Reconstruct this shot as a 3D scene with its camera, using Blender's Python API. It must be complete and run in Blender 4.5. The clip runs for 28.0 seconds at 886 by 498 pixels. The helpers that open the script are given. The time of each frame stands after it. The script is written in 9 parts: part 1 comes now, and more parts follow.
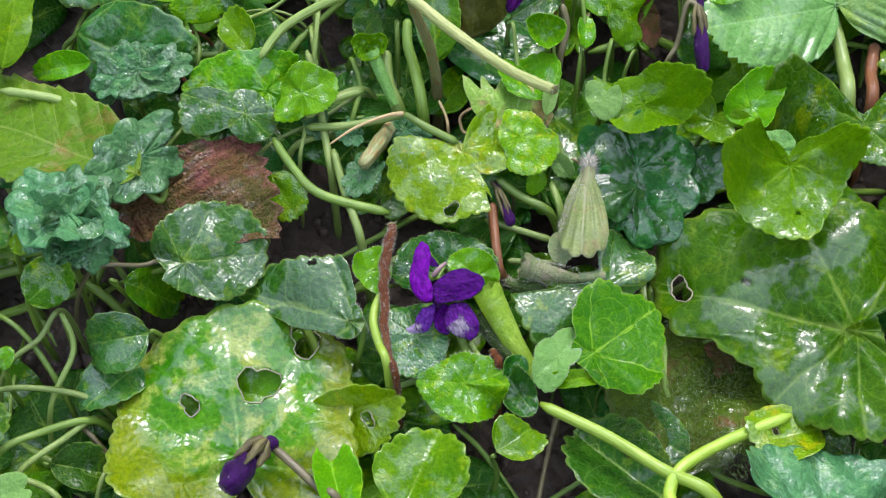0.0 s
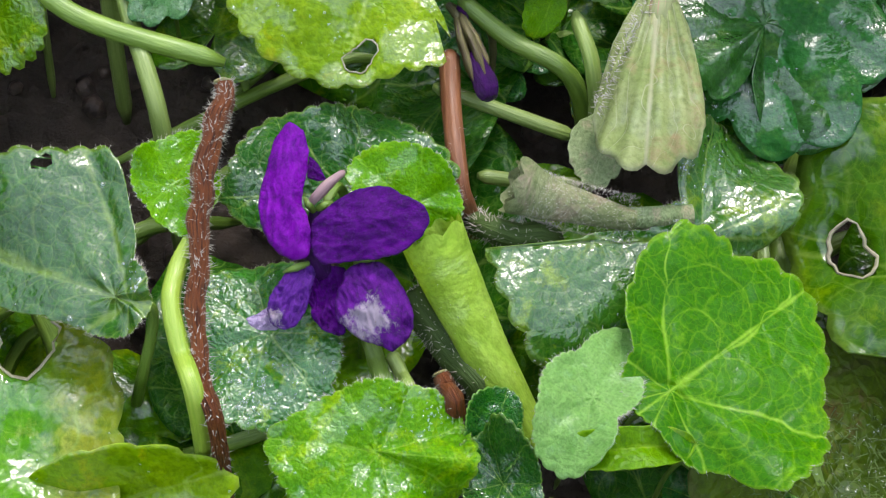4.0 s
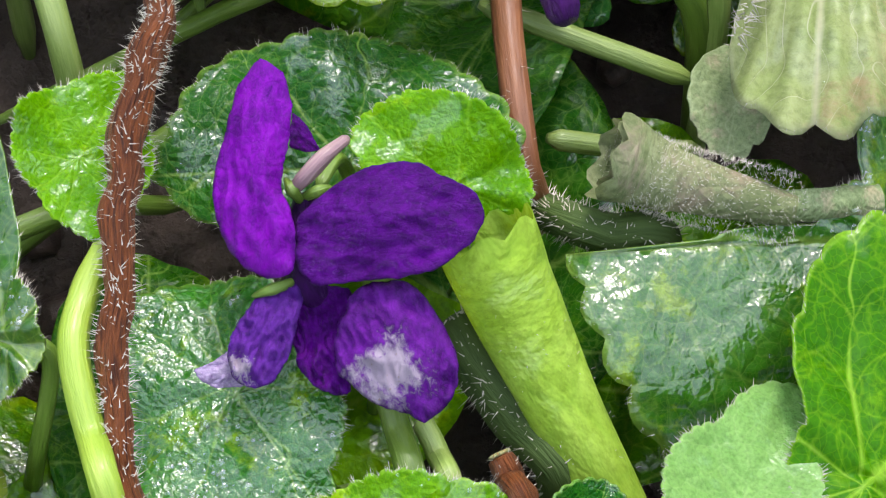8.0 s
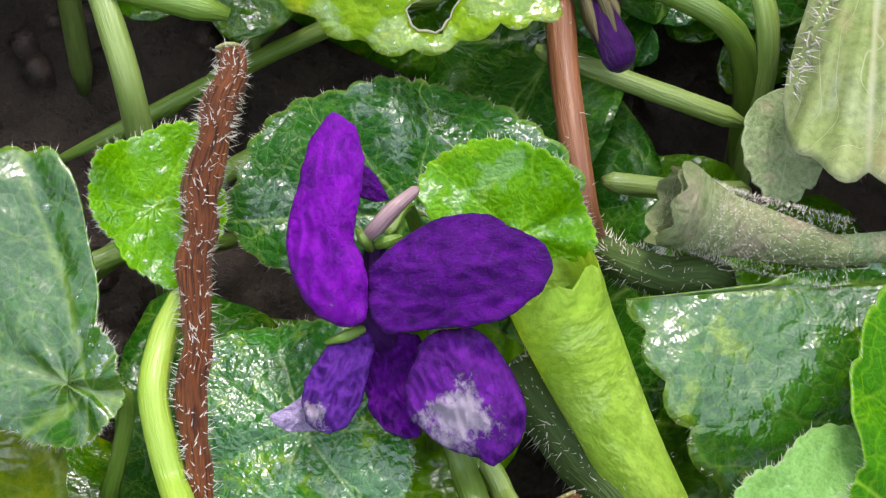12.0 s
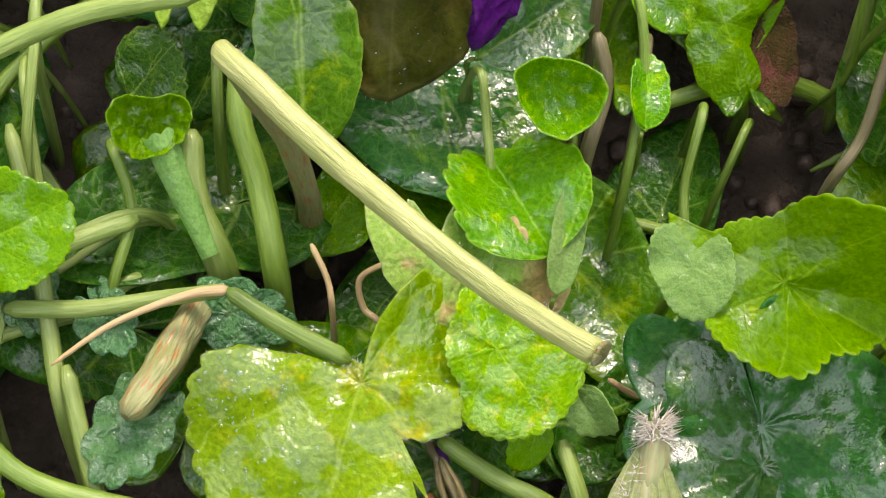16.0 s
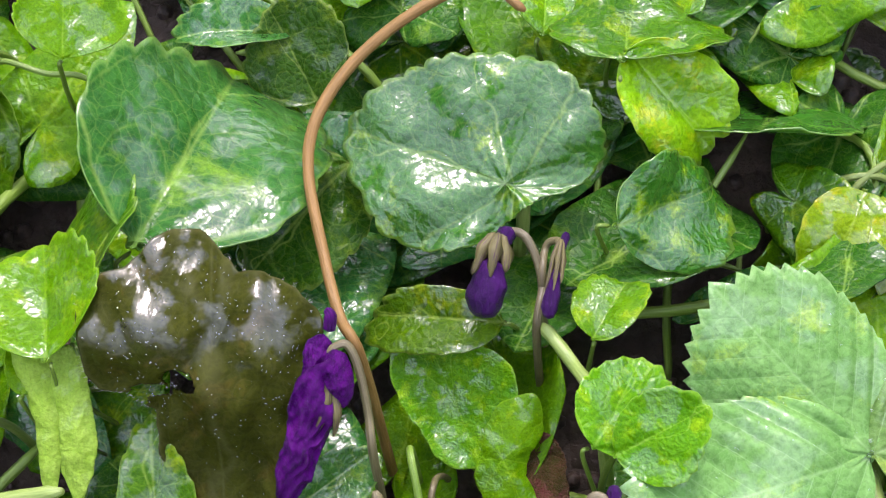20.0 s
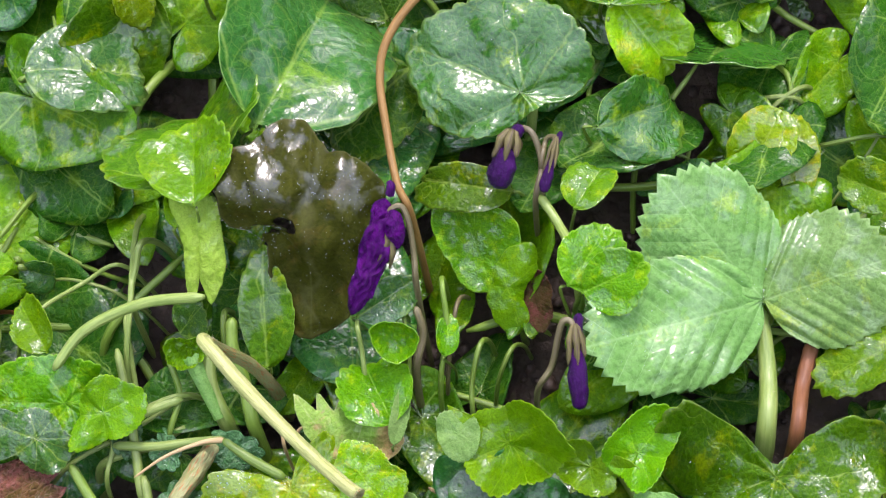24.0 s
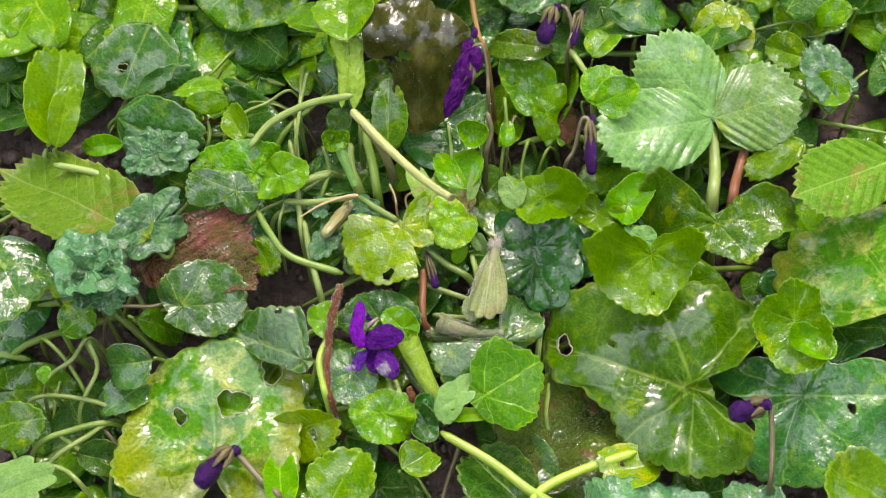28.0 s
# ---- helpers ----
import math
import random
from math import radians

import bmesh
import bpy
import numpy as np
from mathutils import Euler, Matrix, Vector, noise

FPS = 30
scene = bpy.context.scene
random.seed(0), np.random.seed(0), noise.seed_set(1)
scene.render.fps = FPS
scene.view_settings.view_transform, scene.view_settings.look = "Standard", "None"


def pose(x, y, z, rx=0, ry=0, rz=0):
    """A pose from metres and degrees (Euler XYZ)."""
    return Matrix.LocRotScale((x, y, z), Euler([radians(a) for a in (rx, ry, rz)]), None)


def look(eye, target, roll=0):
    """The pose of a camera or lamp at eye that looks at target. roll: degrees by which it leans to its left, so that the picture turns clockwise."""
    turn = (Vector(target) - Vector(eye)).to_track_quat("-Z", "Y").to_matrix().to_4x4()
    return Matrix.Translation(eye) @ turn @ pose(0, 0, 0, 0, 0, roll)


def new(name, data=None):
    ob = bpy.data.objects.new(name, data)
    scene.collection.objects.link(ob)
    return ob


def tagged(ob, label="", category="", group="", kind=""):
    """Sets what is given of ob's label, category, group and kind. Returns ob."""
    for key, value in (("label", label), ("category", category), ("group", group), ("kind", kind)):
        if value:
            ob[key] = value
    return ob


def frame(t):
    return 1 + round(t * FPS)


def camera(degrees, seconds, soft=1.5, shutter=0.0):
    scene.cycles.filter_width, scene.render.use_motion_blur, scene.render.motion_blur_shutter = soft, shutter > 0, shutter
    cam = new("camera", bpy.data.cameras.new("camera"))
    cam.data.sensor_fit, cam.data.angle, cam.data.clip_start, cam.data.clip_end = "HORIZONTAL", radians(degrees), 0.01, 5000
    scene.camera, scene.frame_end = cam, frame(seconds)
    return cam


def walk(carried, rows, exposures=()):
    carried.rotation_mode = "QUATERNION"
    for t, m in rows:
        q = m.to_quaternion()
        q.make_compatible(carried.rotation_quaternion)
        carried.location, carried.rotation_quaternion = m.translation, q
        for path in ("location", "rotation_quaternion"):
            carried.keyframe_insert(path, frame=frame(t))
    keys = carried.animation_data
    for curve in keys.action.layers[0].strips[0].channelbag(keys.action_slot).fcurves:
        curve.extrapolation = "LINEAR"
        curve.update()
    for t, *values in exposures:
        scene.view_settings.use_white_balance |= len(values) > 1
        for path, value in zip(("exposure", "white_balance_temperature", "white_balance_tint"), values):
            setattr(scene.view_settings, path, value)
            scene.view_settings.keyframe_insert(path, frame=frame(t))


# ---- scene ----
cam = camera(28.0, 28.0, soft=1.2)
PATH = [
    (0, (-0.0081, -0.1673, 0.2778), (-0.00620, -0.05548, 0.11203), -0.03),
    (0.5, (-0.0025, -0.1331, 0.2355), (-0.00168, -0.02534, 0.06702), 0.27),
    (1, (-0.0043, -0.1123, 0.2006), (-0.00127, -0.00480, 0.03194), 1.83),
    (1.5, (-0.0062, -0.0999, 0.1769), (0.00092, 0.00910, 0.00940), 3.53),
    (2, (-0.0063, -0.0873, 0.1540), (0.00330, 0.02325, -0.01240), 4.82),
    (2.5, (-0.0032, -0.0726, 0.1293), (0.00523, 0.03858, -0.03679), 4.44),
    (3, (-0.0029, -0.0727, 0.1307), (0.00501, 0.03470, -0.03784), 4.80),
    (3.5, (-0.0037, -0.0724, 0.1298), (0.00600, 0.03502, -0.03861), 5.48),
    (5.5, (-0.0052, -0.0522, 0.0967), (0.00771, 0.05202, -0.07355), 7.02),
    (6, (-0.0050, -0.0475, 0.0899), (0.00782, 0.05515, -0.08125), 6.90),
    (6.5, (-0.0075, -0.0404, 0.0890), (0.00727, 0.05738, -0.08486), 8.40),
    (7, (-0.0059, -0.0385, 0.0889), (0.00782, 0.05973, -0.08483), 7.77),
    (7.5, (-0.0054, -0.0384, 0.0862), (0.00776, 0.06089, -0.08684), 7.45),
    (8, (-0.0054, -0.0378, 0.0829), (0.00768, 0.06185, -0.09001), 7.39),
    (8.5, (-0.0045, -0.0374, 0.0838), (0.00815, 0.06113, -0.08976), 7.35),
    (9, (-0.0066, -0.0370, 0.0838), (0.00748, 0.06238, -0.08920), 7.94),
    (9.5, (-0.0066, -0.0371, 0.0840), (0.00717, 0.06214, -0.08908), 7.68),
    (10, (-0.0071, -0.0373, 0.0842), (0.00674, 0.06226, -0.08873), 7.80),
    (10.5, (-0.0079, -0.0376, 0.0836), (0.00636, 0.06194, -0.08931), 8.11),
    (11, (-0.0083, -0.0376, 0.0839), (0.00599, 0.06213, -0.08892), 7.96),
    (11.5, (-0.0101, -0.0370, 0.0852), (0.00474, 0.06254, -0.08770), 8.21),
    (13.5, (-0.0080, -0.0291, 0.1005), (0.00572, 0.05844, -0.07882), 8.46),
    (14, (-0.0067, -0.0252, 0.1111), (0.00675, 0.05992, -0.06941), 8.64),
    (14.5, (-0.0039, -0.0222, 0.1193), (0.00638, 0.06036, -0.06254), 6.74),
    (15, (-0.0034, -0.0208, 0.1287), (0.00674, 0.06499, -0.05169), 6.03),
    (15.5, (-0.0017, -0.0200, 0.1384), (0.00778, 0.06670, -0.04158), 5.50),
    (16, (-0.0010, -0.0174, 0.1446), (0.00832, 0.07004, -0.03502), 5.19),
    (16.5, (0.0007, -0.0154, 0.1527), (0.00919, 0.07635, -0.02482), 3.99),
    (17, (0.0030, -0.0139, 0.1564), (0.01102, 0.08183, -0.01902), 3.22),
    (17.5, (0.0066, -0.0120, 0.1648), (0.01324, 0.08789, -0.00834), 1.90),
    (18, (0.0139, -0.0115, 0.1679), (0.01664, 0.08949, -0.00469), -0.17),
    (18.5, (0.0265, -0.0106, 0.1716), (0.02135, 0.09255, 0.00034), -4.81),
    (19, (0.0358, -0.0118, 0.1736), (0.02506, 0.09533, 0.00511), -7.44),
    (19.5, (0.0378, -0.0143, 0.1846), (0.02660, 0.09273, 0.01608), -8.15),
    (20, (0.0391, -0.0189, 0.1959), (0.02753, 0.08890, 0.02787), -8.71),
    (20.5, (0.0404, -0.0215, 0.2077), (0.02842, 0.08595, 0.03943), -9.32),
    (22.5, (0.0378, -0.0210, 0.2480), (0.02475, 0.06543, 0.06814), -8.58),
    (23, (0.0419, -0.0302, 0.2635), (0.02736, 0.05492, 0.08315), -9.46),
    (23.5, (0.0466, -0.0381, 0.2699), (0.03001, 0.04736, 0.08990), -10.51),
    (24, (0.0489, -0.0477, 0.2759), (0.03054, 0.03747, 0.09588), -10.98),
    (24.5, (0.0617, -0.0557, 0.2817), (0.03869, 0.03029, 0.10257), -13.22),
    (25, (0.0777, -0.0657, 0.2859), (0.04853, 0.01973, 0.10741), -16.55),
    (25.5, (0.0713, -0.0764, 0.2863), (0.04421, 0.01021, 0.10804), -15.02),
    (26, (0.0741, -0.1029, 0.3087), (0.04644, -0.01201, 0.13272), -14.31),
    (26.5, (0.0659, -0.1310, 0.3296), (0.04151, -0.03624, 0.15515), -11.41),
    (27, (0.0632, -0.1480, 0.3436), (0.03999, -0.05179, 0.16986), -10.43),
    (27.5, (0.0578, -0.1671, 0.3588), (0.03612, -0.06796, 0.18649), -9.11),
    (28, (0.0559, -0.1847, 0.3746), (0.03431, -0.08375, 0.20332), -8.58),
]
walk(cam, [(t, look(eye, target, roll)) for t, eye, target, roll in PATH], [(0,.64,6250,15),(3,.68,6400,15),(6,.8,6500,15),(8,.92,6500,17),(12,.88,6600,15),(14,.84,6750,17),(16,.82,7500,20),(18,.9,7000,22),(20,.99,6450,28),(23,.95,6400,27),(25,.87,6700,25),(28,.81,7200,21)])

# ---------------------------------------------------------------- daylight under a bright overcast sky
world = bpy.data.worlds.new("overcast_sky")
scene.world = world
world.use_nodes = True
wt = world.node_tree
wt.nodes.clear()
sky = wt.nodes.new("ShaderNodeTexSky")
sky.sky_type = "NISHITA"
sky.sun_disc = False
sky.sun_elevation, sky.sun_rotation = radians(58), radians(15)
sky.air_density, sky.dust_density, sky.ozone_density = 1.0, 4.0, 1.0
pale = wt.nodes.new("ShaderNodeMix")
pale.data_type = "RGBA"
pale.inputs[0].default_value = 0.55
pale.inputs[7].default_value = (7.5, 8.5, 10.1, 1)
wt.links.new(sky.outputs[0], pale.inputs[6])
# an overcast sky is about three times as bright overhead as at the horizon
coord = wt.nodes.new("ShaderNodeTexCoord")
split = wt.nodes.new("ShaderNodeSeparateXYZ")
wt.links.new(coord.outputs["Generated"], split.inputs[0])
rise = wt.nodes.new("ShaderNodeMapRange")
rise.inputs[1].default_value, rise.inputs[2].default_value = 0.0, 1.0
rise.inputs[3].default_value, rise.inputs[4].default_value = 0.35, 1.5
wt.links.new(split.outputs[2], rise.inputs[0])
dome = wt.nodes.new("ShaderNodeVectorMath")
dome.operation = "SCALE"
wt.links.new(pale.outputs[2], dome.inputs[0])
wt.links.new(rise.outputs[0], dome.inputs["Scale"])
bg = wt.nodes.new("ShaderNodeBackground")
bg.inputs["Strength"].default_value = 0.15
wt.links.new(dome.outputs[0], bg.inputs["Color"])
out = wt.nodes.new("ShaderNodeOutputWorld")
wt.links.new(bg.outputs[0], out.inputs["Surface"])
sun_data = bpy.data.lights.new("sun", "SUN")
sun_data.energy, sun_data.angle, sun_data.color = 1.5, radians(12), (1.0, 0.97, 0.92)
sun = new("sun", sun_data)
sun.matrix_world = look((0.15, 0.6, 1.0), (0.03, 0.04, 0.0))

# ---------------------------------------------------------------- materials
def mat(name):
    m = bpy.data.materials.new(name)
    m.use_nodes = True
    nt = m.node_tree
    nt.nodes.clear()
    return m, nt


def node(nt, kind, inputs=None, **props):
    n = nt.nodes.new(kind)
    if "operation" in props:
        n.operation = props["operation"]
    if "feature" in props:
        n.feature = props["feature"]
    if "attribute_name" in props:
        n.attribute_name = props["attribute_name"]
    if "uv_map" in props:
        n.uv_map = props["uv_map"]
    for k, v in (inputs or {}).items():
        s = n.inputs[k]
        if isinstance(v, bpy.types.NodeSocket):
            nt.links.new(v, s)
        else:
            s.default_value = v
    return n


def ramp(nt, fac, stops, interp="LINEAR"):
    n = nt.nodes.new("ShaderNodeValToRGB")
    n.color_ramp.interpolation = interp
    el = n.color_ramp.elements
    while len(el) < len(stops):
        el.new(0.5)
    for e, (p, c) in zip(el, stops):
        e.position, e.color = p, (*c, 1)
    nt.links.new(fac, n.inputs["Fac"])
    return n.outputs["Color"]


def calc(nt, op, a, b=0.0, c=0.0):
    n = nt.nodes.new("ShaderNodeMath")
    n.operation = op
    for s, v in zip(n.inputs, (a, b, c)):
        if isinstance(v, bpy.types.NodeSocket):
            nt.links.new(v, s)
        else:
            s.default_value = v
    return n.outputs[0]


def blend(nt, fac, a, b, mode="MIX"):
    n = nt.nodes.new("ShaderNodeMix")
    n.data_type, n.blend_type = "RGBA", mode
    for s, v in ((n.inputs[0], fac), (n.inputs[6], a), (n.inputs[7], b)):
        if isinstance(v, bpy.types.NodeSocket):
            nt.links.new(v, s)
        elif isinstance(v, tuple):
            s.default_value = (*v, 1)
        else:
            s.default_value = v
    return n.outputs[2]


def leaf_material(name, base, pale, blotch, blotch_amount=0.35, vein=(0.35, 0.5, 0.12), rough=0.28, pucker=1.0,
                  ribs=0.0, cells=13.0, glow=0.3, film=0.62, edge=None, spec=0.14, rays=3.4, wet_from=None, net_mix=0.12, rib_mix=0.34):
    """A living leaf: net of veins over the blade, blotches, wet gloss and light that passes through."""
    m, nt = mat(name)
    uv = node(nt, "ShaderNodeUVMap", uv_map="blade").outputs[0]
    info = node(nt, "ShaderNodeObjectInfo")
    rnd = info.outputs["Random"]
    shift = node(nt, "ShaderNodeVectorMath", {0: uv, 1: node(nt, "ShaderNodeCombineXYZ", {0: calc(nt, "MULTIPLY", rnd, 37.0), 1: calc(nt, "MULTIPLY", rnd, 91.0), 2: rnd}).outputs[0]}, operation="ADD").outputs[0]
    wob = node(nt, "ShaderNodeTexNoise", {"Vector": shift, "Scale": 5.0, "Detail": 3.0})
    warped = node(nt, "ShaderNodeVectorMath", {0: shift, 1: node(nt, "ShaderNodeVectorMath", {0: wob.outputs["Color"], 1: (0.12, 0.12, 0.12)}, operation="MULTIPLY").outputs[0]}, operation="ADD").outputs[0]
    net = node(nt, "ShaderNodeTexVoronoi", {"Vector": warped, "Scale": cells}, feature="DISTANCE_TO_EDGE").outputs["Distance"]
    fine = node(nt, "ShaderNodeTexVoronoi", {"Vector": warped, "Scale": cells * 3.4}, feature="DISTANCE_TO_EDGE").outputs["Distance"]
    sep = node(nt, "ShaderNodeSeparateXYZ", {0: uv})
    x, y = sep.outputs[0], sep.outputs[1]
    ax = calc(nt, "ABSOLUTE", x)
    if ribs:
        # parallel side veins that run from the midrib to the teeth
        s = calc(nt, "SUBTRACT", y, calc(nt, "MULTIPLY", ax, 0.85))
        rib = calc(nt, "ABSOLUTE", calc(nt, "SINE", calc(nt, "MULTIPLY", s, ribs * 3.14159)))
        rib = calc(nt, "MINIMUM", calc(nt, "MULTIPLY", rib, 0.16), calc(nt, "MULTIPLY", ax, 1.3))
    else:
        ang = calc(nt, "ARCTAN2", x, calc(nt, "ADD", y, 0.06))
        rr = calc(nt, "SQRT", calc(nt, "ADD", calc(nt, "MULTIPLY", x, x), calc(nt, "MULTIPLY", y, y)))
        stray = node(nt, "ShaderNodeTexNoise", {"Vector": shift, "Scale": 2.4, "Detail": 2.0}).outputs["Fac"]
        ang = calc(nt, "ADD", ang, calc(nt, "MULTIPLY", calc(nt, "SUBTRACT", stray, 0.5), calc(nt, "MULTIPLY", rr, 1.1)))
        rib = calc(nt, "MULTIPLY", calc(nt, "ABSOLUTE", calc(nt, "SINE", calc(nt, "MULTIPLY", ang, rays))), calc(nt, "MULTIPLY", rr, 0.3))
        # side veins leave the main ones at a slant
        fork = calc(nt, "ABSOLUTE", calc(nt, "SINE", calc(nt, "ADD", calc(nt, "MULTIPLY", rr, 12.0), calc(nt, "MULTIPLY", calc(nt, "ABSOLUTE", calc(nt, "SINE", calc(nt, "MULTIPLY", ang, rays))), -2.2))))
        fork = calc(nt, "ADD", calc(nt, "MULTIPLY", fork, 0.075), 0.006)
        rib = calc(nt, "MINIMUM", rib, ax)
    rib = calc(nt, "ADD", rib, calc(nt, "MULTIPLY", calc(nt, "SUBTRACT", wob.outputs["Fac"], 0.5), 0.03))
    rib_line = node(nt, "ShaderNodeMapRange", {0: rib, 1: 0.0, 2: 0.013, 3: 1.0, 4: 0.0}).outputs[0]
    side_line = node(nt, "ShaderNodeMapRange", {0: fork, 1: 0.006, 2: 0.017, 3: 0.4, 4: 0.0}).outputs[0] if not ribs and 2 < rays < 6 else 0.0
    net_line = node(nt, "ShaderNodeMapRange", {0: net, 1: 0.0, 2: 0.05, 3: 1.0, 4: 0.0}).outputs[0]
    big = node(nt, "ShaderNodeTexNoise", {"Vector": shift, "Scale": 2.6, "Detail": 5.0, "Roughness": 0.62}).outputs["Fac"]
    mid = node(nt, "ShaderNodeTexNoise", {"Vector": shift, "Scale": 11.0, "Detail": 4.0}).outputs["Fac"]
    col = ramp(nt, calc(nt, "ADD", calc(nt, "MULTIPLY", big, 0.7), calc(nt, "MULTIPLY", mid, 0.3)), [(0.32, base), (0.68, pale)])
    k = 0.62 - 0.25 * blotch_amount
    bl = node(nt, "ShaderNodeMapRange", {0: node(nt, "ShaderNodeTexNoise", {"Vector": warped, "Scale": 3.7, "Detail": 6.0, "Roughness": 0.7}).outputs["Fac"], 1: k, 2: k + 0.12, 3: 0.0, 4: 0.85}).outputs[0]
    col = blend(nt, bl, col, blotch)
    if edge:
        far = calc(nt, "ADD", calc(nt, "MULTIPLY", x, x), calc(nt, "POWER", calc(nt, "SUBTRACT", y, 0.42), 2.0))
        col = blend(nt, node(nt, "ShaderNodeMapRange", {0: calc(nt, "ADD", far, calc(nt, "MULTIPLY", mid, 0.25)), 1: 0.42, 2: 0.62, 3: 0.0, 4: 0.8}).outputs[0], col, edge)
    tiny = node(nt, "ShaderNodeTexNoise", {"Vector": shift, "Scale": 34.0, "Detail": 4.0, "Roughness": 0.7}).outputs["Fac"]
    col = blend(nt, node(nt, "ShaderNodeMapRange", {0: tiny, 1: 0.42, 2: 0.68, 3: 0.0, 4: 0.55}).outputs[0], col, tuple(c * 0.55 for c in base))
    col = blend(nt, calc(nt, "MULTIPLY", node(nt, "ShaderNodeMapRange", {0: fine, 1: 0.0, 2: 0.06, 3: 1.0, 4: 0.0}).outputs[0], 0.10), col, vein)
    col = blend(nt, calc(nt, "MULTIPLY", net_line, net_mix), col, vein)
    col = blend(nt, calc(nt, "MULTIPLY", side_line, rib_mix), col, vein)
    col = blend(nt, calc(nt, "MULTIPLY", rib_line, rib_mix), col, vein)
    rim = node(nt, "ShaderNodeAttribute", attribute_name="rim").outputs["Fac"]
    col = blend(nt, node(nt, "ShaderNodeMapRange", {0: rim, 1: 0.955, 2: 0.995, 3: 0.0, 4: 0.28}).outputs[0], col, vein)
    hsv = node(nt, "ShaderNodeHueSaturation", {"Hue": calc(nt, "ADD", 0.485, calc(nt, "MULTIPLY", rnd, 0.03)), "Saturation": 1.08, "Value": calc(nt, "ADD", 0.84, calc(nt, "MULTIPLY", rnd, 0.36)), "Color": col})
    col = hsv.outputs[0]
    soft = calc(nt, "SQRT", calc(nt, "ADD", calc(nt, "MULTIPLY", net, net), 0.002))
    hgt = calc(nt, "ADD", calc(nt, "MULTIPLY", soft, 0.9), calc(nt, "MULTIPLY", calc(nt, "MINIMUM", fine, 0.1), 0.12))
    grain = node(nt, "ShaderNodeTexNoise", {"Vector": shift, "Scale": 60.0, "Detail": 2.0}).outputs["Fac"]
    hgt = calc(nt, "ADD", hgt, calc(nt, "MULTIPLY", grain, 0.03))
    hgt = calc(nt, "ADD", hgt, calc(nt, "MULTIPLY", calc(nt, "MINIMUM", calc(nt, "MAXIMUM", rib, 0.0), 0.1), 2.4))
    hgt = calc(nt, "ADD", hgt, calc(nt, "ADD", calc(nt, "MULTIPLY", mid, 0.25), calc(nt, "MULTIPLY", big, 2.2)))
    bump = node(nt, "ShaderNodeBump", {"Height": hgt, "Strength": min(1.0, 0.32 * pucker), "Distance": 0.0012 * pucker})
    swell = calc(nt, "ADD", calc(nt, "ADD", calc(nt, "MULTIPLY", big, 1.6), calc(nt, "MULTIPLY", mid, 0.3)), calc(nt, "MULTIPLY", calc(nt, "MINIMUM", calc(nt, "MAXIMUM", rib, 0.0), 0.1), 1.0))
    swell = calc(nt, "ADD", swell, calc(nt, "ADD", calc(nt, "MULTIPLY", soft, 0.4), calc(nt, "MULTIPLY", grain, 0.03)))
    bump2 = node(nt, "ShaderNodeBump", {"Height": swell, "Strength": min(1.0, 0.36 * pucker), "Distance": 0.0012 * pucker})
    wet = node(nt, "ShaderNodeTexNoise", {"Vector": shift, "Scale": 7.0, "Detail": 3.0}).outputs["Fac"]
    rg = node(nt, "ShaderNodeMapRange", {0: wet, 1: 0.35, 2: 0.65, 3: rough * 0.75, 4: min(0.8, rough * 1.7)}).outputs[0]
    film = min(1.6, film * 1.2)
    pool = node(nt, "ShaderNodeMapRange", {0: node(nt, "ShaderNodeTexNoise", {"Vector": shift, "Scale": 3.3, "Detail": 4.0, "Roughness": 0.6}).outputs["Fac"], 1: 0.645 - 0.2 * film, 2: 0.705 - 0.2 * film, 3: 0.0, 4: min(1.0, 1.3 * film)}).outputs[0]
    pit = node(nt, "ShaderNodeTexVoronoi", {"Vector": warped, "Scale": cells * 3.6}).outputs["Distance"]
    pool = calc(nt, "MULTIPLY", pool, node(nt, "ShaderNodeMapRange", {0: pit, 1: 0.13, 2: 0.24, 3: 0.25, 4: 1.0}).outputs[0])
    if wet_from:
        pool = calc(nt, "MULTIPLY", pool, node(nt, "ShaderNodeMapRange", {0: calc(nt, "ADD", y, calc(nt, "MULTIPLY", mid, 0.2)), 1: wet_from[0], 2: wet_from[1], 3: 1.0, 4: 0.0}).outputs[0])
    bs = node(nt, "ShaderNodeBsdfPrincipled", {"Base Color": col, "Roughness": rg, "IOR": 1.5, "Specular IOR Level": spec, "Normal": bump.outputs[0], "Coat Weight": pool, "Coat IOR": 1.82, "Coat Roughness": node(nt, "ShaderNodeMapRange", {0: mid, 1: 0.35, 2: 0.65, 3: 0.08, 4: 0.26}).outputs[0], "Coat Normal": bump2.outputs[0]})
    tcol = node(nt, "ShaderNodeHueSaturation", {"Hue": 0.48, "Saturation": 1.12, "Value": 1.75, "Color": col}).outputs[0]
    tr = node(nt, "ShaderNodeBsdfTranslucent", {"Color": tcol, "Normal": bump.outputs[0]})
    mix = node(nt, "ShaderNodeMixShader", {0: glow, 1: bs.outputs[0], 2: tr.outputs[0]})
    node(nt, "ShaderNodeOutputMaterial", {"Surface": mix.outputs[0]})
    return m


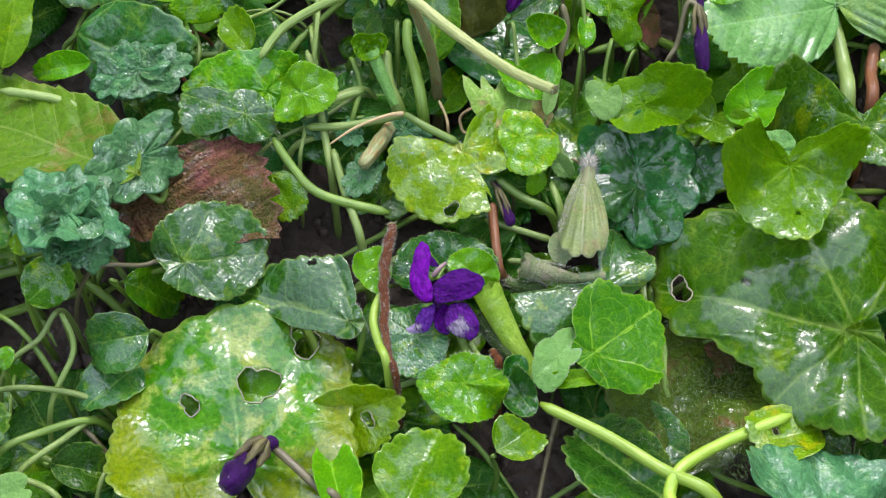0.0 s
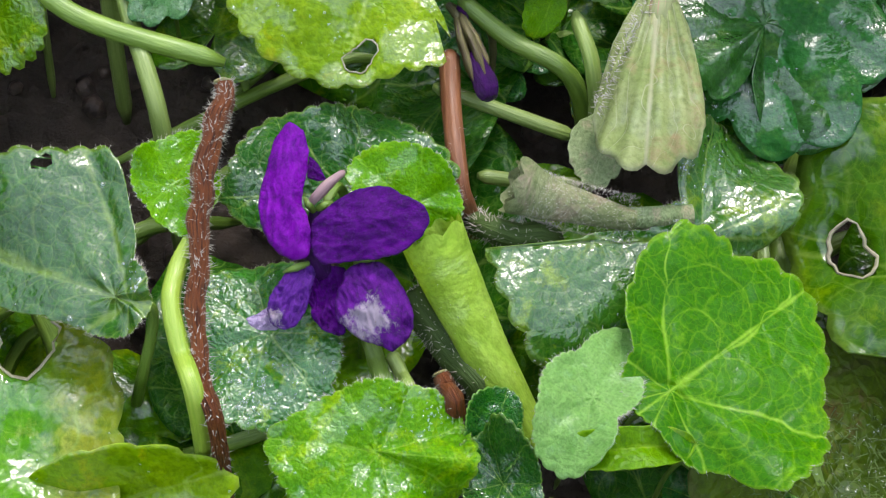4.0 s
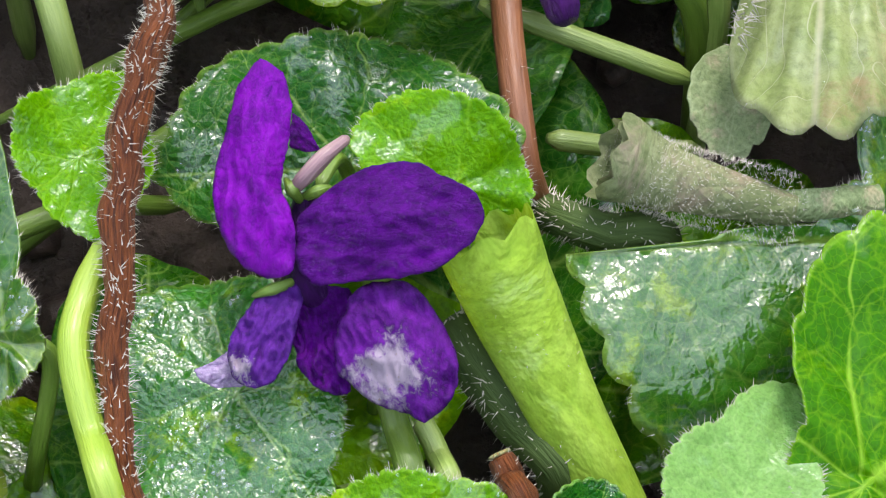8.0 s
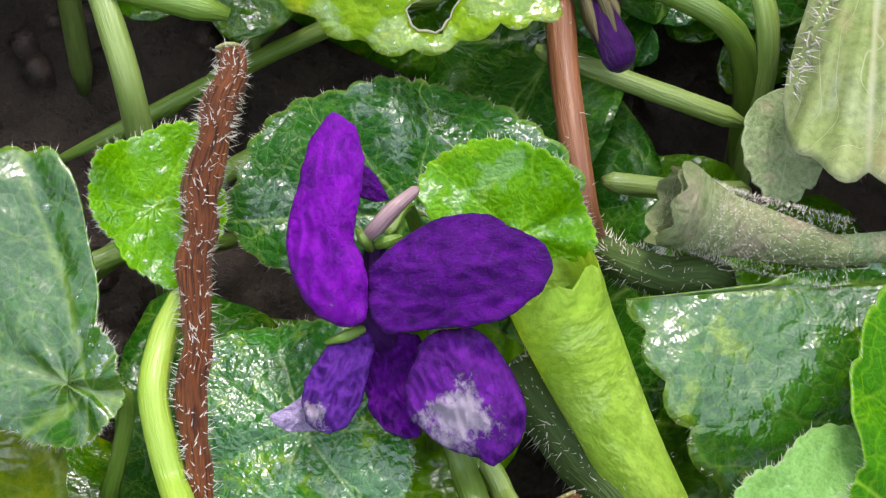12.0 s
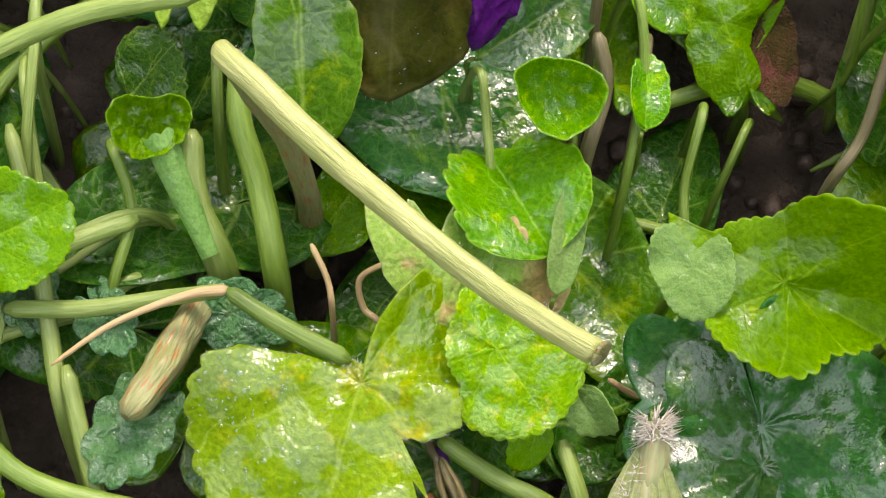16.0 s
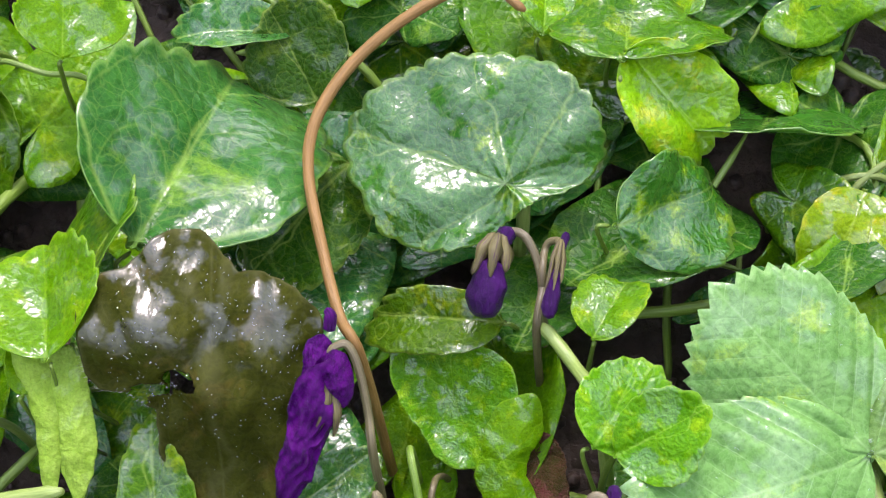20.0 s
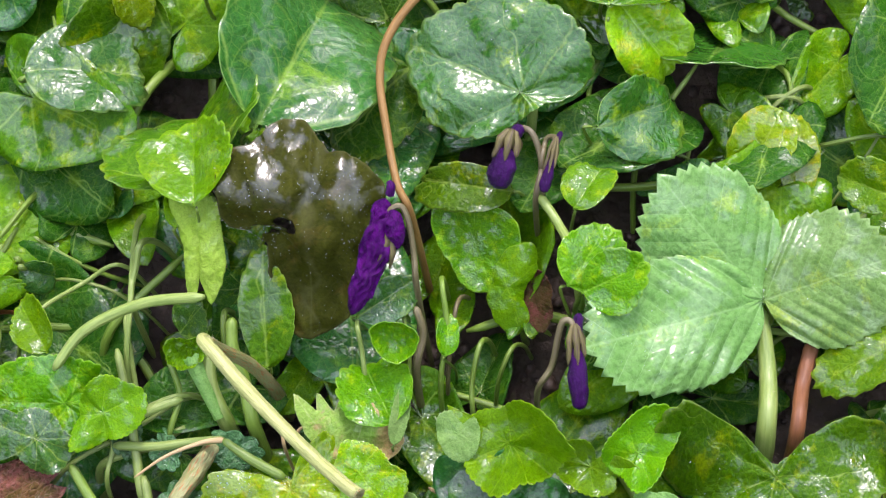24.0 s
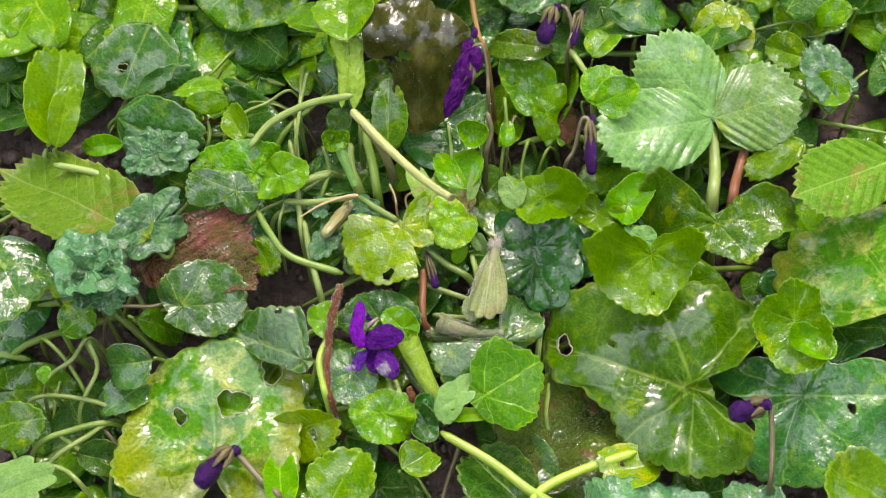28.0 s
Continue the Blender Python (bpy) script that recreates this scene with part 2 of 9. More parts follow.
def stalk_material(name, base, pale, rough=0.4, stripes=1.0, bump_up=0.5, glow=0.12, spot=None, coat=0.2, relief=0.0004):
    m, nt = mat(name)
    uv = node(nt, "ShaderNodeUVMap", uv_map="blade").outputs[0]
    rnd = node(nt, "ShaderNodeObjectInfo").outputs["Random"]
    st = node(nt, "ShaderNodeVectorMath", {0: uv, 1: (9.0, 2.2, 1.0)}, operation="MULTIPLY").outputs[0]
    st = node(nt, "ShaderNodeVectorMath", {0: st, 1: node(nt, "ShaderNodeCombineXYZ", {0: calc(nt, "MULTIPLY", rnd, 50.0)}).outputs[0]}, operation="ADD").outputs[0]
    a = node(nt, "ShaderNodeTexNoise", {"Vector": st, "Scale": 1.6 * stripes, "Detail": 5.0, "Roughness": 0.6}).outputs["Fac"]
    b = node(nt, "ShaderNodeTexNoise", {"Vector": uv, "Scale": 2.3, "Detail": 4.0}).outputs["Fac"]
    col = ramp(nt, calc(nt, "ADD", calc(nt, "MULTIPLY", a, 0.55), calc(nt, "MULTIPLY", b, 0.45)), [(0.34, base), (0.64, pale)])
    if spot:
        sp = node(nt, "ShaderNodeMapRange", {0: node(nt, "ShaderNodeTexNoise", {"Vector": st, "Scale": 3.1, "Detail": 6.0}).outputs["Fac"], 1: 0.52, 2: 0.64, 3: 0.0, 4: 0.8}).outputs[0]
        col = blend(nt, sp, col, spot)
    col = node(nt, "ShaderNodeHueSaturation", {"Value": calc(nt, "ADD", 0.8, calc(nt, "MULTIPLY", rnd, 0.4)), "Color": col}).outputs[0]
    bump = node(nt, "ShaderNodeBump", {"Height": a, "Strength": bump_up, "Distance": relief})
    bs = node(nt, "ShaderNodeBsdfPrincipled", {"Base Color": col, "Roughness": rough, "Normal": bump.outputs[0], "Coat Weight": coat, "Coat Roughness": 0.2, "Specular IOR Level": 0.3 + coat})
    tr = node(nt, "ShaderNodeBsdfTranslucent", {"Color": col, "Normal": bump.outputs[0]})
    mix = node(nt, "ShaderNodeMixShader", {0: glow, 1: bs.outputs[0], 2: tr.outputs[0]})
    node(nt, "ShaderNodeOutputMaterial", {"Surface": mix.outputs[0]})
    return m


def petal_material(name, deep, light, scar=None):
    m, nt = mat(name)
    uv = node(nt, "ShaderNodeUVMap", uv_map="blade").outputs[0]
    rnd = node(nt, "ShaderNodeObjectInfo").outputs["Random"]
    off = node(nt, "ShaderNodeVectorMath", {0: uv, 1: node(nt, "ShaderNodeCombineXYZ", {0: calc(nt, "MULTIPLY", rnd, 20.0)}).outputs[0]}, operation="ADD").outputs[0]
    str_ = node(nt, "ShaderNodeVectorMath", {0: off, 1: (2.1, 1.5, 1.0)}, operation="MULTIPLY").outputs[0]
    a = node(nt, "ShaderNodeTexNoise", {"Vector": str_, "Scale": 6.5, "Detail": 8.0, "Roughness": 0.75, "Distortion": 0.6}).outputs["Fac"]
    b = node(nt, "ShaderNodeTexNoise", {"Vector": off, "Scale": 3.0, "Detail": 5.0}).outputs["Fac"]
    col = ramp(nt, calc(nt, "ADD", calc(nt, "MULTIPLY", a, 0.6), calc(nt, "MULTIPLY", b, 0.4)), [(0.36, deep), (0.66, light)])
    fleck = node(nt, "ShaderNodeMapRange", {0: node(nt, "ShaderNodeTexNoise", {"Vector": str_, "Scale": 7.0, "Detail": 4.0, "Roughness": 0.75}).outputs["Fac"], 1: 0.60, 2: 0.76, 3: 0.0, 4: 0.25}).outputs[0]
    col = blend(nt, fleck, col, (0.28, 0.12, 0.45))
    if scar:
        sx, sy, sr = scar
        d = node(nt, "ShaderNodeVectorMath", {0: uv, 1: (sx, sy, 0.0)}, operation="DISTANCE").outputs[1]
        d = calc(nt, "ADD", d, calc(nt, "ADD", calc(nt, "MULTIPLY", calc(nt, "SUBTRACT", a, 0.5), 1.1), calc(nt, "MULTIPLY", calc(nt, "SUBTRACT", b, 0.5), 0.9)))
        col = blend(nt, node(nt, "ShaderNodeMapRange", {0: d, 1: sr * 0.5, 2: sr, 3: 0.92, 4: 0.0}).outputs[0], col, (0.37, 0.31, 0.36))
        d2 = calc(nt, "ADD", d, calc(nt, "MULTIPLY", b, 0.5))
        col = blend(nt, node(nt, "ShaderNodeMapRange", {0: node(nt, "ShaderNodeTexNoise", {"Vector": off, "Scale": 16.0, "Detail": 3.0}).outputs["Fac"], 1: 0.64, 2: 0.7, 3: 0.0, 4: 0.5}).outputs[0], col, blend(nt, node(nt, "ShaderNodeMapRange", {0: d2, 1: sr, 2: sr * 1.3, 3: 1.0, 4: 0.0}).outputs[0], col, (0.24, 0.15, 0.06)))
    crack = node(nt, "ShaderNodeTexVoronoi", {"Vector": str_, "Scale": 7.0}, feature="DISTANCE_TO_EDGE").outputs["Distance"]
    hgt = calc(nt, "ADD", calc(nt, "ADD", a, calc(nt, "MULTIPLY", b, 0.6)), calc(nt, "MULTIPLY", calc(nt, "MINIMUM", crack, 0.14), 1.0))
    rim = node(nt, "ShaderNodeAttribute", attribute_name="rim").outputs["Fac"]
    col = blend(nt, node(nt, "ShaderNodeMapRange", {0: rim, 1: 0.9, 2: 1.0, 3: 0.0, 4: 0.5}).outputs[0], col, deep)
    bump = node(nt, "ShaderNodeBump", {"Height": hgt, "Strength": 0.35, "Distance": 0.0008})
    glint = node(nt, "ShaderNodeBump", {"Height": hgt, "Strength": 1.0, "Distance": 0.0011})
    bs = node(nt, "ShaderNodeBsdfPrincipled", {"Base Color": col, "Roughness": 0.42, "Normal": bump.outputs[0], "Specular IOR Level": 0.06, "Coat Weight": 0.55, "Coat IOR": 1.4, "Coat Roughness": 0.06, "Coat Normal": glint.outputs[0]})
    tr = node(nt, "ShaderNodeBsdfTranslucent", {"Color": col, "Normal": bump.outputs[0]})
    mix = node(nt, "ShaderNodeMixShader", {0: 0.22, 1: bs.outputs[0], 2: tr.outputs[0]})
    node(nt, "ShaderNodeOutputMaterial", {"Surface": mix.outputs[0]})
    return m


def soil_material():
    m, nt = mat("wet_soil")
    co = node(nt, "ShaderNodeTexCoord").outputs["Object"]
    a = node(nt, "ShaderNodeTexNoise", {"Vector": co, "Scale": 90.0, "Detail": 8.0, "Roughness": 0.65}).outputs["Fac"]
    b = node(nt, "ShaderNodeTexNoise", {"Vector": co, "Scale": 420.0, "Detail": 6.0, "Roughness": 0.7}).outputs["Fac"]
    v = node(nt, "ShaderNodeTexVoronoi", {"Vector": co, "Scale": 330.0}).outputs["Distance"]
    col = ramp(nt, a, [(0.35, (0.018, 0.012, 0.008)), (0.55, (0.055, 0.036, 0.024)), (0.72, (0.12, 0.084, 0.058))])
    col = blend(nt, calc(nt, "MULTIPLY", b, 0.3), col, (0.11, 0.08, 0.055))
    hgt = calc(nt, "ADD", calc(nt, "MULTIPLY", b, 0.7), calc(nt, "SUBTRACT", a, v))
    bump = node(nt, "ShaderNodeBump", {"Height": hgt, "Strength": 0.9, "Distance": 0.002})
    rg = node(nt, "ShaderNodeMapRange", {0: a, 1: 0.4, 2: 0.6, 3: 0.3, 4: 0.75}).outputs[0]
    bs = node(nt, "ShaderNodeBsdfPrincipled", {"Base Color": col, "Roughness": rg, "Normal": bump.outputs[0]})
    node(nt, "ShaderNodeOutputMaterial", {"Surface": bs.outputs[0]})
    return m


def plain_material(name, a, b, scale=300.0, rough=0.6, bump_up=0.4, clear=0.0):
    m, nt = mat(name)
    co = node(nt, "ShaderNodeTexCoord").outputs["Object"]
    n = node(nt, "ShaderNodeTexNoise", {"Vector": co, "Scale": scale, "Detail": 6.0, "Roughness": 0.65}).outputs["Fac"]
    col = ramp(nt, n, [(0.36, a), (0.64, b)])
    bump = node(nt, "ShaderNodeBump", {"Height": n, "Strength": bump_up, "Distance": 0.0006})
    bs = node(nt, "ShaderNodeBsdfPrincipled", {"Base Color": col, "Roughness": rough, "Normal": bump.outputs[0], "Transmission Weight": clear, "IOR": 1.45})
    node(nt, "ShaderNodeOutputMaterial", {"Surface": bs.outputs[0]})
    return m


def water_material():
    """A clear bead of water: light goes straight through, the sky mirrors on it."""
    m, nt = mat("water_drop")
    lw = node(nt, "ShaderNodeLayerWeight", {"Blend": 0.5})
    gloss = calc(nt, "ADD", calc(nt, "MULTIPLY", calc(nt, "POWER", lw.outputs["Facing"], 3.0), 0.45), 0.10)
    clear = node(nt, "ShaderNodeBsdfTransparent", {"Color": (0.97, 0.99, 0.98, 1.0)})
    shine = node(nt, "ShaderNodeBsdfGlossy", {"Roughness": 0.03, "Color": (1.0, 0.97, 0.9, 1.0)})
    mix = node(nt, "ShaderNodeMixShader", {0: gloss, 1: clear.outputs[0], 2: shine.outputs[0]})
    node(nt, "ShaderNodeOutputMaterial", {"Surface": mix.outputs[0]})
    return m


M = {
    "green": leaf_material("violet_green", (0.024, 0.110, 0.004), (0.085, 0.225, 0.008), (0.25, 0.36, 0.010), 0.30),
    "wet": leaf_material("violet_soaked", (0.014, 0.085, 0.008), (0.045, 0.175, 0.018), (0.20, 0.33, 0.02), 0.24, rough=0.22, film=1.2),
    "milky": leaf_material("violet_milky_wet", (0.018, 0.105, 0.012), (0.060, 0.205, 0.028), (0.24, 0.38, 0.02), 0.26, rough=0.22, film=1.2),
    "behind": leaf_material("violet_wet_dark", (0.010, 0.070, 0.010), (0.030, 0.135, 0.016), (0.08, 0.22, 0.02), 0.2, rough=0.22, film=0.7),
    "veined": leaf_material("violet_young_veined", (0.032, 0.130, 0.003), (0.068, 0.205, 0.004), (0.17, 0.32, 0.02), 0.22, vein=(0.42, 0.58, 0.10), pucker=0.8, glow=0.4, film=0.2, net_mix=0.13, rib_mix=0.42, cells=8.0),
    "glossy": leaf_material("violet_glossy", (0.022, 0.105, 0.006), (0.075, 0.215, 0.010), (0.17, 0.30, 0.012), 0.30, rough=0.22, film=0.6),
    "dark": leaf_material("violet_dark", (0.013, 0.070, 0.008), (0.042, 0.135, 0.014), (0.12, 0.22, 0.02), 0.3, rough=0.24, film=0.38),
    "blue": leaf_material("violet_bluish", (0.020, 0.100, 0.020), (0.062, 0.20, 0.038), (0.16, 0.30, 0.04), 0.3, rough=0.24, film=0.75),
    "light": leaf_material("violet_young", (0.070, 0.24, 0.003), (0.165, 0.38, 0.006), (0.28, 0.46, 0.02), 0.22, vein=(0.34, 0.52, 0.1), pucker=0.8, glow=0.38, film=0.52),
    "mid": leaf_material("violet_fresh", (0.05, 0.20, 0.004), (0.14, 0.33, 0.008), (0.27, 0.43, 0.014), 0.35, glow=0.32, film=0.6),
    "yellow": leaf_material("violet_yellowing", (0.115, 0.28, 0.004), (0.26, 0.42, 0.012), (0.46, 0.45, 0.03), 0.34, vein=(0.42, 0.54, 0.15), glow=0.34, film=0.75),
    "holed": leaf_material("violet_mottled", (0.03, 0.15, 0.008), (0.11, 0.27, 0.015), (0.38, 0.41, 0.10), 0.5, vein=(0.3, 0.42, 0.12), film=0.7, edge=(0.22, 0.24, 0.018)),
    "pale": leaf_material("violet_underside", (0.16, 0.31, 0.085), (0.26, 0.42, 0.14), (0.25, 0.42, 0.17), 0.2, vein=(0.36, 0.5, 0.2), rough=0.45, glow=0.4, film=0.3, rib_mix=0.1, net_mix=0.2, cells=6.0),
    "olive": leaf_material("leaf_withered_olive", (0.022, 0.026, 0.003), (0.044, 0.046, 0.006), (0.06, 0.045, 0.010), 0.3, vein=(0.08, 0.080, 0.03), rough=0.6, pucker=0.8, glow=0.1, film=0.78, spec=0.08, wet_from=(-0.02, 0.18), rays=1.1),
    "roll": leaf_material("violet_rolled", (0.24, 0.38, 0.05), (0.36, 0.49, 0.11), (0.3, 0.45, 0.07), 0.3, vein=(0.20, 0.34, 0.05), rough=0.42, pucker=1.2, glow=0.25, film=0.35, net_mix=0.4, cells=5.0),
    "ragged": leaf_material("leaf_withering", (0.18, 0.33, 0.05), (0.36, 0.46, 0.13), (0.42, 0.25, 0.14), 0.35, vein=(0.5, 0.5, 0.25), film=0.3, edge=(0.40, 0.22, 0.13)),
    "berry": leaf_material("strawberry_green", (0.105, 0.24, 0.055), (0.24, 0.41, 0.14), (0.32, 0.46, 0.09), 0.25, vein=(0.36, 0.52, 0.24), rough=0.36, ribs=8.5, cells=16.0, pucker=0.9, film=0.55),
    "berry_yellow": leaf_material("strawberry_yellowing", (0.075, 0.19, 0.014), (0.16, 0.29, 0.03), (0.26, 0.16, 0.05), 0.3, vein=(0.4, 0.45, 0.16), rough=0.36, ribs=8.5, cells=16.0, film=0.3, edge=(0.30, 0.14, 0.07)),
    "berry_brown": leaf_material("strawberry_brown", (0.060, 0.080, 0.012), (0.17, 0.085, 0.040), (0.24, 0.090, 0.075), 0.45, vein=(0.30, 0.17, 0.13), rib_mix=0.35, net_mix=0.5, rough=0.4, ribs=8.5, cells=30.0, pucker=1.8, film=0.3, edge=(0.27, 0.085, 0.085)),
    "berry_pale": leaf_material("strawberry_underside", (0.23, 0.33, 0.10), (0.42, 0.47, 0.24), (0.42, 0.34, 0.17), 0.35, vein=(0.58, 0.58, 0.38), rough=0.4, rays=26.0, cells=16.0, glow=0.25, film=0.35, rib_mix=0.6, net_mix=0.04, pucker=0.6),
    "ivy": leaf_material("ground_ivy", (0.055, 0.170, 0.055), (0.150, 0.315, 0.135), (0.24, 0.39, 0.16), 0.3, vein=(0.05, 0.17, 0.07), rough=0.3, pucker=1.6, cells=7.0, film=0.7),
    "mallow": leaf_material("mallow_dark", (0.016, 0.078, 0.013), (0.045, 0.15, 0.028), (0.08, 0.18, 0.035), 0.3, vein=(0.06, 0.19, 0.06), rough=0.22, pucker=1.0, cells=7.0, film=0.8),
    "felt": leaf_material("downy_leaf", (0.11, 0.155, 0.06), (0.28, 0.32, 0.17), (0.30, 0.25, 0.17), 0.4, vein=(0.35, 0.38, 0.22), rough=0.75, film=0.0, glow=0.15),
    "stalk": stalk_material("stalk_green", (0.085, 0.17, 0.012), (0.19, 0.30, 0.04)),
    "stalk_lime": stalk_material("stalk_lime", (0.22, 0.38, 0.02), (0.38, 0.52, 0.06)),
    "stalk_pale": stalk_material("stalk_pale", (0.13, 0.22, 0.030), (0.28, 0.37, 0.09)),
    "stalk_dark": stalk_material("stalk_purplish", (0.09, 0.07, 0.035), (0.17, 0.15, 0.06)),
    "stalk_moss": stalk_material("stalk_hairy_green", (0.030, 0.060, 0.010), (0.085, 0.14, 0.03), rough=0.7, coat=0.0, bump_up=1.0),
    "straw": stalk_material("stalk_cut", (0.30, 0.36, 0.08), (0.54, 0.55, 0.21), rough=0.5, bump_up=0.9, spot=(0.40, 0.45, 0.13)),
    "needle": stalk_material("dry_stalk", (0.42, 0.27, 0.10), (0.60, 0.46, 0.24), rough=0.6),
    "twig": stalk_material("brown_twig", (0.120, 0.030, 0.006), (0.36, 0.105, 0.022), rough=0.5, bump_up=1.0, glow=0.02, spot=(0.050, 0.012, 0.004), coat=0.03, relief=0.0014, stripes=3.0),
    "redstalk": stalk_material("reddish_stalk", (0.17, 0.095, 0.020), (0.31, 0.175, 0.050), rough=0.5, coat=0.05),
    "redwood": stalk_material("red_brown_stalk", (0.14, 0.048, 0.016), (0.27, 0.110, 0.042), rough=0.5, glow=0.03, coat=0.08),
    "stub": stalk_material("stub_orange", (0.21, 0.25, 0.06), (0.36, 0.36, 0.16), rough=0.5, bump_up=1.0, spot=(0.42, 0.13, 0.025), relief=0.0008),
    "crown": stalk_material("crown_cream", (0.25, 0.31, 0.11), (0.44, 0.44, 0.22), rough=0.55, coat=0.0, spot=(0.50, 0.30, 0.20)),
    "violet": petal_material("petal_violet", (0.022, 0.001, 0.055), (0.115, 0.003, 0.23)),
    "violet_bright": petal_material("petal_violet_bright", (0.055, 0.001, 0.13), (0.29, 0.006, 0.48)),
    "violet_scar": petal_material("petal_bleached", (0.022, 0.002, 0.060), (0.16, 0.015, 0.30), scar=(0.22, 0.28, 0.46)),
    "violet_tip": petal_material("petal_white_tip", (0.04, 0.006, 0.12), (0.14, 0.03, 0.30), scar=(0.3, 0.75, 0.30)),
    "bud_violet": petal_material("bud_violet", (0.012, 0.001, 0.026), (0.055, 0.005, 0.10)),
    "wilted_violet": petal_material("petal_wilted", (0.018, 0.001, 0.036), (0.13, 0.005, 0.19)),
    "sepal": stalk_material("sepal", (0.045, 0.045, 0.010), (0.18, 0.155, 0.05), rough=0.5, spot=(0.06, 0.015, 0.05), coat=0.05),
    "petal_white": petal_material("petal_bleached_tip", (0.22, 0.13, 0.30), (0.55, 0.48, 0.60)),
    "spur": stalk_material("spur_pinkish", (0.20, 0.09, 0.13), (0.36, 0.24, 0.22), rough=0.5),
    "rim": stalk_material("dry_rim", (0.26, 0.22, 0.11), (0.5, 0.47, 0.32), rough=0.6, coat=0.0),
    "moss_fibre": stalk_material("moss_fibre", (0.050, 0.105, 0.010), (0.15, 0.24, 0.035), rough=0.5, coat=0.3),
    "moss": leaf_material("mossy_litter", (0.035, 0.085, 0.006), (0.10, 0.17, 0.020), (0.17, 0.080, 0.040), 0.35, vein=(0.12, 0.11, 0.05), rough=0.4, pucker=1.6, cells=24.0, film=0.4, glow=0.05),
    "soil": soil_material(),
    "crumb": plain_material("soil_crumb", (0.022, 0.014, 0.010), (0.095, 0.064, 0.045), 600.0, 0.5, 0.8),
    "stone": plain_material("grey_stone", (0.12, 0.12, 0.12), (0.30, 0.29, 0.28), 160.0, 0.6, 0.7),
    "rot": plain_material("rotting_leaf", (0.05, 0.05, 0.02), (0.24, 0.10, 0.05), 220.0, 0.5, 0.9),
    "hair": plain_material("plant_hair", (0.42, 0.38, 0.3), (0.6, 0.56, 0.46), 200.0, 0.5, 0.1),
    "water": water_material(),
}


# ---------------------------------------------------------------- builders
def part(name, verts, faces, material, parent=None, label="", uvs=None, loc=None, rim=None):
    me = bpy.data.meshes.new(name)
    o = Vector(loc) if loc is not None else Vector((0, 0, 0))
    me.from_pydata([tuple(Vector(v) - o) for v in verts], [], faces)
    if uvs is not None:
        layer = me.uv_layers.new(name="blade")
        idx = np.empty(len(me.loops), dtype=np.int32)
        me.loops.foreach_get("vertex_index", idx)
        layer.data.foreach_set("uv", np.asarray(uvs, dtype=np.float32)[idx].ravel())
    if rim is not None:
        me.attributes.new("rim", "FLOAT", "POINT").data.foreach_set("value", rim)
    me.polygons.foreach_set("use_smooth", [True] * len(me.polygons))
    me.materials.append(M[material])
    ob = new(name, me)
    if parent is not None:
        ob.parent = parent
        ob.location = o - parent_origin(parent)
    else:
        ob.location = o
    if label:
        ob["label"] = label
    return ob


def parent_origin(ob):
    p = Vector(ob.location)
    while ob.parent is not None:
        ob = ob.parent
        p += Vector(ob.location)
    return p


def thing(name, loc, label, category, group="", kind=""):
    ob = new(name)
    ob.empty_display_size = 0.003
    ob.location = loc
    return tagged(ob, label, category, group, kind)


SLOPE = 0.255


def ground_height(x, y):
    yy = max(-0.35, min(0.35, y))
    z = SLOPE * yy - 0.024 + 0.004 * noise.noise((x * 30, y * 30, 1.7)) + 0.0016 * noise.noise((x * 130, y * 130, 4.1))
    return z


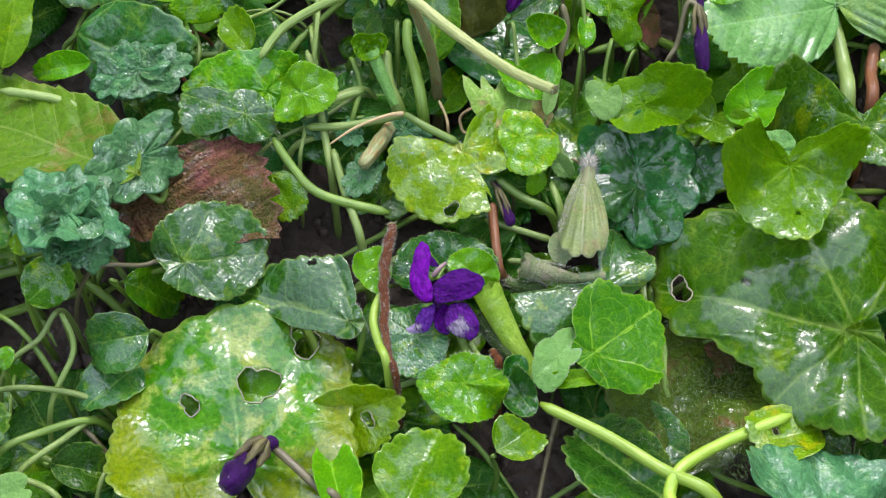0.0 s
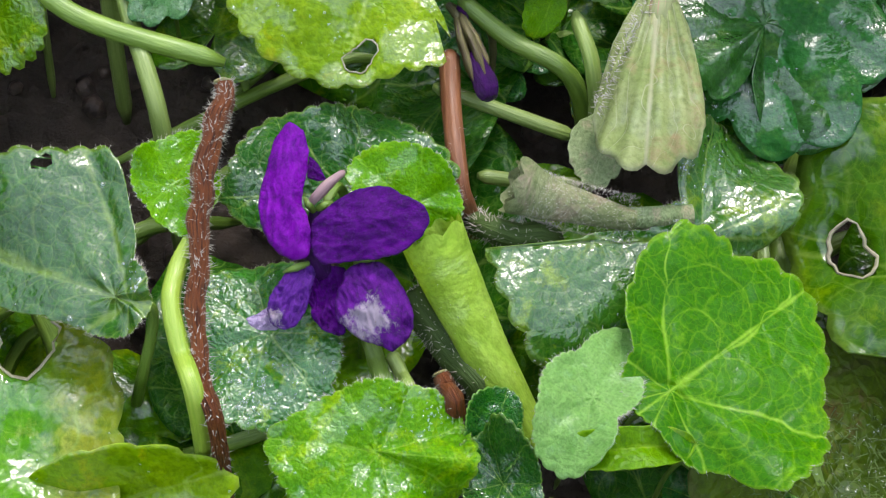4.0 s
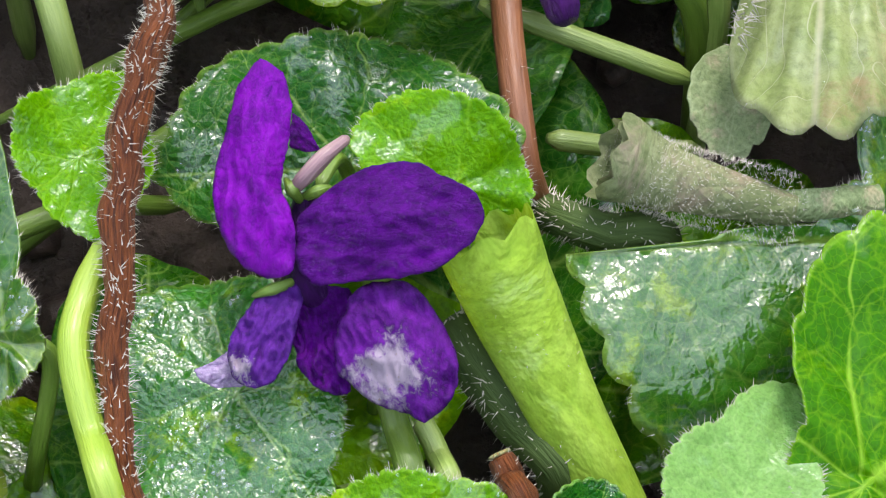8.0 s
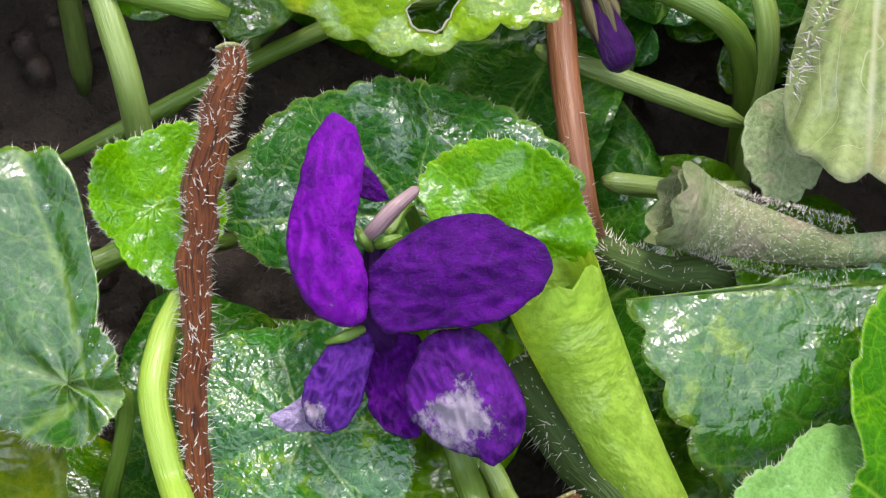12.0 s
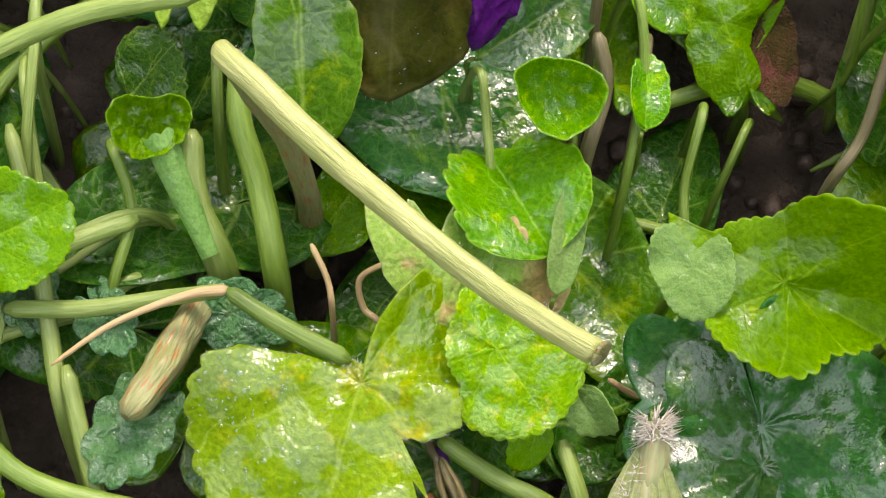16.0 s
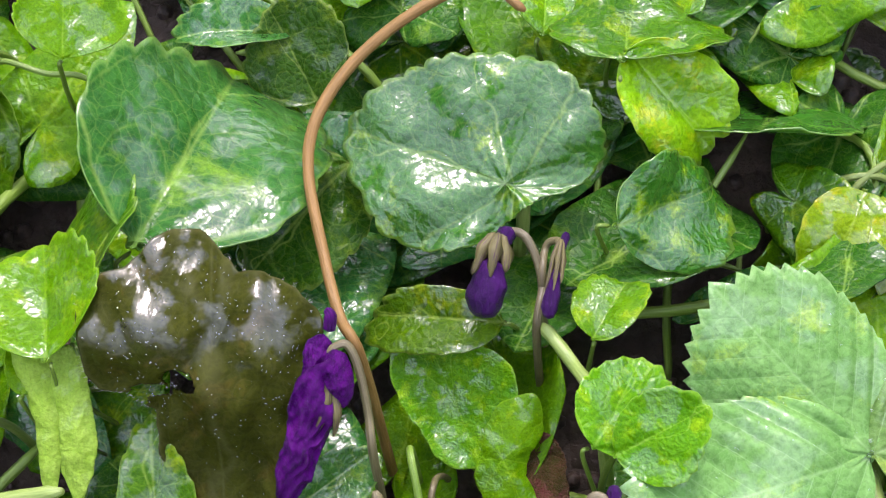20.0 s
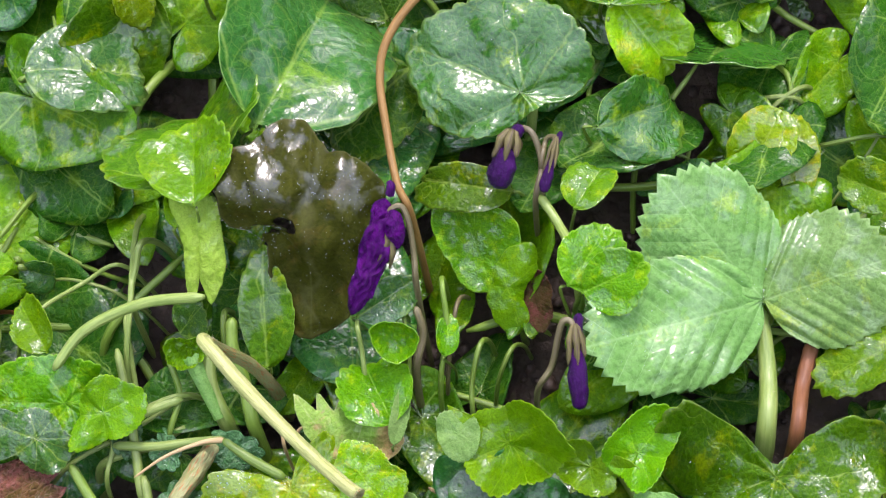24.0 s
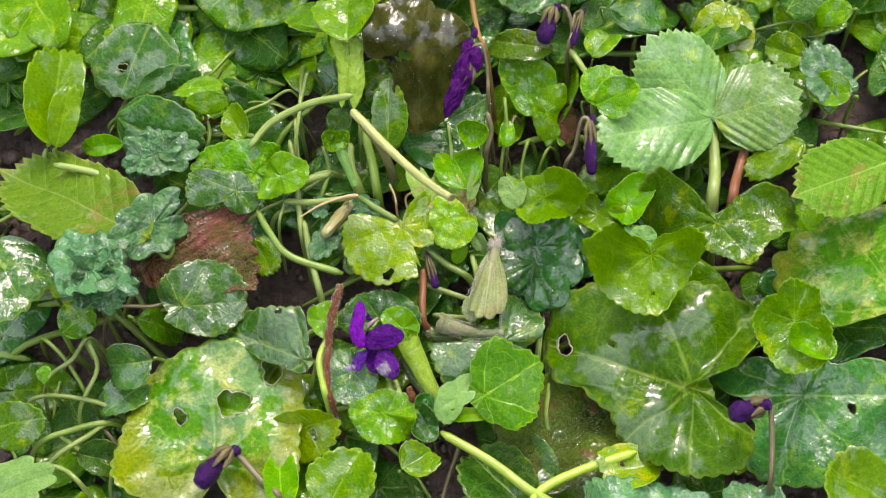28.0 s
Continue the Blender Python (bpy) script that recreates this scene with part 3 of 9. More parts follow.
def outline(kind, rng):
    """Radius of the blade's edge by the angle from the tip's direction, for a blade one unit long, with its stalk at the origin."""
    n1, n2 = rng.uniform(0, 6.28), rng.uniform(0, 6.28)
    if isinstance(kind, tuple):  # an irregular blade: (degrees, reach) of its lobes and sinuses, going round
        stops = sorted((math.radians(d), r) for d, r in kind)
        stops = [(stops[-1][0] - 2 * math.pi, stops[-1][1])] + stops + [(stops[0][0] + 2 * math.pi, stops[0][1])]

        def edge(a, teeth=True):
            r = 1.0
            for (a0, r0), (a1, r1) in zip(stops, stops[1:]):
                if a0 <= a <= a1:
                    k = (a - a0) / max(1e-6, a1 - a0)
                    k = 0.5 * k + 0.5 * k * k * (3 - 2 * k)
                    r = r0 + (r1 - r0) * k
                    break
            if teeth:
                r *= 1 + 0.05 * abs(math.sin(a * 18.0 + n1 + math.sin(a * 3 + n2))) ** 0.7 - 0.025
            return r
    elif kind in ("violet", "kidney"):
        def edge(a, teeth=True):
            s = abs(a)
            r = 0.98 - 0.36 * math.sin(min(s, 1.57)) ** 1.3 if s < 1.57 else 0.62 - 0.14 * ((s - 1.57) / 1.57) ** 2
            if s > 2.45:
                r *= 1 - 0.72 * ((s - 2.45) / 0.69) ** 1.5
            r *= 1 + 0.07 * math.sin(3 * a + n1) + 0.04 * math.sin(5 * a + n2)
            if kind == "kidney" and s > 1.57:
                r = min(r, 0.09 / max(0.02, -math.cos(s)))
            if teeth:
                r *= 1 + 0.045 * abs(math.sin(a * 18.0 + n1 + math.sin(a * 3 + n2))) ** 0.7 - 0.025
            return r
    elif kind == "round":
        def edge(a, teeth=True):
            s = abs(a)
            r = 0.8 if s < 1.2 else 0.8 - 0.1 * (s - 1.2)
            if s > 2.6:
                r *= 1 - 0.6 * ((s - 2.6) / 0.54) ** 1.4
            r *= 1 + 0.04 * math.sin(3 * a + n1)
            if teeth:
                r *= 1 + 0.07 * abs(math.sin(s * 6.5 + 0.3)) - 0.03
            return r
    elif kind == "ivy":
        def edge(a, teeth=True):
            s = abs(a)
            r = 0.72
            if s > 2.5:
                r *= 1 - 0.65 * ((s - 2.5) / 0.64) ** 1.3
            r *= 1 + 0.05 * math.sin(2 * a + n1)
            if teeth:
                r *= 1 + 0.2 * abs(math.sin(s * 4.6 + 0.4)) ** 0.8 - 0.1
            return r
    elif kind == "fan":
        def edge(a, teeth=True):
            s = abs(a)
            r = 1.0 - 0.9 * s * s if s < 0.42 else 0.84 * max(0.04, 1 - (s - 0.42) * 4.0)
            r = max(0.03, r)
            if teeth and s < 0.5:
                r *= 1 + 0.06 * abs(math.sin(a * 16)) - 0.03
            return r
    elif kind == "oval":
        def edge(a, teeth=True):
            s = abs(a)
            c, q = math.cos(s), math.sin(s)
            ex, ey, cy = 0.46 * (1 + 0.12 * math.sin(n1) * (1 if a > 0 else -1)), 0.5, 0.5
            A = (q / ex) ** 2 + (c / ey) ** 2
            B = -2 * c * cy / ey ** 2
            C = (cy / ey) ** 2 - 1.002
            r = (-B + math.sqrt(max(0.0, B * B - 4 * A * C))) / (2 * A)
            r = max(r, 0.03) * (1 + 0.07 * math.sin(2 * a + n1) + 0.05 * math.sin(4 * a + n2) + 0.03 * math.sin(7 * a + n1))
            if teeth:
                r *= 1 + 0.065 * abs(math.sin(a * 17.0 + n1 + math.sin(a * 3 + n2))) ** 0.8 - 0.05
            return r
    else:  # strawberry leaflet: wedge at the base, toothed
        def edge(a, teeth=True):
            s = abs(a)
            c, q = math.cos(s), math.sin(s)
            # ellipse about (0, 0.52) with half axes 0.38 and 0.5
            ex, ey, cy = 0.38, 0.5, 0.5
            A = (q / ex) ** 2 + (c / ey) ** 2
            B = -2 * c * cy / ey ** 2
            C = (cy / ey) ** 2 - 1.0004
            D = B * B - 4 * A * C
            r = (-B + math.sqrt(D)) / (2 * A) if D > 0 else 0.02
            r = max(r, 0.02)
            if teeth:
                f = (s * 13.0) % 1.0 if s < 1.6 else 0.5
                r *= 1 + 0.09 * (1 - f) - 0.045
            return r
    return edge


def hole_rim(a, hx, hr):
    return hr * (1 + 0.26 * math.sin(2 * a + hx * 9) + 0.12 * math.sin(3 * a + 1) + 0.07 * math.sin(7 * a))


def leaf(name, base, tip, normal, wide, kind="violet", material="green", cup=0.0, bend=0.0, wave=0.05, twist=0.0, holes=(), bites=(),
         drops=0, root=None, stalk=None, stalk_r=0.0009, seed=0, vee=0.0, ruffle=0.0, fuzz=0, fine=1, parent=None, label="", category="leaf", group="", thing_name=None, pleat=0.0,
         quilt=0.022, lobes=0.0, curl=0.0):
    """One leaf: a blade from base to tip with the given normal, and a stalk down to root."""
    rng = random.Random(seed * 7 + 13)
    b, e = Vector(base), Vector(tip)
    f = e - b
    length = f.length
    f.normalize()
    n = Vector(normal)
    n = (n - f * n.dot(f)).normalized()
    s = f.cross(n)
    own = parent is None
    if own:
        parent = thing(thing_name or name, b, label, category, group)
        label = ""
    na, nr = (120, 14) if fine == 1 else ((176, 22) if fine == 2 else (40, 7))
    edge = outline(kind, rng)
    verts, uvs, faces = [], [], []
    ph = [rng.uniform(0, 6.28) for _ in range(6)]
    # width of the outline at rest, so that the blade is as wide as asked
    half = max(edge(math.pi * 2 * i / 64 - math.pi, False) * abs(math.sin(math.pi * 2 * i / 64 - math.pi)) for i in range(64))
    tipr = edge(0.0, False)
    kx = 1.0 if isinstance(kind, tuple) else wide / (2 * half)

    def surface(x, y):
        """Blade coordinates (x across, y along, unit length) to the world."""
        w = max(wide * 0.5, 0.2)
        q = x / w
        rad = math.hypot(x, y - 0.35)
        ang = math.atan2(x, y + 1e-6)
        z = wave * (0.6 * math.sin(ang * 3 + ph[0]) * rad * rad * 1.6 + 0.5 * math.sin(6 * x + ph[1]) * math.sin(5 * y + ph[2]) * 0.6)
        z += 0.3 * wave * math.sin(11 * x + ph[3]) * math.sin(10 * y + ph[4]) + 0.22 * wave * math.sin(ang * 9 + ph[5]) * rad
        z += ruffle * (rad / 0.6) ** 3 * math.sin(ang * 4 + ph[2] + math.sin(ang * 2 + ph[1])) + vee * abs(x)
        reach = math.hypot(x, y)
        if kind not in ("fan", "straw"):
            # the blade swells between its main veins, and less between the small ones
            va = math.atan2(x, y + 0.06)
            z += quilt * abs(math.sin(va * (4.6 if kind == "ivy" else 3.4))) ** 0.8 * min(1.0, reach * 2.2)
            z += 0.3 * quilt * abs(math.sin(19 * reach + 2.5 * math.sin(va * 6.8))) * min(1.0, reach * 1.5)
        if lobes and y < 0.3:
            z += lobes * (0.3 - y) ** 1.5 * abs(x)
        if curl:
            z += curl * max(0.0, rad - 0.32) ** 2 * (1.0 + 0.6 * math.sin(ang * 2 + ph[3]))
        if kind == "fan":
            z += 0.075 * y * abs(math.sin(ang * 21 + 0.4 * math.sin(5 * y)))
        elif pleat:
            z += pleat * abs(math.sin((y - 0.85 * abs(x)) * 8.5 * math.pi)) * min(1.0, abs(x) * 5)
        xx = x
        if abs(cup) > 0.01:
            th = cup * q
            R = w / cup
            xx = R * math.sin(th)
            z += R * (1 - math.cos(th))
        yy = y
        if abs(bend) > 0.01:
            R = 1.0 / bend
            yy = (R - z) * math.sin(y * bend)
            z = R - (R - z) * math.cos(y * bend)
        if twist:
            a = twist * y
            xx, z = xx * math.cos(a) - z * math.sin(a), xx * math.sin(a) + z * math.cos(a)
        return b + (s * xx + f * yy + n * z) * length

    def gone(x, y):
        for hx, hy, hr, ha in holes:
            dx, dy = (x - hx), (y - hy) * ha
            r = math.hypot(dx, dy)
            if r < hole_rim(math.atan2(dy, dx), hx, hr):
                return True
        return False

    def rim(a):
        r = edge(a)
        for ba, bw, bd in bites:
            k = (a - ba + math.pi) % (2 * math.pi) - math.pi
            if abs(k) < bw:
                r *= 1 - bd * (1 - (abs(k) / bw) ** 2) * (1 + 0.15 * math.sin(a * 40))
        return r

    grid = {}
    verts.append(surface(0, 0))
    uvs.append((0.0, 0.0))
    coords = [(0.0, 0.0)]
    reach = [0.0]
    for i in range(na):
        a = math.pi * (2 * i / na - 1)
        re = rim(a) / tipr
        for j in range(1, nr + 1):
            t = (j / nr) ** 0.9
            x, y = math.sin(a) * re * t * kx * tipr, math.cos(a) * re * t
            grid[i, j] = len(verts)
            coords.append((x, y))
            reach.append(t)
            verts.append(surface(x, y))
            uvs.append((x, y))
    for i in range(na):
        k = (i + 1) % na
        if k == 0 and kind in ("violet", "ivy", "round"):
            continue  # the sinus at the stalk
        faces.append((0, grid[k, 1], grid[i, 1]))
        for j in range(1, nr):
            quad = (grid[i, j], grid[k, j], grid[k, j + 1], grid[i, j + 1])
            faces.append(quad)
    rims = []
    if holes:
        keep = []
        for fc in faces:
            cx = sum(coords[v][0] for v in fc) / len(fc)
            cy = sum(coords[v][1] for v in fc) / len(fc)
            if not gone(cx, cy):
                keep.append(fc)
        faces = keep
        for v in {v for fc in faces for v in fc}:
            x, y = coords[v]
            for hx, hy, hr, ha in holes:
                d = math.hypot(x - hx, (y - hy) * ha)
                a = math.atan2((y - hy) * ha, x - hx)
                e = hole_rim(a, hx, hr)
                if d < e * 1.22:
                    x, y = hx + math.cos(a) * e * 1.08, hy + math.sin(a) * e * 1.08 / ha
                    verts[v] = surface(x, y)
                    uvs[v] = (x, y)
        for hx, hy, hr, ha in holes:
            if hr > 0.045:
                rims.append([surface(hx + math.cos(k * 0.3142) * hole_rim(k * 0.3142, hx, hr) * 1.08, hy + math.sin(k * 0.3142) * hole_rim(k * 0.3142, hx, hr) * 1.08 / ha) for k in range(21)])
    # thickness: a second skin below the first, closed along the open edges
    th = max(0.00012, length * 0.006)
    count = len(verts)
    vn = [Vector((0, 0, 0)) for _ in verts]
    for fc in faces:
        q = (verts[fc[1]] - verts[fc[0]]).cross(verts[fc[2]] - verts[fc[0]])
        for v in fc:
            vn[v] += q
    verts += [v - (k.normalized() if k.length else n) * th for v, k in zip(verts, vn)]
    uvs += uvs
    used = {}
    for fc in faces:
        for p, q in zip(fc, fc[1:] + fc[:1]):
            used[p, q] = 1
    skirt = [(q, p, p + count, q + count) for (p, q) in used if (q, p) not in used]
    faces = faces + [tuple(v + count for v in reversed(fc)) for fc in faces] + skirt
    blade = part("blade" if own else name, verts, faces, material, parent, label, uvs, loc=b, rim=reach + reach)
    if fuzz:
        hv, hf = [], []
        for _ in range(fuzz):
            a = rng.uniform(-2.9, 2.9)
            if kind in ("oval", "fan", "straw") and abs(a) > 1.45:
                continue
            re = rim(a) / tipr
            x, y = math.sin(a) * re * kx * tipr, math.cos(a) * re
            p = surface(x * 0.985, y * 0.985)
            o = (surface(x * 1.03, y * 1.03) - p).normalized() + Vector((rng.uniform(-0.5, 0.5), rng.uniform(-0.5, 0.5), rng.uniform(-0.2, 0.7)))
            sz = rng.uniform(0.00025, 0.0006)
            q = p + o.normalized() * sz
            d1 = n * sz * 0.05
            d2 = (q - p).cross(d1).normalized() * sz * 0.05
            k = len(hv)
            hv += [p - d1, p + d1, p + d2, q]
            hf += [(k, k + 1, k + 3), (k + 1, k + 2, k + 3), (k + 2, k, k + 3)]
        if hf:
            fz = part("fuzz", hv, hf, "hair", blade, "fine pale hairs along the rim", loc=b)
            fz["kind"] = "stuff"
    for line in rims:
        k = length * 0.004
        tube("hole_rim", line, [k, k * 1.6, k * 0.8, k * 1.4, k], "rim", blade if own else parent, "pale dry rim of an eaten hole", sides=6, steps=1, lumps=0.3)
    if root is not None:
        r0 = Vector(root)
        if r0.z < ground_height(r0.x, r0.y):
            r0.z = ground_height(r0.x, r0.y)
        midp = b * 0.5 + r0 * 0.5 + Vector((rng.uniform(-1, 1), rng.uniform(-1, 1), 0.6)) * length * 0.12 - f * length * 0.1
        tube("petiole" if own else "stalk", [b - n * (stalk_r * 2.4 + length * 0.05), b - f * length * 0.08 - n * (length * 0.10 + stalk_r * 2.4), midp, r0], [stalk_r * 0.8, stalk_r * 0.9, stalk_r, stalk_r * 1.1], stalk or "stalk", parent if own else blade)
    if drops:
        dv, df = [], []
        for _ in range(int(drops * 0.6)):
            cl = rng.random() < 0.8
            a = rng.gauss(ph[0] - 3.1, 0.5) if cl else rng.uniform(-2.6, 2.6)
            t = min(0.97, max(0.1, rng.gauss(0.7, 0.18))) if cl else math.sqrt(rng.uniform(0.03, 0.95))
            a = (a + math.pi) % (2 * math.pi) - math.pi
            re = rim(a) * t
            x, y = math.sin(a) * re * kx, math.cos(a) * re / tipr
            if gone(x, y) or abs(a) > 2.7:
                continue
            p = surface(x, y)
            px, py = surface(x + 0.01, y) - p, surface(x, y + 0.01) - p
            nn = px.cross(py).normalized()
            bead(dv, df, p, nn, rng.uniform(0.4, 1.15) * 0.0002 * (1.9 if rng.random() < 0.12 else 1.0))
        if df:
            w = part("water_drops", dv, df, "water", blade, "clear water droplets", loc=b)
            w["kind"] = "stuff"
    return parent if own else blade


def bead(dv, df, p, nn, r):
    t1 = nn.orthogonal().normalized()
    t2 = nn.cross(t1)
    o = len(dv)
    for k, (rr, hh) in enumerate(((1.0, -0.15), (0.95, 0.5), (0.6, 0.88))):
        for i in range(7):
            a = i * 6.2832 / 7
            dv.append(p + (t1 * math.cos(a) + t2 * math.sin(a)) * r * rr + nn * r * hh)
    dv.append(p + nn * r * 1.0)
    for k in range(2):
        for i in range(7):
            j = (i + 1) % 7
            df.append((o + k * 7 + i, o + k * 7 + j, o + k * 7 + 7 + j, o + k * 7 + 7 + i))
    for i in range(7):
        df.append((o + 14 + i, o + 14 + (i + 1) % 7, o + 21))


def spline(pts, steps):
    """Catmull-Rom through the points."""
    p = [Vector(q) for q in pts]
    p = [p[0] * 2 - p[1]] + p + [p[-1] * 2 - p[-2]]
    out = []
    for i in range(1, len(p) - 2):
        for k in range(steps):
            t = k / steps
            a, b, c, d = p[i - 1], p[i], p[i + 1], p[i + 2]
            out.append(0.5 * ((2 * b) + (c - a) * t + (2 * a - 5 * b + 4 * c - d) * t * t + (3 * b - a - 3 * c + d) * t ** 3))
    out.append(p[-2])
    return out


def tube_data(pts, radii, sides=9, steps=7, lumps=0.0, seed=0, groove=0.0, hollow=False):
    line = spline(pts, steps)
    m = len(line)
    verts, faces, uvs = [], [], []
    t0 = (line[1] - line[0]).normalized()
    u = t0.orthogonal().normalized()
    run = 0.0
    for i, p in enumerate(line):
        t = (line[min(i + 1, m - 1)] - line[max(i - 1, 0)]).normalized()
        u = (u - t * u.dot(t)).normalized()
        w = t.cross(u)
        g = i / (m - 1) * (len(radii) - 1)
        k = min(int(g), len(radii) - 2)
        r = radii[k] + (radii[k + 1] - radii[k]) * (g - k)
        if not hollow and i in (0, m - 1):
            r *= 0.45
        if i:
            run += (p - line[i - 1]).length
        for j in range(sides + 1):
            a = 6.28319 * j / sides
            rr = r * (1 + lumps * noise.noise((math.cos(a) * 1.5 + seed, math.sin(a) * 1.5, run * 480)) - groove * max(0.0, math.cos(a)) ** 6)
            verts.append(p + (u * math.cos(a) + w * math.sin(a)) * rr)
            uvs.append((j / sides, run * 60))
    n1 = sides + 1
    for i in range(m - 1):
        for j in range(sides):
            faces.append((i * n1 + j, i * n1 + j + 1, (i + 1) * n1 + j + 1, (i + 1) * n1 + j))
    faces.append(tuple(range(sides - 1, -1, -1)))
    if not hollow:
        faces.append(tuple((m - 1) * n1 + j for j in range(sides)))
    return verts, faces, uvs


def tube(name, pts, radii, material, parent=None, label="", sides=9, steps=7, lumps=0.06, groove=0.0):
    v, f, u = tube_data(pts, radii, sides, steps, lumps, len(pts), groove)
    return part(name, v, f, material, parent, label, u, loc=Vector(pts[0]))


def hairs(parent, pts, radii, count, size, seed, name="hairs", label="short stiff pale hairs"):
    """Thin hairs that stand off a stalk."""
    rng = random.Random(seed)
    line = spline(pts, 12)
    dv, df = [], []
    for _ in range(count):
        i = rng.randrange(len(line) - 1)
        t = (line[i + 1] - line[i]).normalized()
        k = min(int(i / len(line) * (len(radii) - 1)), len(radii) - 2)
        o = t.orthogonal().normalized()
        o = (Matrix.Rotation(rng.uniform(0, 6.28), 3, t) @ o)
        p = line[i].lerp(line[i + 1], rng.random()) + o * radii[k] * 0.8
        q = p + (o + t * rng.uniform(-0.8, 0.8) + t.cross(o) * rng.uniform(-0.6, 0.6)).normalized() * size * rng.uniform(0.4, 1.2)
        s = t.cross(o) * size * 0.065
        m = (p - q).cross(s).normalized() * size * 0.065
        b = len(dv)
        dv += [p - s, p + s, p + m, q]
        df += [(b, b + 1, b + 3), (b + 1, b + 2, b + 3), (b + 2, b, b + 3)]
    ob = part(name, dv, df, "hair", parent, label, loc=Vector(pts[0]))
    ob["kind"] = "stuff"
    return ob


def stem(name, pts, radii, material, label, category="stem", hair=0, group="", lumps=0.06, groove=0.0, sides=11, hair_size=0.0007, cut=0):
    t = thing(name, pts[0], label, category, group)
    tube("stalk", pts, radii, material, t, sides=sides, lumps=lumps, groove=groove)
    if cut:
        d = (Vector(pts[0]) - Vector(pts[1])).normalized() if cut > 0 else (Vector(pts[-1]) - Vector(pts[-2])).normalized()
        o, rr = (Vector(pts[0]), radii[0]) if cut > 0 else (Vector(pts[-1]), radii[-1])
        tube("cut_end", [o - d * rr * 0.2, o + d * rr * 0.12, o + d * rr * 0.22], [rr * 1.06, rr * 1.0, rr * 0.6], "stub", t, "pale frayed cut end", sides=13, steps=3, lumps=0.35)
    if hair:
        hairs(t, pts, radii, hair, hair_size, len(pts) + hair)
    return t


def sheet(parent, name, centre, tip, normal, stops, material, label="", dome=0.0, crumple=0.04, crease=0.0, curl=0.0, lean=(0.0, 0.0), fold=None, seed=0, thick=0.02, rings=20, around=110, beads=0, fringe=0, gaps=()):
    """A thin blade round its centre: (degrees, reach) stops give its rim, counted from the tip's direction in units of the tip's distance.
    dome lifts the middle, curl bends the rim, lean tilts it along x and y, fold turns the part beyond y back: (y, degrees, radius)."""
    rng = random.Random(seed + 77)
    c, e = Vector(centre), Vector(tip)
    f = e - c
    size = f.length
    f.normalize()
    n = Vector(normal)
    n = (n - f * n.dot(f)).normalized()
    s = f.cross(n)
    ring = sorted((math.radians(d), r) for d, r in stops)
    ring = [(ring[-1][0] - 2 * math.pi, ring[-1][1])] + ring + [(ring[0][0] + 2 * math.pi, ring[0][1]), (ring[1][0] + 2 * math.pi, ring[1][1])]

    def reach(a):
        for (a0, r0), (a1, r1) in zip(ring, ring[1:]):
            if a0 <= a <= a1:
                k = (a - a0) / (a1 - a0)
                return r0 + (r1 - r0) * (0.4 * k + 0.6 * k * k * (3 - 2 * k))
        return ring[1][1]

    def place(x, y, t):
        z = dome * (1 - t * t) + curl * t ** 4 + lean[0] * x + lean[1] * y
        z += crumple * (noise.noise((x * 3.1 + seed * 7, y * 2.3, seed)) + 0.45 * noise.noise((x * 7.5, y * 5.2 + seed * 3, seed + 4)))
        z += crease * (0.5 - abs(noise.noise((x * 9.0 + seed, y * 4.0, seed + 9)))) * (0.4 + 0.6 * t)
        if fold:
            d = fold[0] - y
            if d > 0:
                a = min(d / fold[2], math.radians(fold[1]))
                rest = d - fold[2] * a
                y = fold[0] - fold[2] * math.sin(a) - rest * math.cos(a)
                z -= fold[2] * (1 - math.cos(a)) + rest * math.sin(a)
        return c + (s * x + f * y + n * z) * size

    verts, uvs, rim = [place(0, 0, 0)], [(0.0, 0.0)], [0.0]
    for i in range(around):
        a = math.pi * (2 * i / around - 1)
        r = reach(a) * (1 + 0.012 * noise.noise((math.cos(a) * 9, math.sin(a) * 9, seed)))
        for j in range(1, rings + 1):
            t = (j / rings) ** 0.85
            x, y = math.sin(a) * r * t, math.cos(a) * r * t
            verts.append(place(x, y, t))
            uvs.append((x, y))
            rim.append(t)
    faces = []
    for i in range(around):
        k = (i + 1) % around
        p, q = 1 + i * rings, 1 + k * rings
        faces.append((0, q, p))
        faces += [(p + j, q + j, q + j + 1, p + j + 1) for j in range(rings - 1)]
    if gaps:
        faces = [fc for fc in faces if not any(((uvs[fc[0]][0] - gx) / gw) ** 2 + ((uvs[fc[0]][1] - gy) / gh) ** 2 < 1 for gx, gy, gw, gh in gaps)]
    top = len(verts)
    vn = [Vector((0, 0, 0)) for _ in verts]
    for fc in faces:
        g = (verts[fc[1]] - verts[fc[0]]).cross(verts[fc[2]] - verts[fc[0]])
        for v in fc:
            vn[v] += g
    sign = 1 if sum((g.normalized() for g in vn), Vector()).dot(n) > 0 else -1
    if sign < 0:
        faces = [tuple(reversed(fc)) for fc in faces]
    verts += [v - g.normalized() * sign * size * thick for v, g in zip(verts, vn)]
    edges = {(p, q) for fc in faces for p, q in zip(fc, fc[1:] + fc[:1])}
    skirt = [(q, p, p + top, q + top) for p, q in sorted(edges) if (q, p) not in edges]
    faces = faces + [tuple(v + top for v in reversed(fc)) for fc in faces] + skirt
    ob = part(name, verts, faces, material, parent, label, uvs + uvs, loc=c, rim=rim + rim)
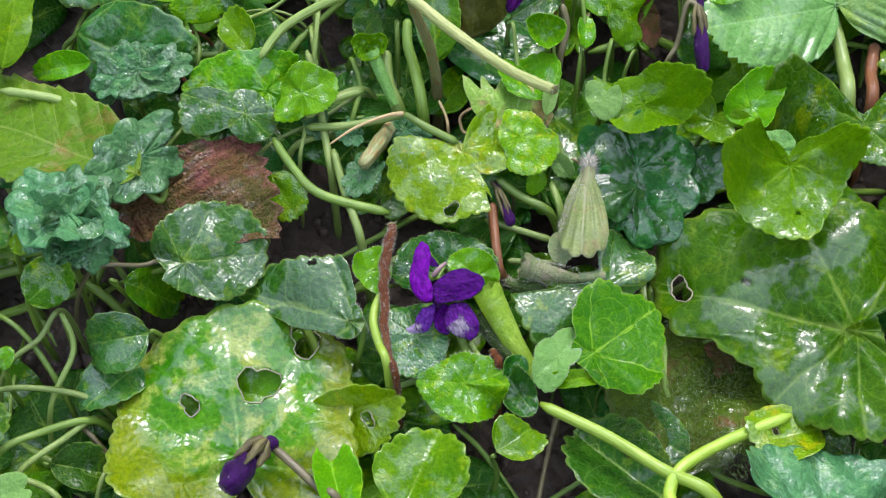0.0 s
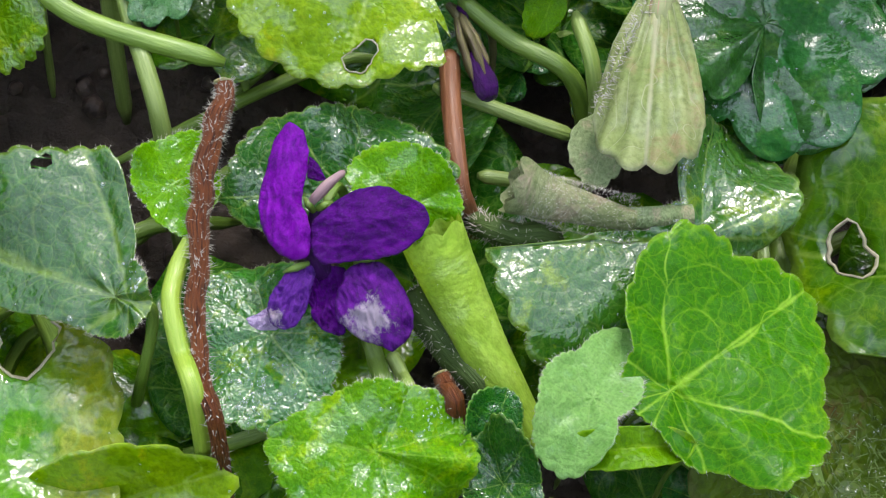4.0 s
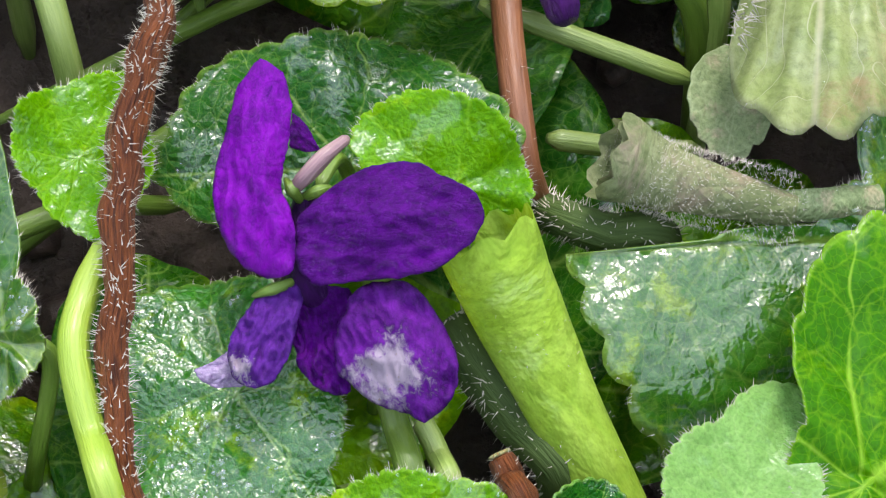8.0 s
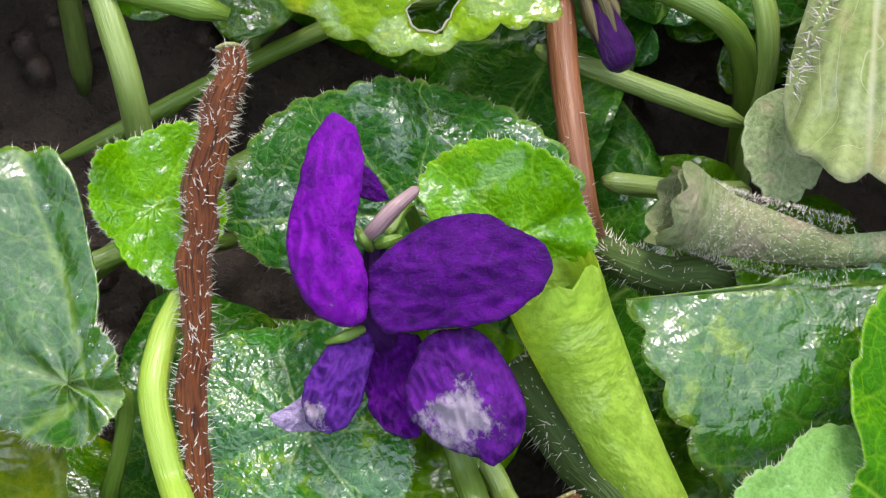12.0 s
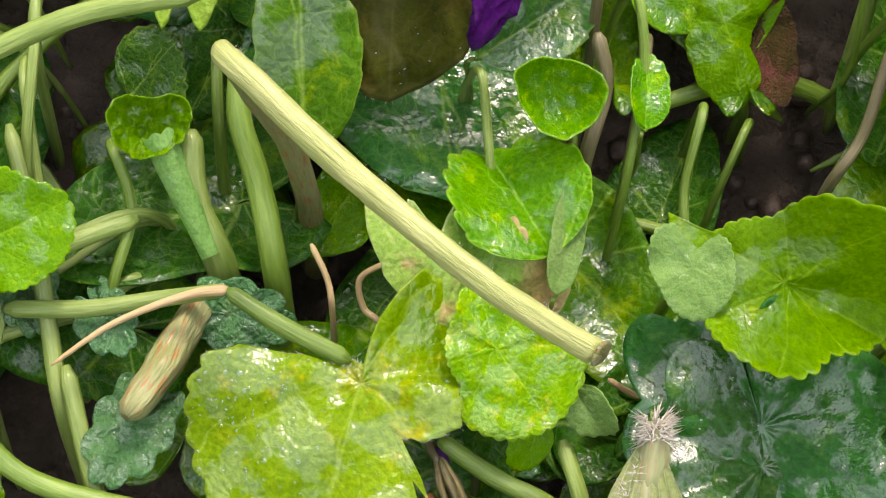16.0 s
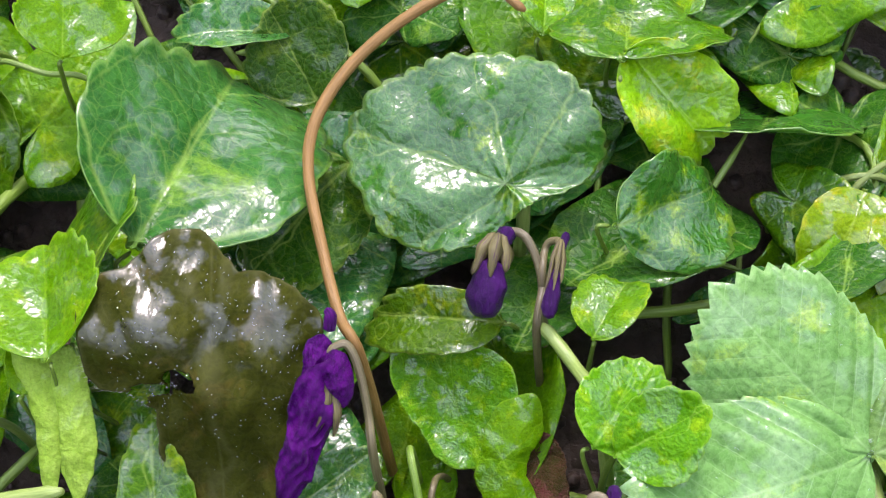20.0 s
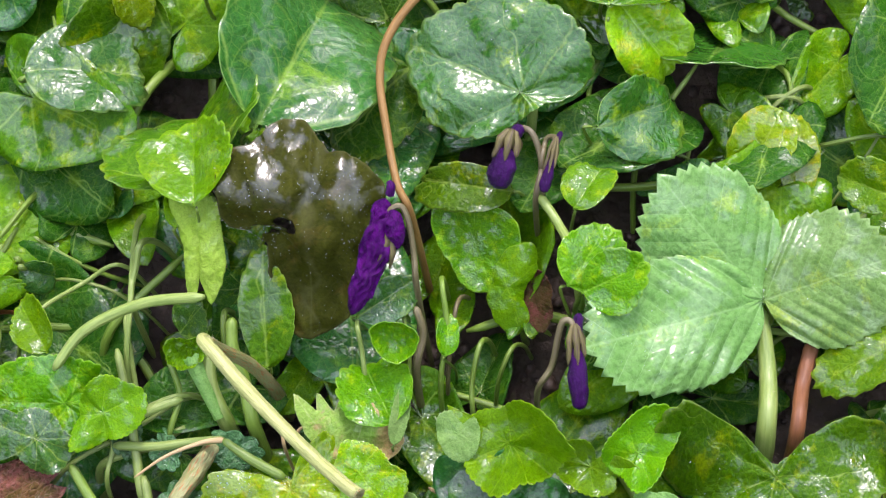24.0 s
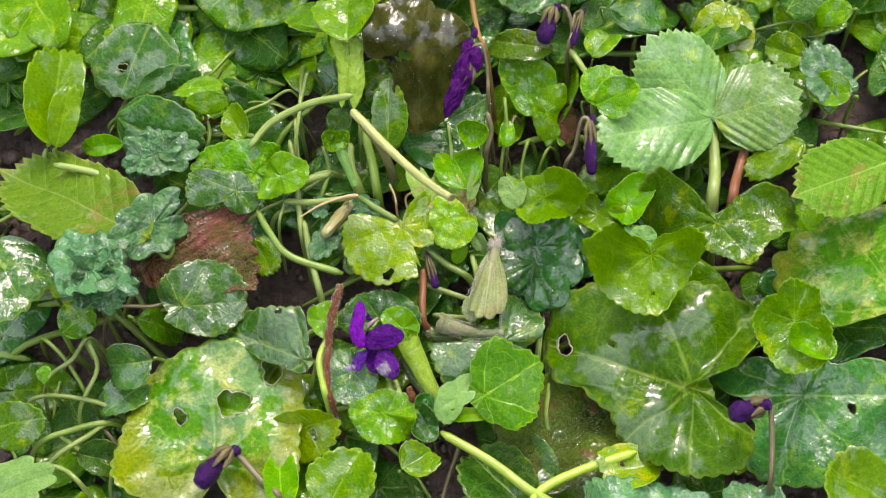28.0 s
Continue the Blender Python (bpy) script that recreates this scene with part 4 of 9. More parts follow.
    if beads:
        dv, df = [], []
        for _ in range(beads):
            a, t = rng.uniform(-math.pi, math.pi), math.sqrt(rng.uniform(0.02, 0.93))
            x, y = math.sin(a) * reach(a) * t, math.cos(a) * reach(a) * t
            bead(dv, df, place(x, y, t), n, rng.uniform(0.4, 1.0) * 0.0002)
        tagged(part("water_drops", dv, df, "water", ob, "fine clear water droplets", loc=c), kind="stuff")
    if fringe:
        hv, hf = [], []
        for _ in range(fringe):
            a = rng.uniform(-math.pi, math.pi)
            x, y = math.sin(a) * reach(a), math.cos(a) * reach(a)
            p = place(x, y, 1.0)
            o = (p - place(x * 0.93, y * 0.93, 0.93)).normalized() + Vector((rng.uniform(-0.5, 0.5), rng.uniform(-0.5, 0.5), rng.uniform(-0.2, 0.6)))
            q = p + o.normalized() * rng.uniform(0.0003, 0.0007)
            d1 = n * 0.00003
            d2 = (q - p).cross(d1).normalized() * 0.00003
            k = len(hv)
            hv += [p - d1, p + d1, p + d2, q]
            hf += [(k, k + 1, k + 3), (k + 1, k + 2, k + 3), (k + 2, k, k + 3)]
        tagged(part("fuzz", hv, hf, "hair", ob, "fine pale hairs along the rim", loc=c), kind="stuff")
    return ob


def even(*reach):
    """Stops at even angles, from straight behind the tip and round."""
    return [(-180 + 360 * i / len(reach), r) for i, r in enumerate(reach)]


def open_flower(o):
    """The open violet: crumpled wet petals round a throat, spur, sepals and a curved stalk."""
    c = FLOWER_OUT
    fl = thing("violet_flower", o, "open deep purple violet flower with bleached lower petal", "flower")

    def at(p, out=0.0):
        return Vector(p) + c * out

    def leaf_of(name, centre, tip, out, out_tip, stops, material, label="", **kw):
        sheet(fl, name, at(centre, out), at(tip, out_tip), c, stops, material, label, thick=0.03, **kw)

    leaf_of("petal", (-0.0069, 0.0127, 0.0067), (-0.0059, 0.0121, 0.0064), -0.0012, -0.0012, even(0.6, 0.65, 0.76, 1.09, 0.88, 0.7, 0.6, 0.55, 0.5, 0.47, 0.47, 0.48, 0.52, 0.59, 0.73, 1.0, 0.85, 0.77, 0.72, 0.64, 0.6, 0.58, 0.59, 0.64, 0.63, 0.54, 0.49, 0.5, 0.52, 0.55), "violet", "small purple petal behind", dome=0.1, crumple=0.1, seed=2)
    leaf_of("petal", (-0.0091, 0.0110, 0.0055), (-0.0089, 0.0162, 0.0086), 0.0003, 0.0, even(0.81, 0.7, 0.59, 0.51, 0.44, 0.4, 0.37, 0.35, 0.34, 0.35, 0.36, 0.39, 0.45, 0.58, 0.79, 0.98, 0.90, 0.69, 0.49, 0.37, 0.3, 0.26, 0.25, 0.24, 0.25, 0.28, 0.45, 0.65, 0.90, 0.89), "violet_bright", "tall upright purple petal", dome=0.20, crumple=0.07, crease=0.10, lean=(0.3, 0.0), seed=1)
    leaf_of("petal", (-0.0057, 0.0037, 0.0016), (-0.0048, 0.0011, 0.0001), -0.0008, -0.0004, even(0.88, 0.86, 0.84, 0.86, 0.91, 0.83, 0.68, 0.57, 0.52, 0.49, 0.49, 0.51, 0.56, 0.66, 1.05, 0.98, 0.86, 0.78, 0.68, 0.62, 0.52, 0.47, 0.45, 0.44, 0.46, 0.5, 0.55, 0.64, 0.79, 0.96), "violet", "dark folded purple petal", dome=-0.1, crumple=0.16, crease=0.3, seed=5)
    leaf_of("petal", (-0.0106, 0.0023, 0.0004), (-0.0120, 0.0024, 0.0004), -0.0003, 0.0004, even(0.9, 0.9, 0.85, 0.81, 0.67, 0.59, 0.55, 0.53, 0.54, 0.58, 0.59, 0.63, 0.7, 0.83, 0.91, 1.0, 0.71, 0.56, 0.49, 0.46, 0.47, 0.49, 0.55, 0.65, 0.83, 0.83, 0.75, 0.75, 0.8, 0.85), "petal_white", "bleached white petal tip", dome=0.12, crumple=0.1, crease=0.1, seed=14)
    leaf_of("petal", (-0.0086, 0.0038, 0.0014), (-0.0090, 0.0016, 0.0001), 0.0002, 0.0008, even(1.01, 1.16, 1.24, 1.08, 0.86, 0.72, 0.65, 0.62, 0.61, 0.63, 0.65, 0.7, 0.78, 0.92, 0.97, 1.0, 1.0, 0.97, 0.84, 0.77, 0.68, 0.61, 0.56, 0.54, 0.55, 0.55, 0.57, 0.63, 0.73, 0.85), "violet_tip", "crumpled petal with a white tip", dome=0.26, crumple=0.2, crease=0.28, seed=4)
    leaf_of("petal", (-0.0017, 0.0033, 0.0016), (-0.0002, -0.0002, -0.0002), 0.0004, 0.0006, even(0.83, 0.8, 0.8, 0.75, 0.69, 0.64, 0.61, 0.62, 0.63, 0.67, 0.74, 0.8, 0.86, 0.93, 0.95, 0.98, 0.82, 0.77, 0.75, 0.73, 0.72, 0.72, 0.76, 0.77, 0.76, 0.75, 0.75, 0.75, 0.82, 0.84), "violet_scar", "lower purple petal bleached white by damage", dome=0.30, crumple=0.10, crease=0.16, seed=6)
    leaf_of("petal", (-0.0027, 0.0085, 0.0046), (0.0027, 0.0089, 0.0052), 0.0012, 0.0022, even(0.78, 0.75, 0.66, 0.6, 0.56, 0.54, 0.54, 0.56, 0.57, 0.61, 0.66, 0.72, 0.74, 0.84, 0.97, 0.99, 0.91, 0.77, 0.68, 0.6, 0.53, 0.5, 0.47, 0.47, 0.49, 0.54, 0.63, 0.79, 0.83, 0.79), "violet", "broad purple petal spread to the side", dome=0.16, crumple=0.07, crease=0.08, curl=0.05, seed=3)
    tube("spur", [at((-0.0044, 0.0126, 0.0068), -0.0004), at((-0.0056, 0.0117, 0.0062), 0.0004), at((-0.0066, 0.0108, 0.0056), 0.0004), at((-0.0073, 0.0102, 0.0052), -0.0006)], [0.00030, 0.00042, 0.00044, 0.0003], "spur", fl, "pinkish spur", lumps=0.25, sides=12)
    tube("throat", [at((-0.0066, 0.0102, 0.0052), -0.0008), at((-0.0066, 0.0085, 0.0043), -0.0012), at((-0.0064, 0.0064, 0.0030), -0.0010), at((-0.0058, 0.0052, 0.0022), -0.0012)], [0.0005, 0.0011, 0.0012, 0.0006], "bud_violet", fl, lumps=0.15)
    for p, q in (((-0.0066, 0.0100, 0.0051), (-0.0052, 0.0104, 0.0055)), ((-0.0068, 0.0098, 0.0050), (-0.0076, 0.0108, 0.0056)), ((-0.0070, 0.0062, 0.0030), (-0.0092, 0.0056, 0.0024)), ((-0.0040, 0.0066, 0.0036), (-0.0018, 0.0062, 0.0033))):
        tube("sepal", [at(p, -0.0006), at((Vector(p) + Vector(q)) / 2, 0.0002), at(q, -0.0002)], [0.00026, 0.00036, 0.00012], "stalk", fl, lumps=0.2)
    g = at((-0.0030, -0.0020, -0.0010), -0.012)
    tube("flower_stalk", [at((-0.0060, 0.0105, 0.0054), -0.0018), at((-0.0050, 0.0118, 0.0062), -0.0040), at((-0.0040, 0.0090, 0.0045), -0.0070), at((-0.0032, 0.0030, 0.0013), -0.0090), Vector((g.x, g.y, ground_height(g.x, g.y)))], [0.00038, 0.00041, 0.00044, 0.00047, 0.0005], "stalk", fl)


def bud(name, top, tip, r, stalk, sr, label, purple=0.55):
    """A nodding bud: violet petals folded together, sepals over them, hooked stalk."""
    a, b = Vector(top), Vector(tip)
    t = thing(name, a, label, "flower" if "flower" in name and "bud" not in name else "bud", "violet buds")
    ax = b - a
    ln = ax.length
    ax.normalize()
    u = ax.orthogonal().normalized()
    w = ax.cross(u)
    cut = 1 - purple
    p0 = a + ax * ln * cut * 0.55
    pts = [p0, a + ax * ln * (cut + 0.2 * purple), a + ax * ln * (cut + 0.62 * purple), a + ax * ln * (cut + 0.9 * purple), b]
    tube("corolla", pts, [r * 0.55, r * 0.82, r * 0.8, r * 0.55, r * 0.12], "bud_violet" if purple < 0.7 else "wilted_violet", t, "folded violet petals", sides=16, steps=6, lumps=0.3, groove=0.3)
    if purple > 0.7:
        side = u * r * 0.5
        tube("petal", [p0 + side, pts[1] + u * r * 0.9, pts[2] + u * r * 0.8, pts[3] + u * r * 0.3], [r * 0.3, r * 0.6, r * 0.62, r * 0.1], "wilted_violet", t, sides=14, lumps=0.45, groove=0.35)
        tube("petal", [p0 - side, pts[1] - u * r * 0.8 + w * r * 0.4, pts[2] - u * r * 0.7, pts[3] - u * r * 0.2], [r * 0.3, r * 0.55, r * 0.5, r * 0.1], "wilted_violet", t, sides=14, lumps=0.45, groove=0.35)
    for i in range(5):
        k = i * 6.2832 / 5
        d = u * math.cos(k) + w * math.sin(k)
        e = a + ax * ln * cut * (0.98 + 0.16 * math.sin(i * 2.3))
        tube("sepal", [a + d * r * 0.15 - ax * ln * 0.04, a + ax * ln * cut * 0.35 + d * r * 0.5, a + ax * ln * cut * 0.7 + d * r * 0.62, e + d * r * (0.72 + 0.15 * math.sin(i * 1.7))], [r * 0.2, r * 0.30, r * 0.22, r * 0.05], "sepal", t, sides=9, steps=5, lumps=0.6)
    tube("spur", [a - ax * ln * 0.16 + w * r * 0.55, a - ax * ln * 0.10 + w * r * 0.5, a + w * r * 0.35, a + ax * ln * 0.15 + w * r * 0.2], [r * 0.2, r * 0.44, r * 0.42, r * 0.36], "bud_violet", t, sides=10, lumps=0.1)
    tube("flower_stalk", [a + ax * ln * 0.04] + [Vector(p) for p in stalk], [sr] * (len(stalk) + 1), "stalk_dark", t, "bent purplish stalk")
    return t


def rolled_leaf(label, pts, ra, rb, material, hair):
    """A leaf rolled into a tapering scroll: the sheet winds about one and a half times, its mouth is open."""
    t = thing("rolled_leaf", pts[0], label, "leaf")
    line = spline(pts, 16 // (len(pts) - 1))
    m = len(line)
    verts, faces, uvs = [], [], []
    u = (line[1] - line[0]).orthogonal().normalized()
    turns, cols = 1.45, 40
    for i, p in enumerate(line):
        d = (line[min(i + 1, m - 1)] - line[max(i - 1, 0)]).normalized()
        u = (u - d * u.dot(d)).normalized()
        w = d.cross(u)
        g = i / (m - 1)
        r = ra + (rb - ra) * g
        for j in range(cols + 1):
            q = j / cols
            a = q * turns * 6.2832 + 0.25 * math.sin(g * 5)
            rr = r * (1.04 - 0.3 * q + 0.05 * noise.noise((math.cos(a) * 2, math.sin(a) * 2, g * 5 + ra * 900)))
            slip = -0.26 * r * abs(math.sin(a * 3.5)) if i == 0 else 0
            verts.append(p + (u * math.cos(a) + w * math.sin(a)) * rr + d * slip)
            uvs.append((q * 1.2 - 0.6, g))
    k = cols + 1
    for i in range(m - 1):
        for j in range(cols):
            faces.append((i * k + j, i * k + j + 1, (i + 1) * k + j + 1, (i + 1) * k + j))
    part("scroll", verts, faces, material, t, "", uvs, loc=Vector(pts[0]))
    if hair:
        hairs(t, pts, [ra, rb], hair, max(0.0003, ra * 0.10), hair, label="fine pale down")
    return t

# ---------------------------------------------------------------- ground and undergrowth
def build_ground():
    xs = [-300, -80, -20, -5, -1.5, -0.6] + [-0.3 + 0.6 * i / 150 for i in range(151)] + [0.6, 1.5, 5, 20, 80, 300]
    ys = [-300, -80, -20, -5, -1.5, -0.6] + [-0.3 + 0.6 * i / 150 for i in range(151)] + [0.6, 1.5, 5, 20, 80, 300]
    verts = [(x, y, ground_height(x, y)) for y in ys for x in xs]
    k = len(xs)
    faces = [(j * k + i, j * k + i + 1, (j + 1) * k + i + 1, (j + 1) * k + i) for j in range(len(ys) - 1) for i in range(k - 1)]
    g = part("ground", verts, faces, "soil")
    tagged(g, "dark wet crumbly garden soil sloping up a bank", "soil", kind="structure")
    rng = random.Random(4)
    dv, df = [], []
    for _ in range(2600):
        x, y = rng.uniform(-0.14, 0.17), rng.uniform(-0.09, 0.19)
        r = rng.uniform(0.0005, 0.0016) * (2.0 if rng.random() < 0.06 else 1)
        z = ground_height(x, y) + r * 0.3
        o = len(dv)
        ring = [(0, 0, 1)] + [(math.cos(a), math.sin(a), 0.45) for a in (0.2, 1.4, 2.7, 3.9, 5.1)] + [(math.cos(a) * 1.1, math.sin(a) * 1.1, -0.4) for a in (0.8, 2.1, 3.3, 4.5, 5.7)]
        for p in ring:
            q = Vector(p) * r * rng.uniform(0.75, 1.25)
            dv.append((x + q.x, y + q.y, z + q.z))
        for i in range(5):
            j = (i + 1) % 5
            df += [(o, o + 1 + i, o + 1 + j), (o + 1 + i, o + 6 + i, o + 1 + j), (o + 1 + j, o + 6 + i, o + 6 + j)]
    c = part("soil_crumbs", dv, df, "crumb")
    tagged(c, "loose crumbs and small clods of wet soil", "soil", kind="stuff")


def build_undergrowth():
    """Leaves and stalks low under the canopy, joined."""
    rng = random.Random(11)
    bunch = []
    for i in range(UNDER):
        x, y = rng.uniform(-0.13, 0.16), rng.uniform(-0.075, 0.19)
        z = ground_height(x, y) + rng.uniform(0.004, 0.012)
        if any((x - cx) ** 2 + (y - cy) ** 2 < cr * cr for cx, cy, cr in CLEARINGS):
            continue
        a = rng.uniform(0, 6.28)
        ln = rng.uniform(0.008, 0.02)
        tip = (x + math.cos(a) * ln, y + math.sin(a) * ln, z + rng.uniform(-0.003, 0.004))
        bunch.append(((x, y, z), tip, rng.choice(["green", "dark", "mid", "dark", "blue"])))
    for i in range(190):
        x, y = rng.uniform(-0.12, 0.17), rng.uniform(0.085, 0.20)
        z = SLOPE * y + rng.uniform(-0.019, -0.008)
        a = rng.uniform(0, 6.28)
        ln = rng.uniform(0.010, 0.022)
        bunch.append(((x, y, z), (x + math.cos(a) * ln, y + math.sin(a) * ln, z + rng.uniform(-0.004, 0.006)), rng.choice(["green", "mid", "mid", "blue", "dark"])))
    for mname in ("green", "dark", "mid", "blue"):
        holder = thing("holder", (0, 0, 0), "", "")
        verts, faces, uvs = [], [], []
        for n, (b, t, m) in enumerate(bunch):
            if m != mname:
                continue
            bl = leaf("leaf", b, t, (rng.uniform(-0.4, 0.4), rng.uniform(-0.7, 0.1), 1), rng.uniform(0.7, 1.2), material=m, cup=rng.uniform(-0.3, 0.6), wave=0.08, seed=n + 500, fine=0, parent=holder)
            o = len(verts)
            me = bl.data
            verts += [bl.location + v.co for v in me.vertices]
            faces += [tuple(v + o for v in p.vertices) for p in me.polygons]
            per = [(0.0, 0.0)] * len(me.vertices)
            for lp, uvd in zip(me.loops, me.uv_layers[0].data):
                per[lp.vertex_index] = tuple(uvd.uv)
            uvs += per
            bpy.data.objects.remove(bl)
            bpy.data.meshes.remove(me)
        bpy.data.objects.remove(holder)
        if faces:
            ob = part("undergrowth", verts, faces, mname, uvs=uvs)
            tagged(ob, "dense low leaves in shade beneath the taller leaves", "undergrowth", kind="stuff")
    verts, faces, uvs = [], [], []
    for i in range(320):
        x, y = rng.uniform(-0.13, 0.16), rng.uniform(-0.08, 0.19)
        z = ground_height(x, y)
        a = rng.uniform(0, 6.28)
        ln = rng.uniform(0.015, 0.04)
        p = Vector((x, y, z))
        q = Vector((x + math.cos(a) * ln, y + math.sin(a) * ln, 0))
        q.z = ground_height(q.x, q.y) + rng.uniform(0.003, 0.014)
        mid = (p + q) / 2 + Vector((rng.uniform(-1, 1), rng.uniform(-1, 1), rng.uniform(0.2, 1.2))) * ln * 0.2
        r = rng.uniform(0.0004, 0.001)
        v, f, u = tube_data([p, mid, q], [r, r, r * 0.8], 6, 5)
        o = len(verts)
        verts += v
        uvs += u
        faces += [tuple(k + o for k in fc) for fc in f]
    ob = part("fallen_stalks", verts, faces, "stalk", uvs=uvs)
    tagged(ob, "pale and dry stalks lying criss-cross on the soil", "stalks", kind="stuff")


UNDER = 420
# bare patches of soil: x, y, radius
CLEARINGS = [(-0.030, 0.024, 0.016), (-0.006, 0.030, 0.012), (0.022, 0.024, 0.012), (-0.045, 0.030, 0.012), (-0.075, 0.035, 0.018), (0.055, -0.004, 0.012)]
build_ground()
build_undergrowth()


# leaves round the open flower
leaf('violet_leaf', (-0.0423, -0.0178, -0.0094), (-0.0461, 0.0095, -0.0027), (0.062, -0.227, 0.972), 1.75, fuzz=220, drops=153, fine=2, wave=0.07, cup=-0.55, holes=((-0.28, 0.36, 0.06, 1.0), (0.17, 0.44, 0.105, 0.8), (0.52, 0.72, 0.11, 1.2)), seed=1, vee=0.11, bend=0.0, ruffle=0.039, lobes=1.13, curl=0.01, material='holed', root=(-0.0423, -0.0138, -0.0280), stalk_r=0.00072, label='large mottled violet leaf with insect holes and wet shine', category="leaf")
leaf('violet_leaf', (-0.0309, -0.0074, -0.0106), (-0.0541, -0.0017, -0.0095), (-0.037, -0.331, 0.943), 0.60, seed=2, vee=0.05, bend=0.23, ruffle=0.064, lobes=0.1, curl=0.44, cup=0.19, kind='oval', material='mid', root=(-0.0309, -0.0034, -0.0254), stalk_r=0.00051, label='green leaf seen through the holes of another', category="leaf")
leaf('violet_leaf', (-0.0226, 0.0038, 0.0011), (-0.0441, 0.0135, -0.0029), (-0.30, -0.30, 0.90), 1.0, fuzz=220, drops=60, holes=((0.36, 0.42, 0.03, 1.0),), wave=0.05, cup=-0.15, seed=3, fine=2, quilt=0.035, ruffle=0.03, kind=((-180, 0.14), (-98, 0.14), (-65, 0.15), (-49, 0.18), (-33, 0.25), (-16, 0.5), (0, 1.0), (16, 0.82), (33, 0.66), (49, 0.57), (65, 0.53), (82, 0.26), (98, 0.14), (150, 0.13)), material='wet', root=(-0.0240, 0.0020, -0.0240), stalk_r=0.00052, label='wet green violet leaf with a small hole', category="leaf")
leaf('violet_leaf', (-0.0526, 0.0157, 0.0033), (-0.0380, 0.0189, 0.0010), (0.226, -0.364, 0.903), 1.2, cup=0.12, drops=20, seed=4, fine=2, quilt=0.04, wave=0.05, ruffle=0.03, kind=((-180, 0.30), (-164, 0.37), (-147, 0.49), (-115, 0.58), (-98, 0.64), (-82, 0.72), (-65, 0.81), (-49, 0.92), (-33, 1.0), (-16, 1.03), (0, 1.0), (16, 0.95), (33, 0.81), (49, 0.7), (65, 0.55), (82, 0.44), (98, 0.38), (131, 0.35), (147, 0.38), (164, 0.27)), material='blue', root=(-0.0739, 0.0211, -0.0191), stalk_r=0.00052, label='glossy green heart-shaped violet leaf on a long stalk', category="leaf")
leaf('violet_leaf', (-0.0591, 0.0024, 0.0001), (-0.0717, -0.0002, -0.0001), (0.101, -0.542, 0.834), 0.97, cup=0.35, seed=5, vee=0.25, bend=-0.66, ruffle=0.039, lobes=1.06, curl=-0.47, kind='oval', material='blue', root=(-0.0591, 0.0064, -0.0229), stalk_r=0.00051, label='small green violet leaf with a folded margin', category="leaf")
leaf('violet_leaf', (-0.0594, 0.0008, -0.0072), (-0.0711, -0.0087, -0.0028), (0.208, 0.190, 0.959), 0.77, seed=6, vee=0.02, bend=-0.65, ruffle=0.056, lobes=1.09, curl=-0.32, cup=-0.07, kind='oval', material='blue', root=(-0.0594, 0.0048, -0.0233), stalk_r=0.00052, label='bluish green violet leaf in the shade', category="leaf")
leaf('violet_leaf', (-0.0727, 0.0111, 0.0098), (-0.0785, 0.0074, 0.0063), (-0.160, -0.543, 0.825), 1.10, seed=7, vee=0.2, bend=-0.35, ruffle=0.061, lobes=-0.05, curl=-0.43, cup=-0.24, kind='oval', material='mid', root=(-0.0727, 0.0151, -0.0206), stalk_r=0.00051, label='small round green leaf', category="leaf")
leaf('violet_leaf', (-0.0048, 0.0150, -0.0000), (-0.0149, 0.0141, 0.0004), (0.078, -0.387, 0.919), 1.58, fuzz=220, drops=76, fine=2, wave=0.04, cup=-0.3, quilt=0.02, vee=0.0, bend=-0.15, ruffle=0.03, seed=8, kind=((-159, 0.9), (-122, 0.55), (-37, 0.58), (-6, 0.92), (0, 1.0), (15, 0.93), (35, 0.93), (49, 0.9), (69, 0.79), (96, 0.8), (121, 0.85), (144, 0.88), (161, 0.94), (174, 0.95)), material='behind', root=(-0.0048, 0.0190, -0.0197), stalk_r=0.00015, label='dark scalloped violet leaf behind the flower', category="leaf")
leaf('violet_leaf', (0.0012, 0.0120, 0.0031), (-0.0035, 0.0157, 0.0045), (-0.047, -0.389, 0.920), 1.47, fuzz=220, fine=2, wave=0.03, cup=0.4, quilt=0.035, vee=0.0, bend=-0.15, ruffle=0.03, seed=9, kind=((-158, 0.53), (-54, 0.41), (-29, 0.8), (-16, 0.97), (0, 1.0), (18, 0.94), (47, 0.83), (77, 0.75), (113, 0.66), (144, 0.68), (176, 0.64)), material='light', root=(0.0012, 0.0160, -0.0204), stalk_r=0.00015, label='bright green rolled violet leaf with scalloped rim', category="leaf")
leaf('violet_leaf', (-0.0184, 0.0131, 0.0036), (-0.0161, 0.0177, 0.0047), (0.149, -0.296, 0.944), 1.49, fuzz=220, fine=2, wave=0.03, cup=0.3, curl=0.4, vee=0.0, bend=-0.15, ruffle=0.03, seed=10, kind=((-161, 0.54), (-110, 0.66), (-81, 0.75), (-44, 0.73), (0, 1.0), (25, 0.72), (113, 0.74), (132, 0.94), (165, 0.7)), material='light', root=(-0.0184, 0.0171, -0.0201), stalk_r=0.00059, label='small yellow-green scalloped leaf', category="leaf")
